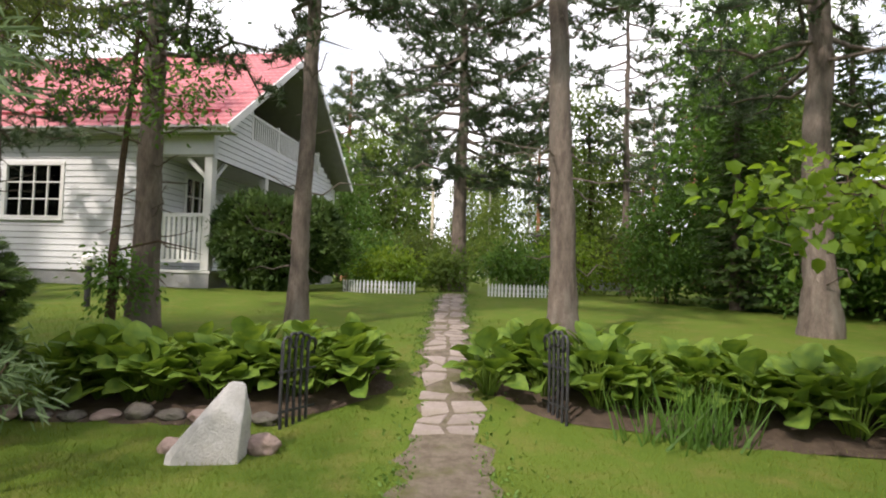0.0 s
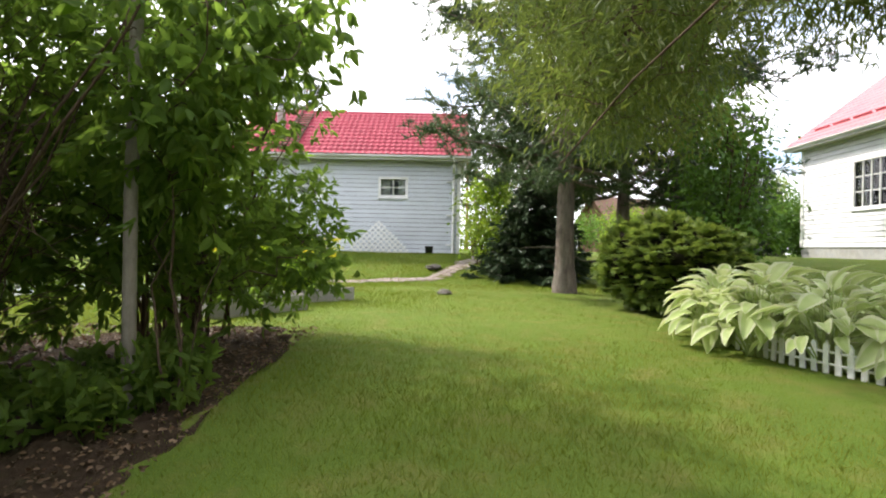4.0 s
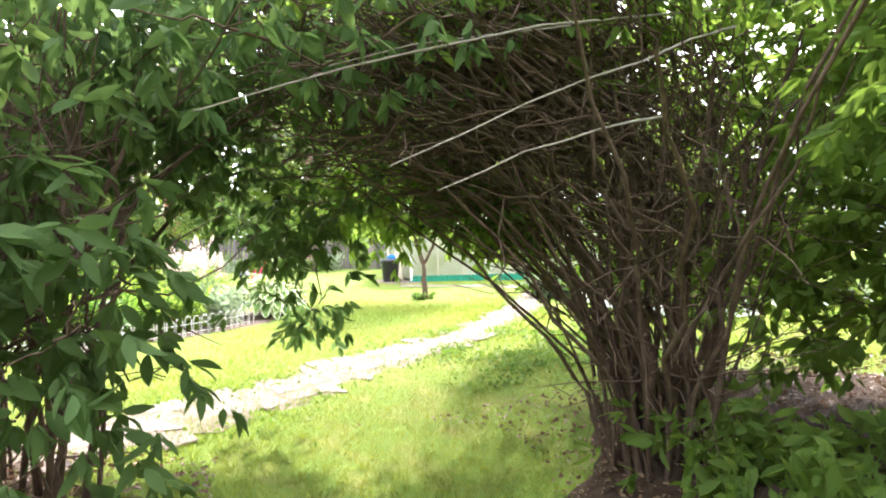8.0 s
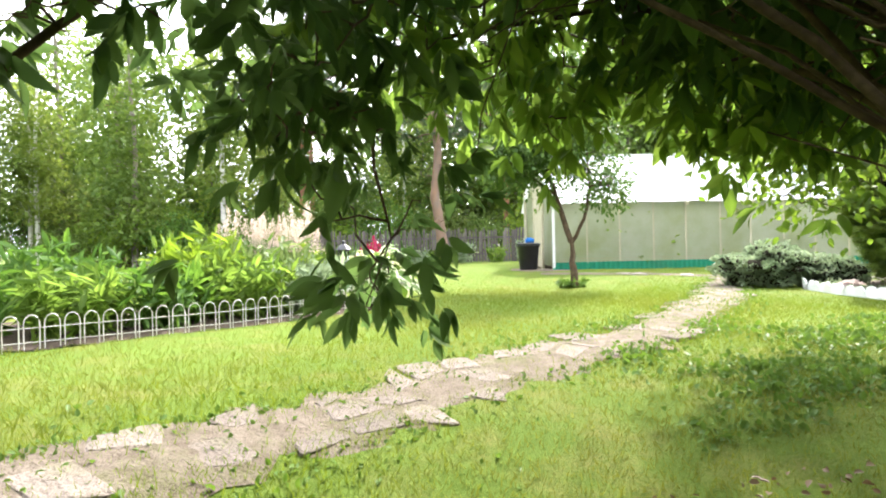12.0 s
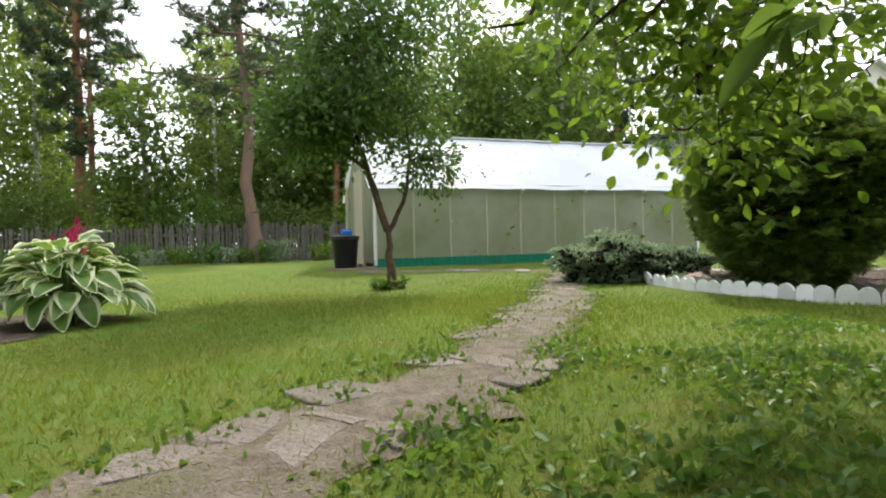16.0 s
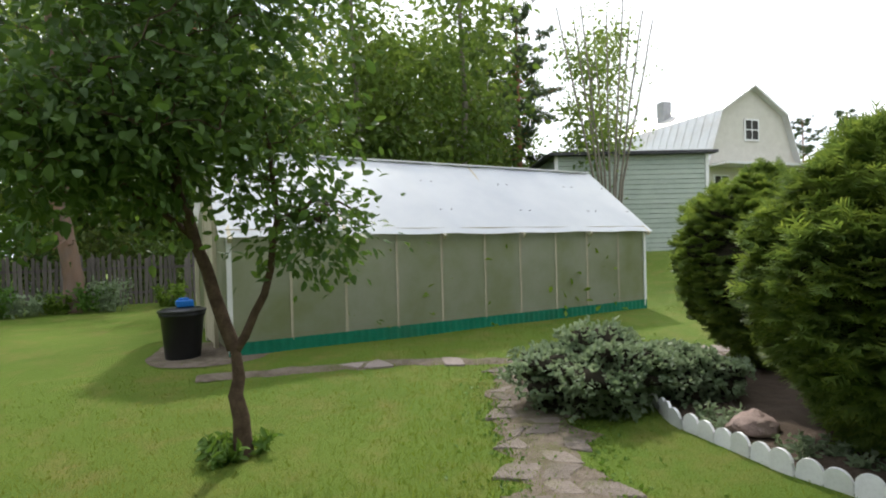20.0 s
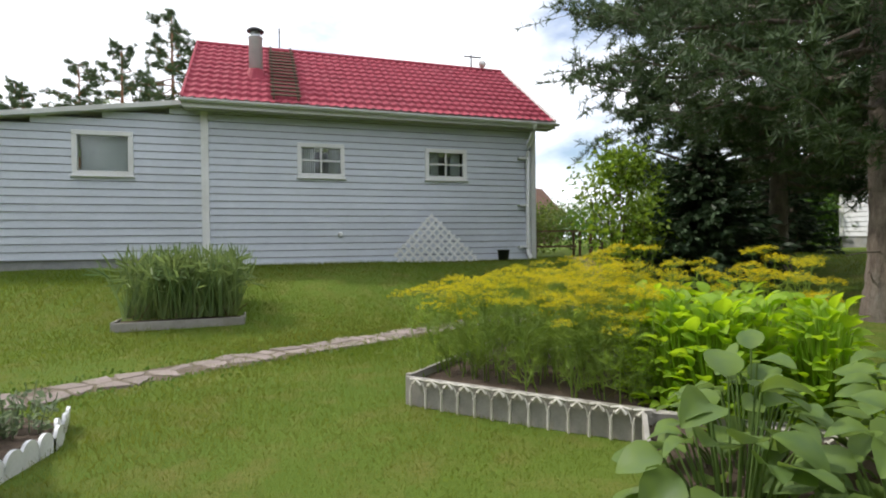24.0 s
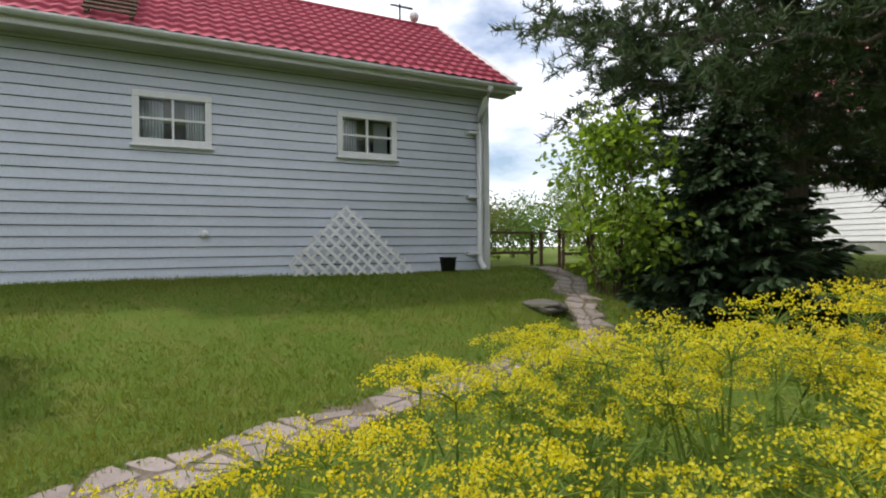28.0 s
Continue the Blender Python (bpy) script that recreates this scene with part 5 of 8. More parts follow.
def greenhouse():
    XA, XB, Y0, Y1, Z0, ZE, ZR = -7.75, -15.3, -14.5, -17.5, -0.27, 1.27, 2.5
    ob = thing("greenhouse", "long milky polycarbonate greenhouse with a white roof and green base strip", "greenhouse")
    posts = [-7.78, -8.53, -9.27, -10.04, -10.78, -11.57, -12.27, -13.04, -13.77, -14.56, -15.28]
    for y, side in ((Y0, 1), (Y1, -1)):
        for k, (a, b) in enumerate(zip(posts, posts[1:])):
            bm = boxed(b, a, y - 0.006 * side, y - 0.002 * side, Z0 + 0.14, ZE)
            ob2 = part("wall_sheet", bm, SHEET, ob)
        for k, x in enumerate(posts):
            end = k in (0, len(posts) - 1)
            yy = y - side * 0.045
            part("post", boxed(x - 0.022, x + 0.022, min(yy, yy - side * 0.05), max(yy, yy - side * 0.05), Z0, ZE), RAW, ob)
            if end:
                part("corner_strip", boxed(x - 0.03, x + 0.03, y - 0.01, y + 0.012, Z0 + 0.05, ZE), PLASTIC_W, ob)
            else:
                part("cover_strip", boxed(x - 0.017, x + 0.017, min(y, y + side * 0.006), max(y, y + side * 0.006), Z0 + 0.14, ZE - 0.02), RAW, ob)
        part("eave_rail", boxed(XB, XA, y - 0.05, y + 0.01, ZE - 0.03, ZE + 0.03), RAW, ob)
        # corrugated strip at the foot
        n = 420
        x = np.linspace(XB, XA, n)
        yy = y + side * (0.012 + 0.008 * np.cos(np.arange(n) * 2 * np.pi / 6))
        v = np.concatenate([np.stack([x, yy, np.full(n, Z0 - 0.04)], 1), np.stack([x, yy, np.full(n, Z0 + 0.17)], 1)])
        acc = Acc()
        i = np.arange(n - 1)[:, None]
        acc.add(v, i + np.array([[0, 1, n + 1, n]]))
        hang("base_strip", acc.mesh("base_strip", STRIP, True), ob, "green corrugated plastic strip")
    YR = (Y0 + Y1) / 2
    cuts = [XA + 0.06, -9.5, -11.1, -12.7, -14.3, XB - 0.06]
    for side, ye in ((1, Y0 + 0.12), (-1, Y1 - 0.12)):
        dz = (ZR - ZE) / abs(YR - (Y0 if side > 0 else Y1))
        ze = ZE - 0.12 * dz + 0.03
        for a, b in zip(cuts, cuts[1:]):
            acc = Acc()
            nx, ny = 8, 8
            xs, ts = np.linspace(a + 0.03, b - 0.03, nx), np.linspace(0, 1, ny)
            XX, T = np.meshgrid(xs, ts, indexing="ij")
            ZZ = ze + (ZR - ze) * T + 0.008 * np.sin(XX * 5 + 3 * T) + (0.006 if cuts.index(a) % 2 else 0)
            YY = ye + (YR - ye) * T
            i, j = np.meshgrid(np.arange(nx - 1), np.arange(ny - 1), indexing="ij")
            f = np.stack([i * ny + j, (i + 1) * ny + j, (i + 1) * ny + j + 1, i * ny + j + 1], -1).reshape(-1, 4)
            acc.add(np.stack([XX, YY, ZZ], -1).reshape(-1, 3), f)
            hang("roof_sheet", acc.mesh("roof_sheet", SHEET_R, True), ob, "white translucent roof sheet")
            for t in (0.3, 0.7):
                for x in np.linspace(a - 0.1, b + 0.1, 2):
                    part("roof_screw", lathe([(0.014, 0), (0.014, 0.008), (0.004, 0.014)], 6), IRON, ob, m=pose(x, ye + (YR - ye) * t, ze + (ZR - ze) * t + 0.008))
        for x in posts[::2]:
            part("rafter", bar(bmesh.new(), (x, ye, ze - 0.05), (x, YR, ZR - 0.05), 0.045, 0.07), RAW, ob)
    part("ridge_strip", boxed(XB - 0.06, XA + 0.06, YR - 0.06, YR + 0.06, ZR, ZR + 0.025), PLASTIC_W, ob)
    for x, nm in ((XA, "end_wall"), (XB, "end_wall")):
        bm = bmesh.new()
        v = [bm.verts.new((x + d, y, z)) for d in (0, 0.008) for y, z in ((Y0, Z0 + 0.1), (Y0, ZE), (YR, ZR - 0.02), (Y1, ZE), (Y1, Z0 + 0.1))]
        bm.faces.new(v[:5])
        bm.faces.new(v[5:][::-1])
        for i in range(5):
            bm.faces.new((v[i], v[(i + 1) % 5], v[(i + 1) % 5 + 5], v[i + 5]))
        part(nm, bm, SHEET, ob)
    for y in (-15.3, -16.15, -17.3):
        part("door_stile", boxed(XA + 0.01, XA + 0.06, y - 0.06, y + 0.06, Z0, 1.75), RAW, ob, "pale timber door stile")
    part("door", boxed(XA + 0.012, XA + 0.05, -16.1, -15.36, Z0 + 0.05, 1.7), RAW, ob, "pale timber greenhouse door")
    part("soil_bed", boxed(XB + 0.1, XA - 0.1, Y1 + 0.1, Y0 - 0.1, Z0 - 0.1, Z0 + 0.06), SOIL, ob)
    # tomato rows inside, seen as green haze
    acc = Acc()
    P = np.stack([rng.uniform(XB + 0.4, XA - 0.4, 5000), rng.choice([-14.85, -14.85, -16.9], 5000) + rng.normal(size=5000) * 0.13, Z0 + 0.05 + 1.25 * rng.uniform(0, 1, 5000) ** 1.5], 1)
    leaves(acc, P, rng.normal(size=(5000, 3)), 0.14, 0.5)
    tagged(new("tomato_plants", acc.mesh("tomato_plants", L_LIGHT)), "green tomato plants in rows inside the greenhouse", "plants", kind="stuff")
    return ob


greenhouse()


def paling_fence(line, label, height=1.25, step=0.115):
    ob = thing("paling_fence", label, "fence")
    p, t = along(line, step)
    ms = []
    for k in range(4):
        bm = boxed(-0.04, 0.04, -0.011, 0.011, 0, 1.0)
        top = [v for v in bm.verts if v.co.z > 0.9]
        for v in top:
            v.co.x *= 0.75 + 0.1 * k
            v.co.z += 0.02 * (k - 1.5) * (1 if v.co.x > 0 else -1)
        me = bpy.data.meshes.new("paling")
        bm.to_mesh(me)
        bm.free()
        me.materials.append(PLANK)
        ms.append(me)
    for i, (q, d) in enumerate(zip(p, t)):
        h = height * rng.uniform(0.9, 1.06)
        if rng.random() < 0.04:
            continue
        m = pose(q[0], q[1], gz(q[0], q[1]), 0, rng.normal() * 1.3, math.degrees(math.atan2(d[1], d[0]))) @ Matrix.Diagonal((1, 1, h, 1))
        hang("paling", ms[i % 4], ob, m=m)
    for q, d in zip(p[::22], t[::22]):
        part("fence_post", boxed(-0.05, 0.05, -0.05, 0.05, -0.2, height * 0.98), PLANK, ob, m=pose(q[0], q[1] - 0.09, gz(q[0], q[1])))
    for z in (0.3, height * 0.75):
        for a, b in zip(p[::11], p[11::11]):
            part("rail", bar(bmesh.new(), (a[0], a[1] - 0.045, gz(*a) + z), (b[0], b[1] - 0.045, gz(*b) + z), 0.045, 0.07), PLANK, ob)
    return ob


paling_fence([(4.0, -25.2), (-2.0, -24.2), (-8.0, -23.4), (-13.0, -22.9)], "weathered grey paling fence before the wood")


def mini_picket(line, label, height=0.38):
    ob = thing("picket_edging", label, "garden edging", group="white picket edgings")
    p, t = along(line, 0.115)
    me = None
    for q, d in zip(p, t):
        if me is None:
            bm = bmesh.new()
            v = [bm.verts.new((x, y, z)) for y in (-0.008, 0.008) for x, z in ((-0.027, -0.03), (0.027, -0.03), (0.027, height * 0.86), (0, height), (-0.027, height * 0.86))]
            bm.faces.new(v[:5])
            bm.faces.new(v[5:][::-1])
            for i in range(5):
                bm.faces.new((v[i], v[i + 5], v[(i + 1) % 5 + 5], v[(i + 1) % 5]))
            me = bpy.data.meshes.new("picket")
            bm.to_mesh(me)
            bm.free()
            me.materials.append(PLASTIC_W)
        hang("picket", me, ob, m=pose(q[0], q[1], gz(*q), 0, rng.normal(), math.degrees(math.atan2(d[1], d[0]))))
    for z in (height * 0.3, height * 0.66):
        for a, b in zip(p[::4], list(p[4::4]) + [p[-1]]):
            if np.linalg.norm(b - a) > 0.02:
                part("rail", bar(bmesh.new(), (a[0], a[1], gz(*a) + z), (b[0], b[1], gz(*b) + z), 0.03, 0.018), PLASTIC_W, ob)
    return ob


mini_picket([(-4.75, 16.1), (-4.2, 15.75), (-3.1, 15.75), (-2.5, 16.0)], "white plastic picket edging round a green bed")
mini_picket([(-0.4, 16.1), (0.1, 15.8), (1.0, 15.8), (1.6, 16.05)], "white plastic picket edging round a dark bed")
mini_picket([(-9.3, 3.62), (-8.6, 3.68), (-7.85, 3.9), (-7.3, 4.15)], "white plastic picket edging before the hostas", 0.3)


# ---- paths ----
NORTH_PATH = [(-0.15, 2.2), (-0.43, 4.0), (-0.6, 5.76), (-0.74, 7.1), (-0.88, 8.5), (-1.22, 12.6), (-1.5, 17.0)]
WEST_PATH = [(-1.2, -3.1), (-3.2, -4.4), (-5.2, -6.0), (-6.7, -6.95), (-7.5, -7.95), (-8.65, -9.45), (-9.75, -11.2), (-10.6, -12.5)]
FAINT_PATH = [(-7.3, -13.7), (-9.4, -13.3), (-10.9, -12.6), (-12.6, -12.2)]
LONG_PATH = [(-12.6, -12.2), (-14.6, -10.9), (-16.3, -9.0), (-17.2, -7.45), (-17.9, -6.1), (-18.6, -4.4), (-19.1, -3.2), (-19.65, -1.7), (-20.1, 0.1), (-21.0, 0.55), (-22.6, 1.6), (-25.0, 2.6)]
for line, w in ((NORTH_PATH, 0.72), (WEST_PATH, 0.66), (LONG_PATH, 0.6), (FAINT_PATH, 0.28)):
    rb = ribbon("path", "worn earth path set with broken flagstones", line, w, EARTH)
    if line is NORTH_PATH:
        flagstones(rb, [(-0.53, 5.2)] + NORTH_PATH[2:], 0.56, 0.27, 2, 0.007, 0.14, 0.88)
    elif line is FAINT_PATH:
        flagstones(rb, line, 0.22, 0.3, 1, 0.004, 0.5)
    elif line is WEST_PATH:
        flagstones(rb, line, 0.72, 0.24, 3, 0.002, 0.42, 0.93)
    else:
        flagstones(rb, line, 0.54, 0.26, 2, 0.008, 0.04)

# ---- beds ----
EDGE = [(-11.0, -11.2), (-10.76, -10.76), (-10.42, -10.3), (-10.2, -9.35), (-10.22, -8.6), (-10.31, -7.95), (-10.7, -7.35), (-11.2, -7.12), (-11.83, -7.23), (-12.39, -7.51), (-13.15, -7.78), (-14.1, -7.86), (-15.16, -7.6), (-15.7, -7.7)]
patch("bed_soil", "brown crumbly soil of the thuja bed", "soil", EDGE + [(-16.4, -8.6), (-15.8, -10.2), (-13.6, -11.6), (-12.0, -11.9)], SOIL, 0.035, bumpy=0.008)
patch("bed_soil", "brown soil under the big-leaved plants", "soil", [(-4.8, 5.0), (-3.2, 5.1), (-1.9, 5.6), (-1.2, 6.3), (-1.6, 7.0), (-3.2, 6.6), (-4.9, 6.3)], SOIL, 0.03, bumpy=0.006)
patch("bed_soil", "brown soil under the big-leaved plants", "soil", [(-0.35, 6.3), (0.5, 5.7), (2.0, 5.35), (3.5, 5.3), (5.0, 5.4), (4.9, 6.4), (2.7, 6.8), (0.3, 7.1)], SOIL, 0.03, bumpy=0.006)
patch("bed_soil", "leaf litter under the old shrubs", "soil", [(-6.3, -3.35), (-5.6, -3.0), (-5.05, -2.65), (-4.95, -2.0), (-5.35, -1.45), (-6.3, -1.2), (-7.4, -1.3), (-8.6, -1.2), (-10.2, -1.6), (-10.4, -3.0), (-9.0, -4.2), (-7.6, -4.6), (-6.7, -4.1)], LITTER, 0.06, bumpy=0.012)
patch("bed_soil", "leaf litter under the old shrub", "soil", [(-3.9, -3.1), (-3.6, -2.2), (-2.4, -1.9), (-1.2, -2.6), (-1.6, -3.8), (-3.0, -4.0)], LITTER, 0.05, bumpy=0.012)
# litter's dark colour is used here for the shade under the yew
patch("bed_soil", "soil under the yew, darkened for the bush's shade", "soil", [(-6.15, 4.15), (-5.7, 3.85), (-5.15, 3.95), (-4.95, 4.4), (-5.15, 4.75), (-6.0, 4.8), (-6.25, 4.5)], LITTER, 0.03, bumpy=0.006)
patch("bed_soil", "soil of the perennial bed", "soil", [(-1.8, -6.8), (-3.2, -7.9), (-4.2, -9.0), (-4.7, -9.9), (-4.2, -10.8), (-2.6, -10.6), (-0.6, -9.4), (0.2, -7.6)], SOIL, 0.03, bumpy=0.006)
patch("worn_ground", "worn earth beside the water butt", "soil", [(-6.85, -15.0), (-6.95, -14.4), (-7.3, -14.2), (-7.9, -14.15), (-8.4, -14.45), (-7.75, -15.9), (-7.1, -16.0)], EARTH, 0.015)


def scallops(line):
    ob = thing("scalloped_edging", "low white plastic scalloped edging round the thuja bed", "garden edging")
    bm = bmesh.new()
    n, R = 14, 0.075
    a = [bm.verts.new((math.cos(math.pi * k / n) * R, y, 0.06 + math.sin(math.pi * k / n) * R)) for y in (-0.012, 0.012) for k in range(n + 1)]
    lo = [bm.verts.new((x, y, -0.05)) for y in (-0.012, 0.012) for x in (R, -R)]
    m = n + 1
    bm.faces.new(a[:m] + [lo[1], lo[0]])
    bm.faces.new((a[m:] + [lo[3], lo[2]])[::-1])
    for k in range(n):
        bm.faces.new((a[k], a[k + m], a[k + m + 1], a[k + 1]))
    me = bpy.data.meshes.new("scallop")
    bm.to_mesh(me)
    bm.free()
    me.materials.append(PLASTIC_W)
    p, t = along(line, 0.155)
    for q, d in zip(p, t):
        hang("scallop", me, ob, m=pose(q[0], q[1], gz(*q) + rng.uniform(0.0, 0.03), rng.normal() * 5, rng.normal() * 3, math.degrees(math.atan2(d[1], d[0]))))


scallops(EDGE[1:])


def raised_bed(name, label, corner, u, lu, lv, h, arches=False, soil=0.72):
    """A boarded bed: corner, direction of the front edge, lengths along it and behind it."""
    u = unit(u)
    ang = math.degrees(math.atan2(u[1], u[0]))
    z = gz(corner[0] + u[0] * lu / 2, corner[1] + u[1] * lu / 2)
    ob = thing(name, label, "raised bed", (corner[0], corner[1], z), turn=ang)
    for x0, x1, y0, y1 in ((0, lu, -0.02, 0.012), (0, lu, lv - 0.012, lv + 0.02), (-0.02, 0.012, 0.012, lv - 0.012), (lu - 0.012, lu + 0.02, 0.012, lv - 0.012)):
        part("board", boxed(x0, x1, y0, y1, -0.12, h, 0.004), GREYWOOD, ob)
    for x in (0.02, lu - 0.02):
        for y in (0.02, lv - 0.02):
            part("corner_peg", boxed(x - 0.025, x + 0.025, y - 0.025, y + 0.025, -0.2, h + 0.02), GREYWOOD, ob)
    part("soil", boxed(0.012, lu - 0.012, 0.012, lv - 0.012, -0.1, h * soil), SOIL, ob)
    if arches:
        n = int(lu / 0.155)
        for k in range(n):
            x = 0.06 + (k + 0.5) * (lu - 0.12) / n
            acc = Acc()
            a = np.linspace(0, math.pi, 9)
            tube(acc, np.stack([x + np.cos(a) * 0.07, np.full(9, -0.045), h * 0.55 + np.sin(a) * h * 0.42], 1), 0.007, 5)
            tube(acc, [(x - 0.07, -0.045, -0.03), (x - 0.07, -0.045, h * 0.58)], 0.012, 5)
            tube(acc, [(x - 0.07, -0.045, h * 0.95), (x, -0.05, h * 1.0), (x + 0.07, -0.045, h * 0.95)], 0.011, 5)
            tube(acc, [(x - 0.035, -0.05, h * 0.8), (x, -0.055, h * 0.98), (x + 0.035, -0.05, h * 0.8)], 0.014, 5)
            hang("edging_arch", acc.mesh("edging_arch", PLASTIC_O, True), ob, "" if k else "aged white plastic arched edging")
    return ob


DU, DV, DC = np.array([0.74, 0.672]), np.array([-0.672, 0.74]), np.array([-15.34, -5.08])
raised_bed("raised_bed", "boarded bed of dill with arched white edging", DC, DU, 3.3, 1.9, 0.24, True)
BU, BV, BC = np.array([0.60, 0.80]), np.array([-0.80, 0.60]), np.array([-12.42, -4.88])
raised_bed("raised_bed", "grey boarded bed of squash plants", BC, BU, 2.4, 1.7, 0.26)
raised_bed("raised_bed", "low boarded bed of onions on the lawn", (-20.0, -8.4), (0, 1), 1.85, 1.5, 0.13)


def scatter_thing(name, label, category, build, kind="", at=(0, 0, 0)):
    ob = thing(name, label, category, at, kind=kind)
    build(ob)
    return ob


def dill_patch(ob):
    """Dill: ribbed stems, feathery leaves and flat yellow flower heads."""
    st, fe, fl = Acc(), Acc(), Acc()
    n = 205
    for k in range(n):
        u, v = rng.uniform(0.08, 2.0), rng.uniform(0.1, 1.75)
        if k > 160:
            u, v = (rng.uniform(2.3, 3.2), rng.uniform(0.9, 1.8)) if k > 180 else (rng.uniform(0.5, 1.9), rng.uniform(0.2, 1.8))
        if k < 20:
            u, v = rng.uniform(-0.02, 0.35), rng.uniform(0.04, 1.7)
        p = DC + DU * u + DV * v
        if 20 <= k and u < 1.0 and v < 0.3 and k <= 160:
            u, v = rng.uniform(0.3, 2.0), rng.uniform(0.3, 1.75)
            p = DC + DU * u + DV * v
        h = rng.choice([0.56, 0.62, 0.66, 0.7, 0.72 + 0.25 * (v > 1.0)]) * rng.uniform(0.85, 1.1) + 0.26 * min(1.0, v / 1.2) * rng.uniform(0.6, 1.1)
        h = min(h, (0.82 if u < 0.5 else 0.96 if u < 1.2 else 1.1) * rng.uniform(0.84, 1.0)) + (0.16 if u > 1.0 and rng.random() < 0.08 else 0.0)
        z0 = -0.45 + 0.17
        top = np.array([p[0] + rng.normal() * 0.12, p[1] + rng.normal() * 0.12, z0 + h])
        if k < 20:
            top[:2] -= DU * rng.uniform(0.03, 0.18)
        foot = np.array([p[0], p[1], z0])
        q = bend(foot, top, 5, 0, 0.012)
        tube(st, q, np.linspace(0.0065, 0.003, 5), 5)
        for s in (0.12, 0.22, 0.32, 0.42, 0.52, 0.62, 0.72, 0.82):
            c = foot + (top - foot) * s
            m = 16
            a = rng.uniform(0, 6.28)
            ax = np.array([math.cos(a), math.sin(a), 0.6])
            tt = rng.uniform(0.1, 1, (m, 1))
            P = c + ax * tt * 0.16
            blades(fe, P, ax + rng.normal(size=(m, 3)) * 0.7, rng.uniform(0.05, 0.13, m), 0.0065)
        for hd in range(rng.choice([1, 1, 1, 2])):
            c = top if hd == 0 else foot + (top - foot) * rng.uniform(0.6, 0.98) + np.append(rng.normal(size=2) * 0.09, 0.05)
            if hd:
                tube(st, bend(foot + (top - foot) * 0.6, c, 4), 0.003, 4)
            rays = 16
            a = np.arange(rays) * 2.4
            r = 0.12 * np.sqrt((np.arange(rays) + 0.5) / rays) * rng.uniform(0.7, 1.3)
            tip = c + np.stack([np.cos(a) * r, np.sin(a) * r, 0.075 - r * 0.4], 1) + rng.normal(size=(rays, 3)) * 0.007
            for t0 in tip:
                tube(st, [c, (c + t0) / 2 + np.array([0, 0, 0.004]), t0], 0.0014, 3)
            idx = np.repeat(np.arange(rays), 24)
            P = tip[idx] + rng.normal(size=(len(idx), 3)) * np.array([0.012, 0.012, 0.007])
            leaves(fl, P, rng.normal(size=(len(P), 3)) + np.array([0, 0, 0.6]), 0.007, 0.85)
    tagged(hang("stem", st.mesh("stem", L_DILL, True), ob), kind="stuff")
    tagged(hang("feathery_leaf", fe.mesh("feathery_leaf", L_DILL), ob), kind="stuff")
    tagged(hang("flower_head", fl.mesh("flower_head", L_YELLOW), ob, "flat yellow flower heads"), kind="stuff")


scatter_thing("dill_plants", "tall flowering dill with flat yellow heads in a raised bed", "plants", dill_patch, "stuff")


def onion_patch(ob):
    fo, dry = Acc(), Acc()
    n = 640
    P = np.stack([rng.uniform(-21.42, -20.1, n), rng.uniform(-8.3, -6.65, n), np.full(n, gz(-20.7, -7.5) + 0.0)], 1)
    D = rng.normal(size=(n, 3)) * np.array([0.22, 0.22, 0]) + np.array([0, 0, 1])
    L = rng.uniform(0.7, 1.2, n)
    blades(fo, P, D, L, 0.036)
    leaves(fo, P + unit(D) * (L * 0.75)[:, None], D + rng.normal(size=(n, 3)) * 0.5 + np.array([0, 0, -0.7]), 0.36, 0.09)
    blades(dry, P[::5], D[::5] + rng.normal(size=(n // 5, 3)) * 0.5, 0.3, 0.018)
    tagged(hang("leaf", fo.mesh("leaf", L_ONION), ob), kind="stuff")
    tagged(hang("dry_leaf", dry.mesh("dry_leaf", L_DEAD), ob), kind="stuff")


scatter_thing("onion_plants", "dense blue-green onion leaves in a low bed", "plants", onion_patch, "stuff")

# ---- big-leaved plants by the entrance ----
for k in range(18):
    s = (k // 2) / 8
    rosette("bergenia", "broad-leaved green bergenia by the path", (-4.75 + 3.05 * s + rng.normal() * 0.1, 5.5 + 0.6 * s + 0.42 * (k % 2) + rng.normal() * 0.08), 0.5, 0.54, L_BERG, 32, 0.28, 0.98, stance=66, group="bergenias by the path")
for k in range(20):
    s = (k // 2) / 9
    rosette("bergenia", "broad-leaved green bergenia by the path", (-0.05 + 4.4 * s + rng.normal() * 0.1, 6.4 - 0.85 * s + 0.45 * (k % 2) + rng.normal() * 0.08), 0.5, 0.52, L_BERG, 32, 0.28, 0.98, stance=66, group="bergenias by the path")
rosette("hosta", "large variegated hosta with cream leaf edges", (-4.25, -9.85), 0.68, 0.66, L_HOSTA, 110, 0.28, 0.64, L_CREAM)
for x, y in ((-9.55, 3.5), (-8.95, 3.66), (-8.35, 3.95), (-7.9, 4.45), (-9.1, 4.55), (-10.15, 3.85), (-9.6, 4.25), (-7.55, 5.05), (-10.3, 4.55), (-8.7, 5.15)):
    rosette("hosta", "pale variegated hosta behind white edging", (x, y), 0.72, 0.78, L_PALE, 60, 0.34, 0.52, L_CREAM, group="pale hostas")
for u, v in ((0.3, 0.4), (0.9, 0.3), (1.5, 0.5), (0.5, 1.1), (1.3, 1.2), (2.0, 0.9)):
    p = BC + BU * u + BV * v
    rosette("squash_plant", "squash plant with broad rough leaves", p, 0.6, 0.78, L_SQUASH, 44, 0.19, 0.9, group="squash plants")
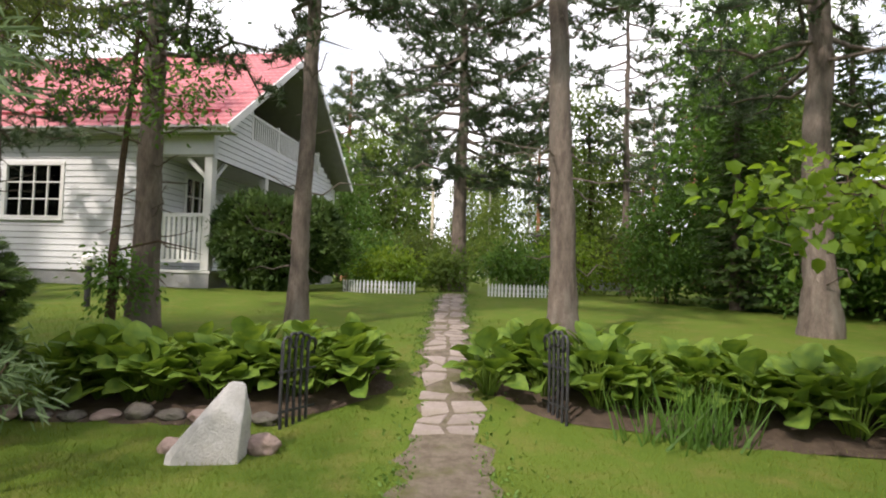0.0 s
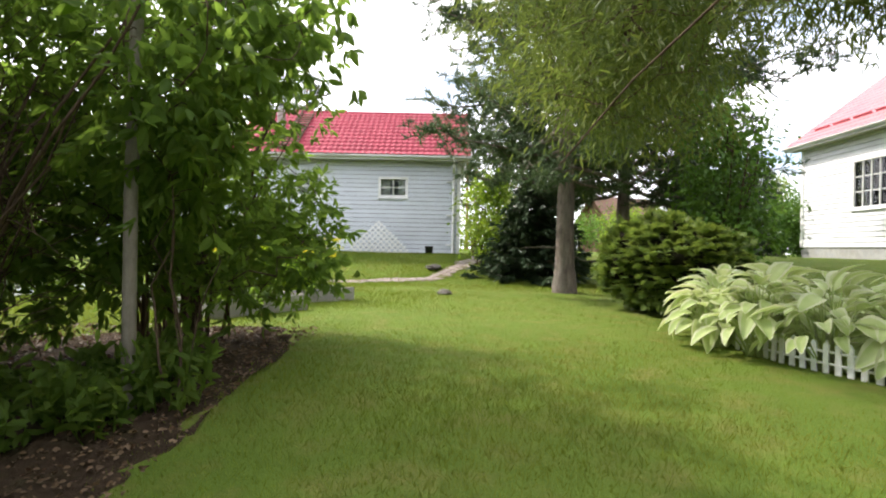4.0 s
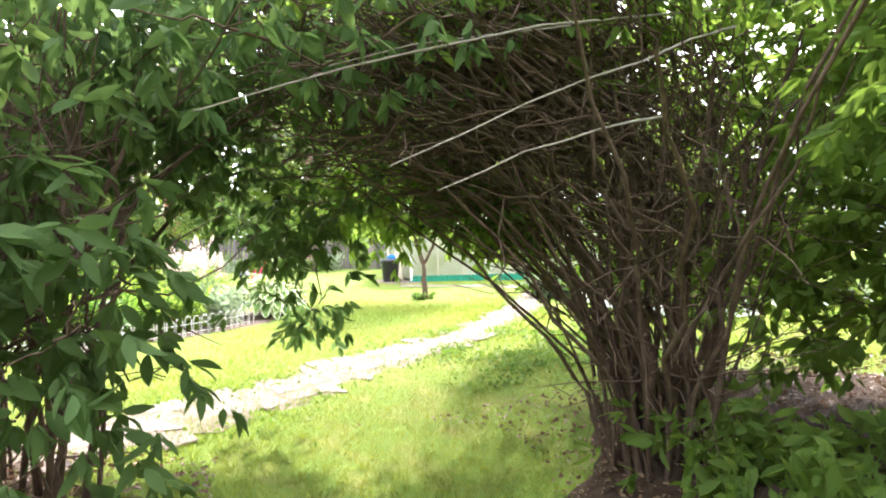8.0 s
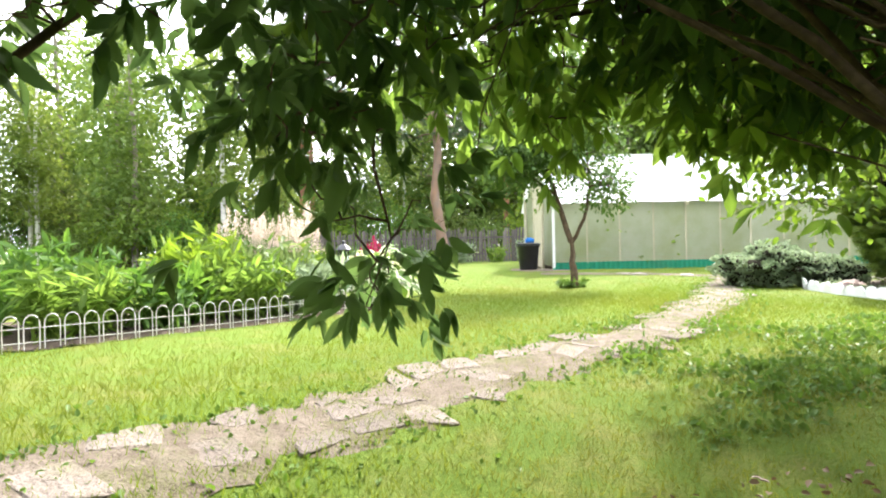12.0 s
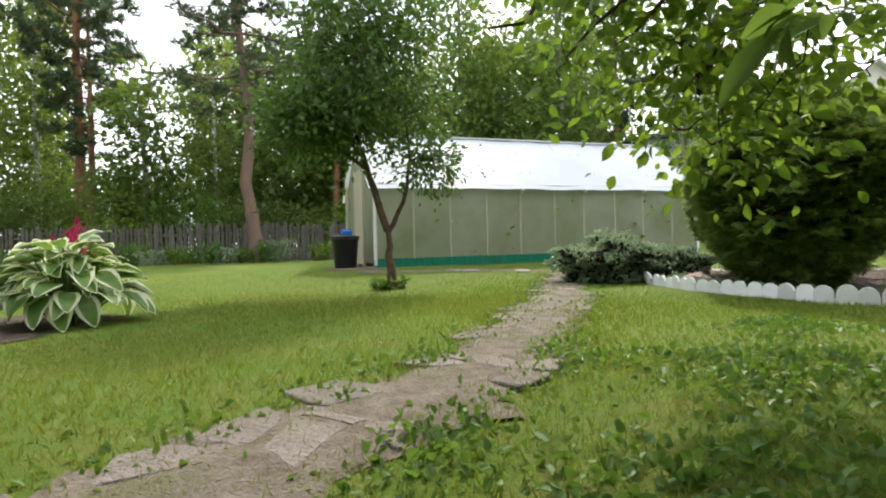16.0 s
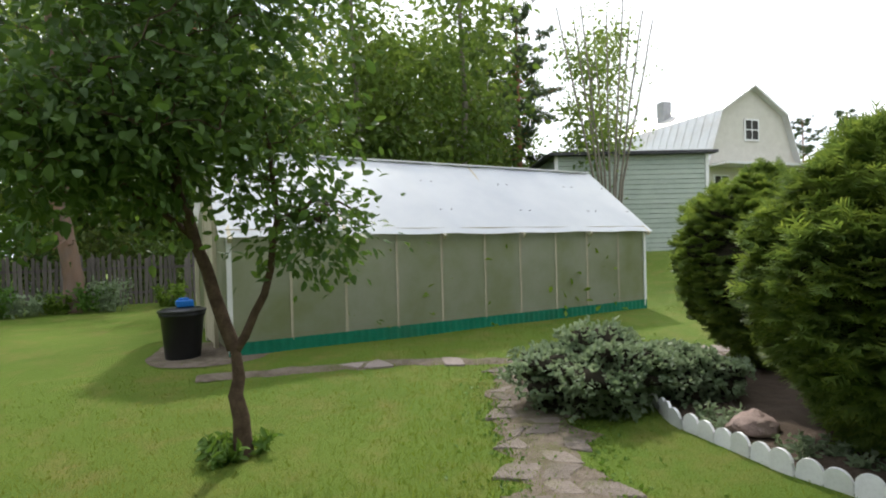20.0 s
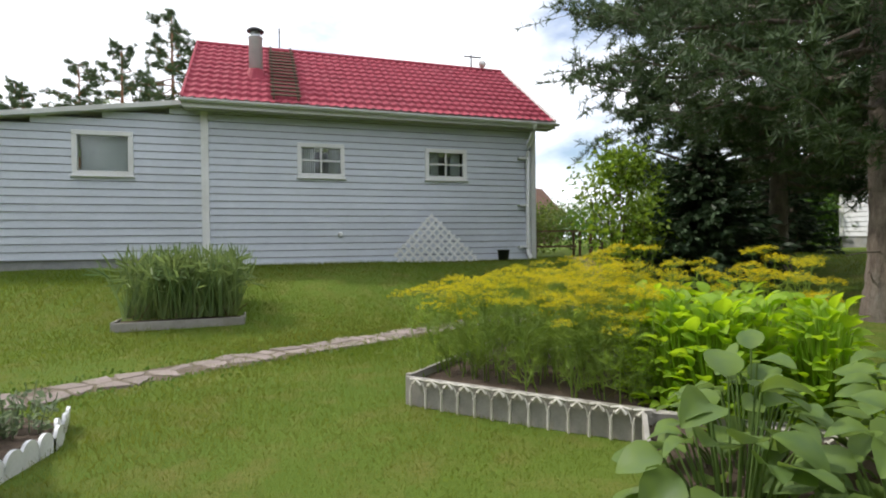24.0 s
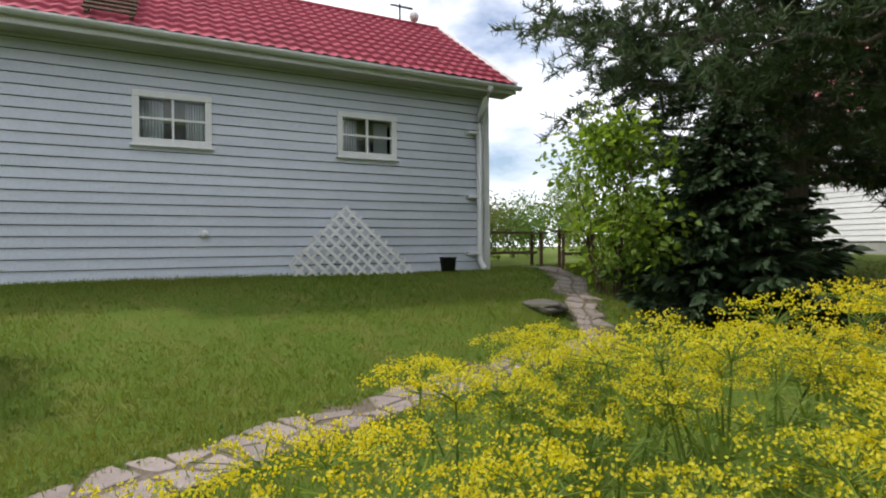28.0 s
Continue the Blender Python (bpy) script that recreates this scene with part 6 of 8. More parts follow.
for u, v in ((2.15, 0.35), (2.6, 0.4), (2.35, 0.85), (2.95, 0.75), (1.9, 0.65), (2.0, 1.15), (2.4, 0.15), (3.0, 0.25), (2.5, 1.3)):
    p = DC + DU * u + DV * v
    rosette("leafy_green", "bright green leafy vegetable in the raised bed", p, 0.42, 0.95, L_LETT, 150, 0.125, 0.85, group="leafy greens", stance=60, column=True)

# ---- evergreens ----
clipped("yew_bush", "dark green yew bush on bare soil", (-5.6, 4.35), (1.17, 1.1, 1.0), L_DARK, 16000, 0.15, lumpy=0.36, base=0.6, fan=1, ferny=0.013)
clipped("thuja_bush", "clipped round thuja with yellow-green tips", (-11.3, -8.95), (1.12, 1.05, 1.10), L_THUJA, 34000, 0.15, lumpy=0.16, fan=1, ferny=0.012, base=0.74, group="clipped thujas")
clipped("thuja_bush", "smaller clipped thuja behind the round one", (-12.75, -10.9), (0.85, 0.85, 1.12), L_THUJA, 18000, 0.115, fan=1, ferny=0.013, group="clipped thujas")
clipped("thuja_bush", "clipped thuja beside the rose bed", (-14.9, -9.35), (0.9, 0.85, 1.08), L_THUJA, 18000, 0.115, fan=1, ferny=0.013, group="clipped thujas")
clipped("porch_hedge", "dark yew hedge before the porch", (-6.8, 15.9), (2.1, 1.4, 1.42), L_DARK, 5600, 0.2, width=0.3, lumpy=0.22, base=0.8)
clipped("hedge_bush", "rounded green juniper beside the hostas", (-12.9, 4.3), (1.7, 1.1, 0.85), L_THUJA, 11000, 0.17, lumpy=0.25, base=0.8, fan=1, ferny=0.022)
clipped("low_shrub", "low grey-green shrub beside the path", (-10.35, -11.05), (0.72, 0.6, 0.31), L_GREY, 3200, 0.05, width=0.55, lumpy=0.6, base=0.9)
clipped("low_shrub", "low grey-green shrub beside a rock", (-11.25, -10.75), (0.5, 0.42, 0.22), L_GREY, 2000, 0.05, width=0.55, lumpy=0.6, base=0.9)
spruce("spruce", "dense dark young spruce beside the outbuilding", (-20.75, 3.3), 3.5, 2.05, 250)

# ---- pines ----
pine("pine", "tall pine with a bare grey-brown trunk", (-5.62, 8.1), 12.5, 0.215, 4.3, 2.9, n=60, dead=22, group="pines on the lawn")
pine("pine", "slender pine with a bare trunk", (-3.38, 8.75), 12.0, 0.165, 5.2, 2.3, n=50, dead=16, lean=(0.3, 0.2), group="pines on the lawn")
pine("pine", "tall pine beside the flagstone path", (0.87, 8.5), 12.5, 0.21, 5.2, 2.6, n=50, dead=18, lean=(-0.5, 0), group="pines on the lawn")
pine("pine", "full-crowned pine at the end of the path", (-1.6, 20.0), 14.5, 0.3, 3.9, 4.3, n=80, tufts=11, length=0.2, dead=8, group="pines on the lawn")
pine("pine", "slender far pine beyond the path", (4.7, 21.6), 13.5, 0.17, 4.0, 2.4, n=44, dead=10, group="pines on the lawn")
pine("pine", "slender far pine beyond the path", (8.3, 19.6), 13.0, 0.16, 3.6, 2.4, n=44, dead=10, group="pines on the lawn")
pine("pine", "tall pine among climbing leaves", (5.5, 10.3), 12.5, 0.28, 4.4, 2.8, n=60, dead=14, group="pines on the lawn")
pine("pine", "tall pine on the lawn by the outbuilding", (-17.0, 3.45), 11.5, 0.25, 2.8, 3.6, n=100, tufts=11, dead=8, length=0.18, group="pines on the lawn")
pine("pine", "dark full pine behind the young spruce", (-21.4, 6.4), 12.0, 0.24, 2.2, 4.7, n=128, tufts=13, dead=6, length=0.2, group="pines on the lawn")
pine("pine", "bent pine with a reddish trunk by the fence", (-5.7, -22.5), 11.0, 0.21, 4.6, 2.8, bark=BARK_BENT, lean=(0.6, 0.3), dead=6, n=50, kink=0.2)
pine("pine", "tall pine with a pale ochre trunk near the house", (-12.5, 12.0), 12.5, 0.27, 4.0, 3.0, n=60, dead=12, group="pines on the lawn")

# ---- shrubs and small trees ----
def shrub_stems(n, spread, height, reach, toward=(0, 0), r=0.018):
    out = []
    for k in range(n):
        a = rng.uniform(0, 6.28)
        f = np.array([math.cos(a), math.sin(a)]) * rng.uniform(0.05, spread)
        o = np.array([math.cos(a), math.sin(a)]) * rng.uniform(0.3, 1.0) * reach + np.array(toward) * rng.uniform(0.2, 1.0)
        h = height * rng.uniform(0.6, 1.0)
        pts, wx, wy = [(f[0], f[1], -0.05)], 0.0, 0.0
        for s in (0.14, 0.28, 0.42, 0.56, 0.7, 0.85, 1.0):
            wx, wy = wx * 0.7 + rng.normal() * 0.05, wy * 0.7 + rng.normal() * 0.05
            g = s ** 1.35
            pts.append((f[0] + o[0] * g + wx, f[1] + o[1] * g + wy, h * s ** 0.85 + rng.normal() * 0.02))
        out.append((pts, r * rng.uniform(0.5, 1.5)))
    return out


def twig_tangle(parent_at, centre, radii, n, lean, name="twig_tangle"):
    """Fine bare twigs that run along one way, in one mesh."""
    acc = Acc()
    C = np.asarray(centre, float) + in_ball(n, 0.35) * np.asarray(radii, float)
    for c in C:
        d = np.asarray(lean, float) + rng.normal(size=3) * 0.55
        e = c + unit(d) * rng.uniform(0.35, 0.95)
        if lane_distance(np.stack([c, e]) + parent_at).min() < 0.4:
            continue
        tube(acc, bend(c, e, 5, rng.normal() * 0.05, 0.03), np.linspace(rng.uniform(0.003, 0.009), 0.002, 5), 4)
    return acc


stems = shrub_stems(34, 0.36, 2.9, 1.6, (0.0, 0.0), 0.016) + shrub_stems(34, 0.4, 2.5, 0.7, (2.2, -0.75), 0.014) + shrub_stems(10, 0.25, 2.9, 0.5, (0, 0), 0.032)
# blobs from 2.9 m up are added canopy that shades stems and lawn
old = broadleaf("old_shrub", "old many-stemmed shrub with arching dark stems", "shrub", (-6.75, -3.25), stems,
                [((-0.4, 0.0, 3.9), (2.1, 1.8, 0.6), 120), ((0.9, 0.6, 3.6), (1.4, 1.2, 0.5), 50), ((0.6, -0.5, 3.1), (2.2, 1.9, 0.5)), ((1.2, -1.3, 2.9), (2.2, 1.6, 0.5), 90), ((1.0, -0.4, 2.9), (1.5, 1.2, 0.5), 120), ((-0.6, 0.2, 3.2), (1.4, 1.4, 0.4)), ((-1.6, -0.8, 2.6), (1.1, 1.2, 0.9)), ((-1.4, -1.2, 1.4), (0.8, 0.8, 0.7)), ((-1.0, 0.3, 2.2), (0.8, 0.9, 1.1)), ((0.3, -1.7, 1.9), (1.6, 0.4, 0.8), 60), ((-0.1, 0.5, 0.2), (0.5, 0.25, 0.14), 22)], TWIG, L_SHRUB, 0.12, 24, 96, 0.36, 0.2, free=0.45, limb=0.1, twiggy=False, oval=True, fans=6)
sh = Acc()
for e0, e1 in (((-4.1, -2.4, 1.2), (-5.8, -2.5, 1.75)), ((-4.8, -2.4, 1.03), (-6.7, -2.6, 1.86)), ((-5.0, -2.4, 0.94), (-6.25, -2.6, 1.36)), ((-4.6, -2.7, 1.5), (-6.9, -2.9, 2.1))):
    o0 = np.array([-6.75, -3.25, gz(-6.75, -3.25)])
    tube(sh, bend(np.array(e1) - o0, np.array(e0) - o0, 7, 0.04, 0.008), np.linspace(0.007, 0.003, 7), 5)
tagged(hang("pale_shoot", sh.mesh("pale_shoot", BARK_GREY, True), old, "long pale bare shoots"), kind="stuff")
at0 = np.array([-6.75, -3.25, gz(-6.75, -3.25)])
tagged(hang("twig_tangle", twig_tangle(at0, (0.8, -0.3, 2.35), (1.7, 0.9, 0.85), 2400, (0.8, -0.25, 0.45)).mesh("twig_tangle", TWIG), old), kind="stuff")
# the 3.7 m blob is canopy added to darken this shrub from above
broadleaf("old_shrub", "old leafy shrub with dark stems", "shrub", (-9.0, -2.4), shrub_stems(34, 0.5, 3.4, 1.0, (0.1, 0.1)),
          [((0, 0, 2.3), (1.6, 1.4, 1.0), 130), ((-0.2, -0.3, 3.7), (2.0, 1.8, 0.8), 150), ((0.3, 0.7, 1.2), (1.3, 0.8, 0.8)), ((-0.6, 0.6, 1.1), (1.0, 0.9, 0.8)), ((1.0, 0.2, 1.2), (0.8, 0.6, 0.8)), ((1.1, -0.7, 0.9), (0.9, 0.7, 0.6), 60), ((0.9, -1.0, 1.8), (0.9, 0.8, 0.7), 40)], TWIG, L_SHRUB, 0.125, 24, 100, 0.36, 0.2, free=0.45, twiggy=False, oval=True, fans=6)
tagged(hang("twig_tangle", twig_tangle(at0, (0.0, 0.0, 1.5), (0.95, 0.8, 1.2), 900, (0.2, 0.0, 0.6)).mesh("twig_tangle", TWIG), old), kind="stuff")
broadleaf("climbing_shrub", "light green leaves hanging about the tall stake", "shrub", (-7.0, -1.5), shrub_stems(4, 0.06, 2.6, 0.15, (0, 0.0), 0.008),
          [((0.0, 0.1, 2.6), (0.9, 0.7, 0.6)), ((-0.1, 0.0, 1.9), (0.55, 0.4, 0.5)), ((-0.6, 0.3, 3.0), (0.9, 0.7, 0.5))], TWIG, L_SHRUB, 0.13, 24, 56, 0.36, 0.18, free=0.45, hangs=0.6, twiggy=False, oval=True, fans=6)
# the 3.4 m blob is an added cover to shade the hanging twigs
third = broadleaf("old_shrub", "old shrub with hanging leafy twigs", "shrub", (-3.0, -3.3), shrub_stems(44, 0.6, 2.8, 0.4, (0.1, 0.1), 0.016) + [([(-0.2, -0.4, -0.05), (-0.4, -0.7, 1.0), (-0.9, -1.1, 1.7), (-1.7, -1.4, 2.0)], 0.02), ([(-0.1, -0.3, -0.05), (-0.2, -0.3, 1.0), (-0.9, -0.4, 1.8), (-1.6, -0.6, 2.3)], 0.018)],
          [((-0.3, 0.1, 2.5), (1.4, 1.4, 0.8), 120), ((-0.5, -0.2, 3.4), (1.9, 1.7, 0.6), 190), ((-0.1, 1.0, 1.3), (0.5, 0.4, 0.6)), ((0.6, -0.2, 1.2), (0.7, 0.9, 0.9)), ((-1.7, -0.9, 1.85), (1.5, 0.55, 0.5), 44), ((-1.6, -0.95, 1.3), (0.6, 0.3, 0.38), 20), ((-1.2, 0.0, 2.3), (1.4, 1.2, 0.4), 90), ((-2.9, -0.95, 1.75), (1.0, 0.45, 0.45), 40), ((-3.1, -1.0, 1.45), (0.7, 0.25, 0.25), 22), ((-1.63, -1.36, 0.68), (0.16, 0.12, 0.18), 8), ((-1.55, -1.3, 1.1), (0.35, 0.22, 0.35), 13), ((-1.2, -1.3, 1.4), (0.5, 0.3, 0.3), 16), ((-0.6, 1.0, 0.9), (0.4, 0.25, 0.6), 34), ((-0.3, 1.0, 1.7), (0.6, 0.3, 0.5), 30), ((-0.3, -0.8, 1.9), (0.9, 0.5, 0.6), 130), ((-0.9, -0.9, 2.2), (1.2, 0.5, 0.4), 110), ((-1.1, 0.55, 0.75), (0.25, 0.2, 0.12), 7)], TWIG, L_SHADE, 0.115, 18, 74, 0.36, 0.16, free=0.55, hangs=0.7, twiggy=False, oval=True, fans=6)
# blobs at 2.4 and 3.0 m are added overhead to shade the path's leaves
broadleaf("old_shrub", "shrub whose leafy twigs overhang the path", "shrub", (-7.3, -4.75), shrub_stems(9, 0.2, 2.2, 0.4, (0.9, 0.0), 0.018) + [([(0.1, 0, 0), (0.3, 0.0, 1.0), (0.9, -0.05, 1.7), (1.7, -0.05, 1.75), (2.5, 0.0, 1.6)], 0.02)],
          [((1.0, 0.2, 3.0), (1.9, 1.4, 0.45), 150), ((1.3, -0.2, 2.4), (1.7, 0.9, 0.35), 90), ((1.55, -0.1, 1.5), (0.7, 0.35, 0.28), 44), ((2.3, 0.0, 1.6), (0.7, 0.35, 0.26), 36), ((1.0, -0.05, 1.45), (0.5, 0.35, 0.3), 44), ((1.5, 0.1, 1.95), (1.3, 0.6, 0.25), 60), ((1.75, -0.15, 1.22), (0.35, 0.2, 0.14), 12)], TWIG, L_SHRUB, 0.115, 20, 40, 0.36, 0.15, free=0.43, hangs=0.8, twiggy=False, oval=True, fans=5)
at0 = np.array([-3.0, -3.3, gz(-3.0, -3.3)])
tagged(hang("twig_tangle", twig_tangle(at0, (-0.1, 0.3, 1.1), (0.55, 0.6, 1.0), 420, (-0.2, 0.1, 0.8)).mesh("twig_tangle", TWIG), third), kind="stuff")
st = thing("garden_stake", "tall pale wooden stake in the shrubs", "stake", (-6.87, -1.79, gz(-6.87, -1.79)))
ac = Acc()
tube(ac, [(0, 0, -0.1), (0.01, 0, 1.5), (0.0, 0.02, 3.0)], (0.045, 0.043, 0.04), 10)
hang("pole", ac.mesh("pole", BARK_GREY, True), st)
broadleaf("apple_tree", "young forked apple tree on the lawn", "tree", (-7.4, -11.6), [([(0, 0, -0.05), (0.02, 0.02, 0.45), (0.05, 0.0, 0.85)], 0.075), ([(0.05, 0.0, 0.78), (0.22, -0.06, 1.35), (0.38, -0.12, 1.9), (0.4, -0.2, 2.9), (0.3, -0.2, 3.7)], 0.052), ([(0.05, 0.0, 0.75), (-0.16, 0.06, 1.15), (-0.26, 0.1, 1.7), (-0.2, 0.1, 2.5)], 0.035), ([(0.3, -0.1, 1.6), (0.75, -0.3, 2.0), (1.2, -0.4, 2.2)], 0.025)],
          [((0.25, -0.1, 2.55), (1.05, 1.05, 0.75)), ((0.2, -0.1, 3.5), (1.05, 1.0, 0.8)), ((0.9, -0.2, 2.25), (0.7, 0.8, 0.5)), ((-0.55, 0.1, 1.7), (0.55, 0.4, 0.32), 20)], TWIG, L_APPLE, 0.085, 40, 115, 0.52, 0.2, free=0.4, oval=True)
broadleaf("apple_tree", "old apple tree with low spreading branches", "tree", (-8.65, -6.2), [([(0, 0, -0.05), (0.05, 0, 0.8), (0.0, 0.05, 1.4)], 0.10), ([(0, 0, 1.2), (0.9, -0.15, 1.55), (1.7, -0.3, 1.45), (2.3, -0.5, 1.28)], 0.022), ([(0, 0, 1.2), (0.7, 0.6, 1.8), (1.3, 1.0, 2.1)], 0.045), ([(0, 0, 1.3), (-0.8, -0.3, 2.0), (-1.2, -0.2, 2.5)], 0.045)],
          [((1.6, -0.35, 1.55), (0.85, 0.4, 0.3)), ((0.9, -0.4, 1.3), (0.8, 0.4, 0.4)), ((0.7, -0.2, 1.75), (0.9, 0.6, 0.4)), ((1.1, 0.5, 2.2), (1.2, 0.9, 0.6)), ((-0.6, 0.2, 2.4), (1.1, 1.0, 0.6))], TWIG, L_OLDAPPLE, 0.07, 18, 62, 0.56, 0.16, free=0.48, oval=True)
broadleaf("willow_leaved_tree", "thin dark-stemmed tree with narrow silvery leaves", "tree", (-3.8, 3.12), [([(0, 0, -0.05), (-0.17, -0.03, 0.6), (-0.36, -0.07, 1.4), (-0.5, -0.08, 2.1), (-0.66, -0.1, 3.0)], 0.088), ([(-0.05, 0.02, 0.12), (0.18, 0.14, 0.4), (0.42, 0.3, 0.85)], 0.045), ([(-0.45, 0.05, 2.2), (-1.0, -0.4, 2.65), (-1.8, -0.8, 2.8), (-2.6, -1.15, 2.65), (-3.3, -1.5, 2.3), (-4.0, -1.85, 1.8)], 0.016), ([(-0.4, 0.05, 1.9), (-0.2, 0.3, 2.4), (0.1, 0.5, 3.2)], 0.03)],
          [((-0.5, 0.0, 2.6), (0.75, 0.6, 0.4)), ((0.1, -0.35, 2.1), (0.35, 0.35, 0.2)), ((-0.75, -0.4, 1.8), (0.35, 0.3, 0.25)), ((1.1, -1.2, 2.4), (0.6, 0.5, 0.3)), ((0.6, -0.6, 2.7), (0.8, 0.7, 0.3)), ((0.4, 0.3, 0.8), (0.3, 0.25, 0.2)), ((-0.9, 0.7, 1.35), (0.5, 0.4, 0.35))], TWIG, L_SILVER, 0.135, 26, 14, 0.13, 0.09, free=0.5, twiggy=False)
broadleaf("young_tree", "thin dark young tree before the house", "tree", (-5.69, 7.45), [([(0, 0, -0.05), (0.03, 0, 1.2), (0.0, 0.1, 2.6), (0.15, 0.1, 4.6)], 0.075), ([(0, 0.05, 1.3), (0.7, 0.0, 1.45), (1.3, -0.05, 1.35)], 0.02)],
          [((0.3, 0.2, 4.4), (1.2, 1.1, 0.9)), ((0.5, -0.6, 3.4), (1.3, 0.7, 0.5)), ((0.1, 0.0, 0.9), (0.3, 0.3, 0.4))], TWIG, L_BROAD, 0.09, 18, 40, 0.5, 0.2)
broadleaf("feathery_tree", "feathery yellow-green branches arching over the lawn", "tree", (-7.0, 6.6), [([(0, 0, -0.05), (0.05, 0, 1.6), (0.1, -0.2, 3.4), (0.1, -0.3, 5.4)], 0.09), ([(0.1, -0.2, 3.0), (-0.2, -1.6, 3.9), (-0.6, -3.2, 3.8), (-1.2, -4.6, 3.0)], 0.03), ([(0.1, -0.2, 3.2), (-1.2, -1.6, 4.2), (-2.8, -2.8, 3.9), (-4.2, -3.6, 3.0)], 0.03)],
          [((-0.6, -2.4, 3.4), (1.4, 1.1, 0.6)), ((-0.2, -3.2, 3.7), (2.2, 1.5, 0.8)), ((-2.0, -4.4, 2.9), (1.5, 1.0, 0.9)), ((-3.6, -3.6, 3.3), (1.6, 1.3, 1.2)), ((0.3, -1.0, 4.8), (2.0, 1.6, 1.0)), ((-2.0, -2.0, 4.6), (2.2, 1.6, 1.0)), ((-4.6, -4.6, 4.3), (2.0, 1.5, 1.0)), ((-2.6, -5.0, 4.4), (2.0, 1.4, 0.9)), ((0.6, -2.2, 4.2), (1.6, 1.2, 0.7)), ((-0.4, -4.2, 3.55), (1.2, 0.9, 0.5), 50), ((0.2, -2.3, 3.8), (1.3, 1.0, 0.45), 50), ((1.4, -1.6, 4.0), (1.3, 1.0, 0.6), 50)], TWIG, L_WILLOW, 0.12, 46, 115, 0.17, 0.27, free=0.6, hangs=0.35)
broadleaf("lilac_bush", "tall light green lilac beside the outbuilding", "bush", (-21.7, 1.75), shrub_stems(10, 0.3, 2.6, 0.7),
          [((0, 0, 1.9), (0.95, 0.9, 0.9)), ((0.3, 0.1, 0.9), (0.9, 0.8, 0.6)), ((-0.3, 0.3, 2.7), (0.5, 0.5, 0.45))], TWIG, L_LIGHT, 0.13, 15, 62, 0.6, 0.24)
broadleaf("lilac_bush", "light green leafy tree on the lawn edge", "bush", (-14.6, 6.2), shrub_stems(6, 0.25, 3.6, 0.6),
          [((0, 0, 3.0), (0.9, 0.9, 1.5)), ((0, 0, 1.5), (0.9, 0.9, 0.9))], TWIG, L_BROAD, 0.12, 26, 90, 0.6, 0.2)


# ---- wood round the garden ----
def far_trees():
    kinds = []
    for v in range(3):
        h = 10 + 2 * v
        kinds.append(broadleaf("deciduous_tree", "tall green deciduous tree in the wood", "tree", (60 + 9 * v, 60, 0), [([(0, 0, -0.1), (0.1, 0, h * 0.4), (0, 0.1, h * 0.8)], 0.16)],
                     [((0, 0, h * 0.72), (1.9, 1.9, h * 0.26)), ((0.3, 0.2, h * 0.42), (2.1, 2.0, h * 0.18)), ((-0.3, 0, h * 0.2), (1.7, 1.6, h * 0.14))], BARK_GREY, L_FAR, 0.27, 26, 52, 0.62, 0.42, group="trees of the wood"))
    for v in range(2):
        h = 11 + 2 * v
        kinds.append(broadleaf("birch_tree", "slender light green birch in the wood", "tree", (60 + 9 * v, 75, 0), [([(0, 0, -0.1), (0.1, 0, h * 0.5), (0, 0.1, h * 0.95)], 0.12)],
                     [((0, 0, h * 0.7), (1.3, 1.3, h * 0.3)), ((0.2, 0, h * 0.4), (1.2, 1.2, h * 0.2))], BIRCH, L_FAR2, 0.2, 26, 56, 0.65, 0.36, group="trees of the wood"))
    for v in range(2):
        kinds.append(pine("pine", "tall pine in the wood", (60 + 9 * v, 90), 13 + v, 0.2, 5.0, 2.4, n=40, tufts=8, needles=10, length=0.26, bark=BARK_RED, group="trees of the wood"))
    spots = []
    r2 = np.random.default_rng(3)
    for x in np.arange(-26, 24, 2.3):                       # south, behind the fence
        for row, y in enumerate((-27.5, -31.0, -36.0, -40.0)):
            if row in (0, 3) or x < -3 or r2.random() < 0.55:
                spots.append((x + r2.normal() * 0.7, y + r2.normal() * 0.9, row, 0))
    for y in np.arange(-24, 44, 3.4):                       # east
        spots.append((15 + r2.normal() * 1.5, y, 1, 0))
        spots.append((20 + r2.normal() * 2, y + 1.5, 2, 0))
    for x in np.arange(-40, 18, 3.0):                       # north
        spots.append((x + r2.normal(), 38 + r2.normal() * 2.5, 1, 0))
        spots.append((x + r2.normal(), 48 + r2.normal() * 3, 2, 0))
    for y in np.arange(6, 40, 4.0):                         # north-west
        spots.append((-52 + r2.normal() * 3, y, 3, 0))
    for y in np.arange(-72, 40, 5.0):                       # west, far
        spots.append((-64 + r2.normal() * 4, y, 2, 1))
        spots.append((-72 + r2.normal() * 4, y + 2, 2, 1))
    spots = [p for p in spots if not (p[0] < -40 and 0.42 < (p[1] + 5) / (-p[0] - 14) < 0.8)]
    used = set()
    for k, (x, y, row, far) in enumerate(spots):
        i = int(r2.choice(7, p=(0.2, 0.18, 0.14, 0.14, 0.12, 0.12, 0.1) if not far else (0.1, 0.1, 0.1, 0.1, 0.1, 0.25, 0.25)))
        m = pose(x, y, gz(x, y), 0, 0, r2.uniform(0, 360))
        s = r2.uniform(0.75, 1.15) * (1.05 if far else (0.6 if row == 3 else 1.0))
        ob = kinds[i]
        if i in used:
            ob = copy_thing(ob, m)
        used.add(i)
        ob.matrix_basis = m @ Matrix.Diagonal((s, s, s * r2.uniform(0.9, 1.12), 1))


far_trees()


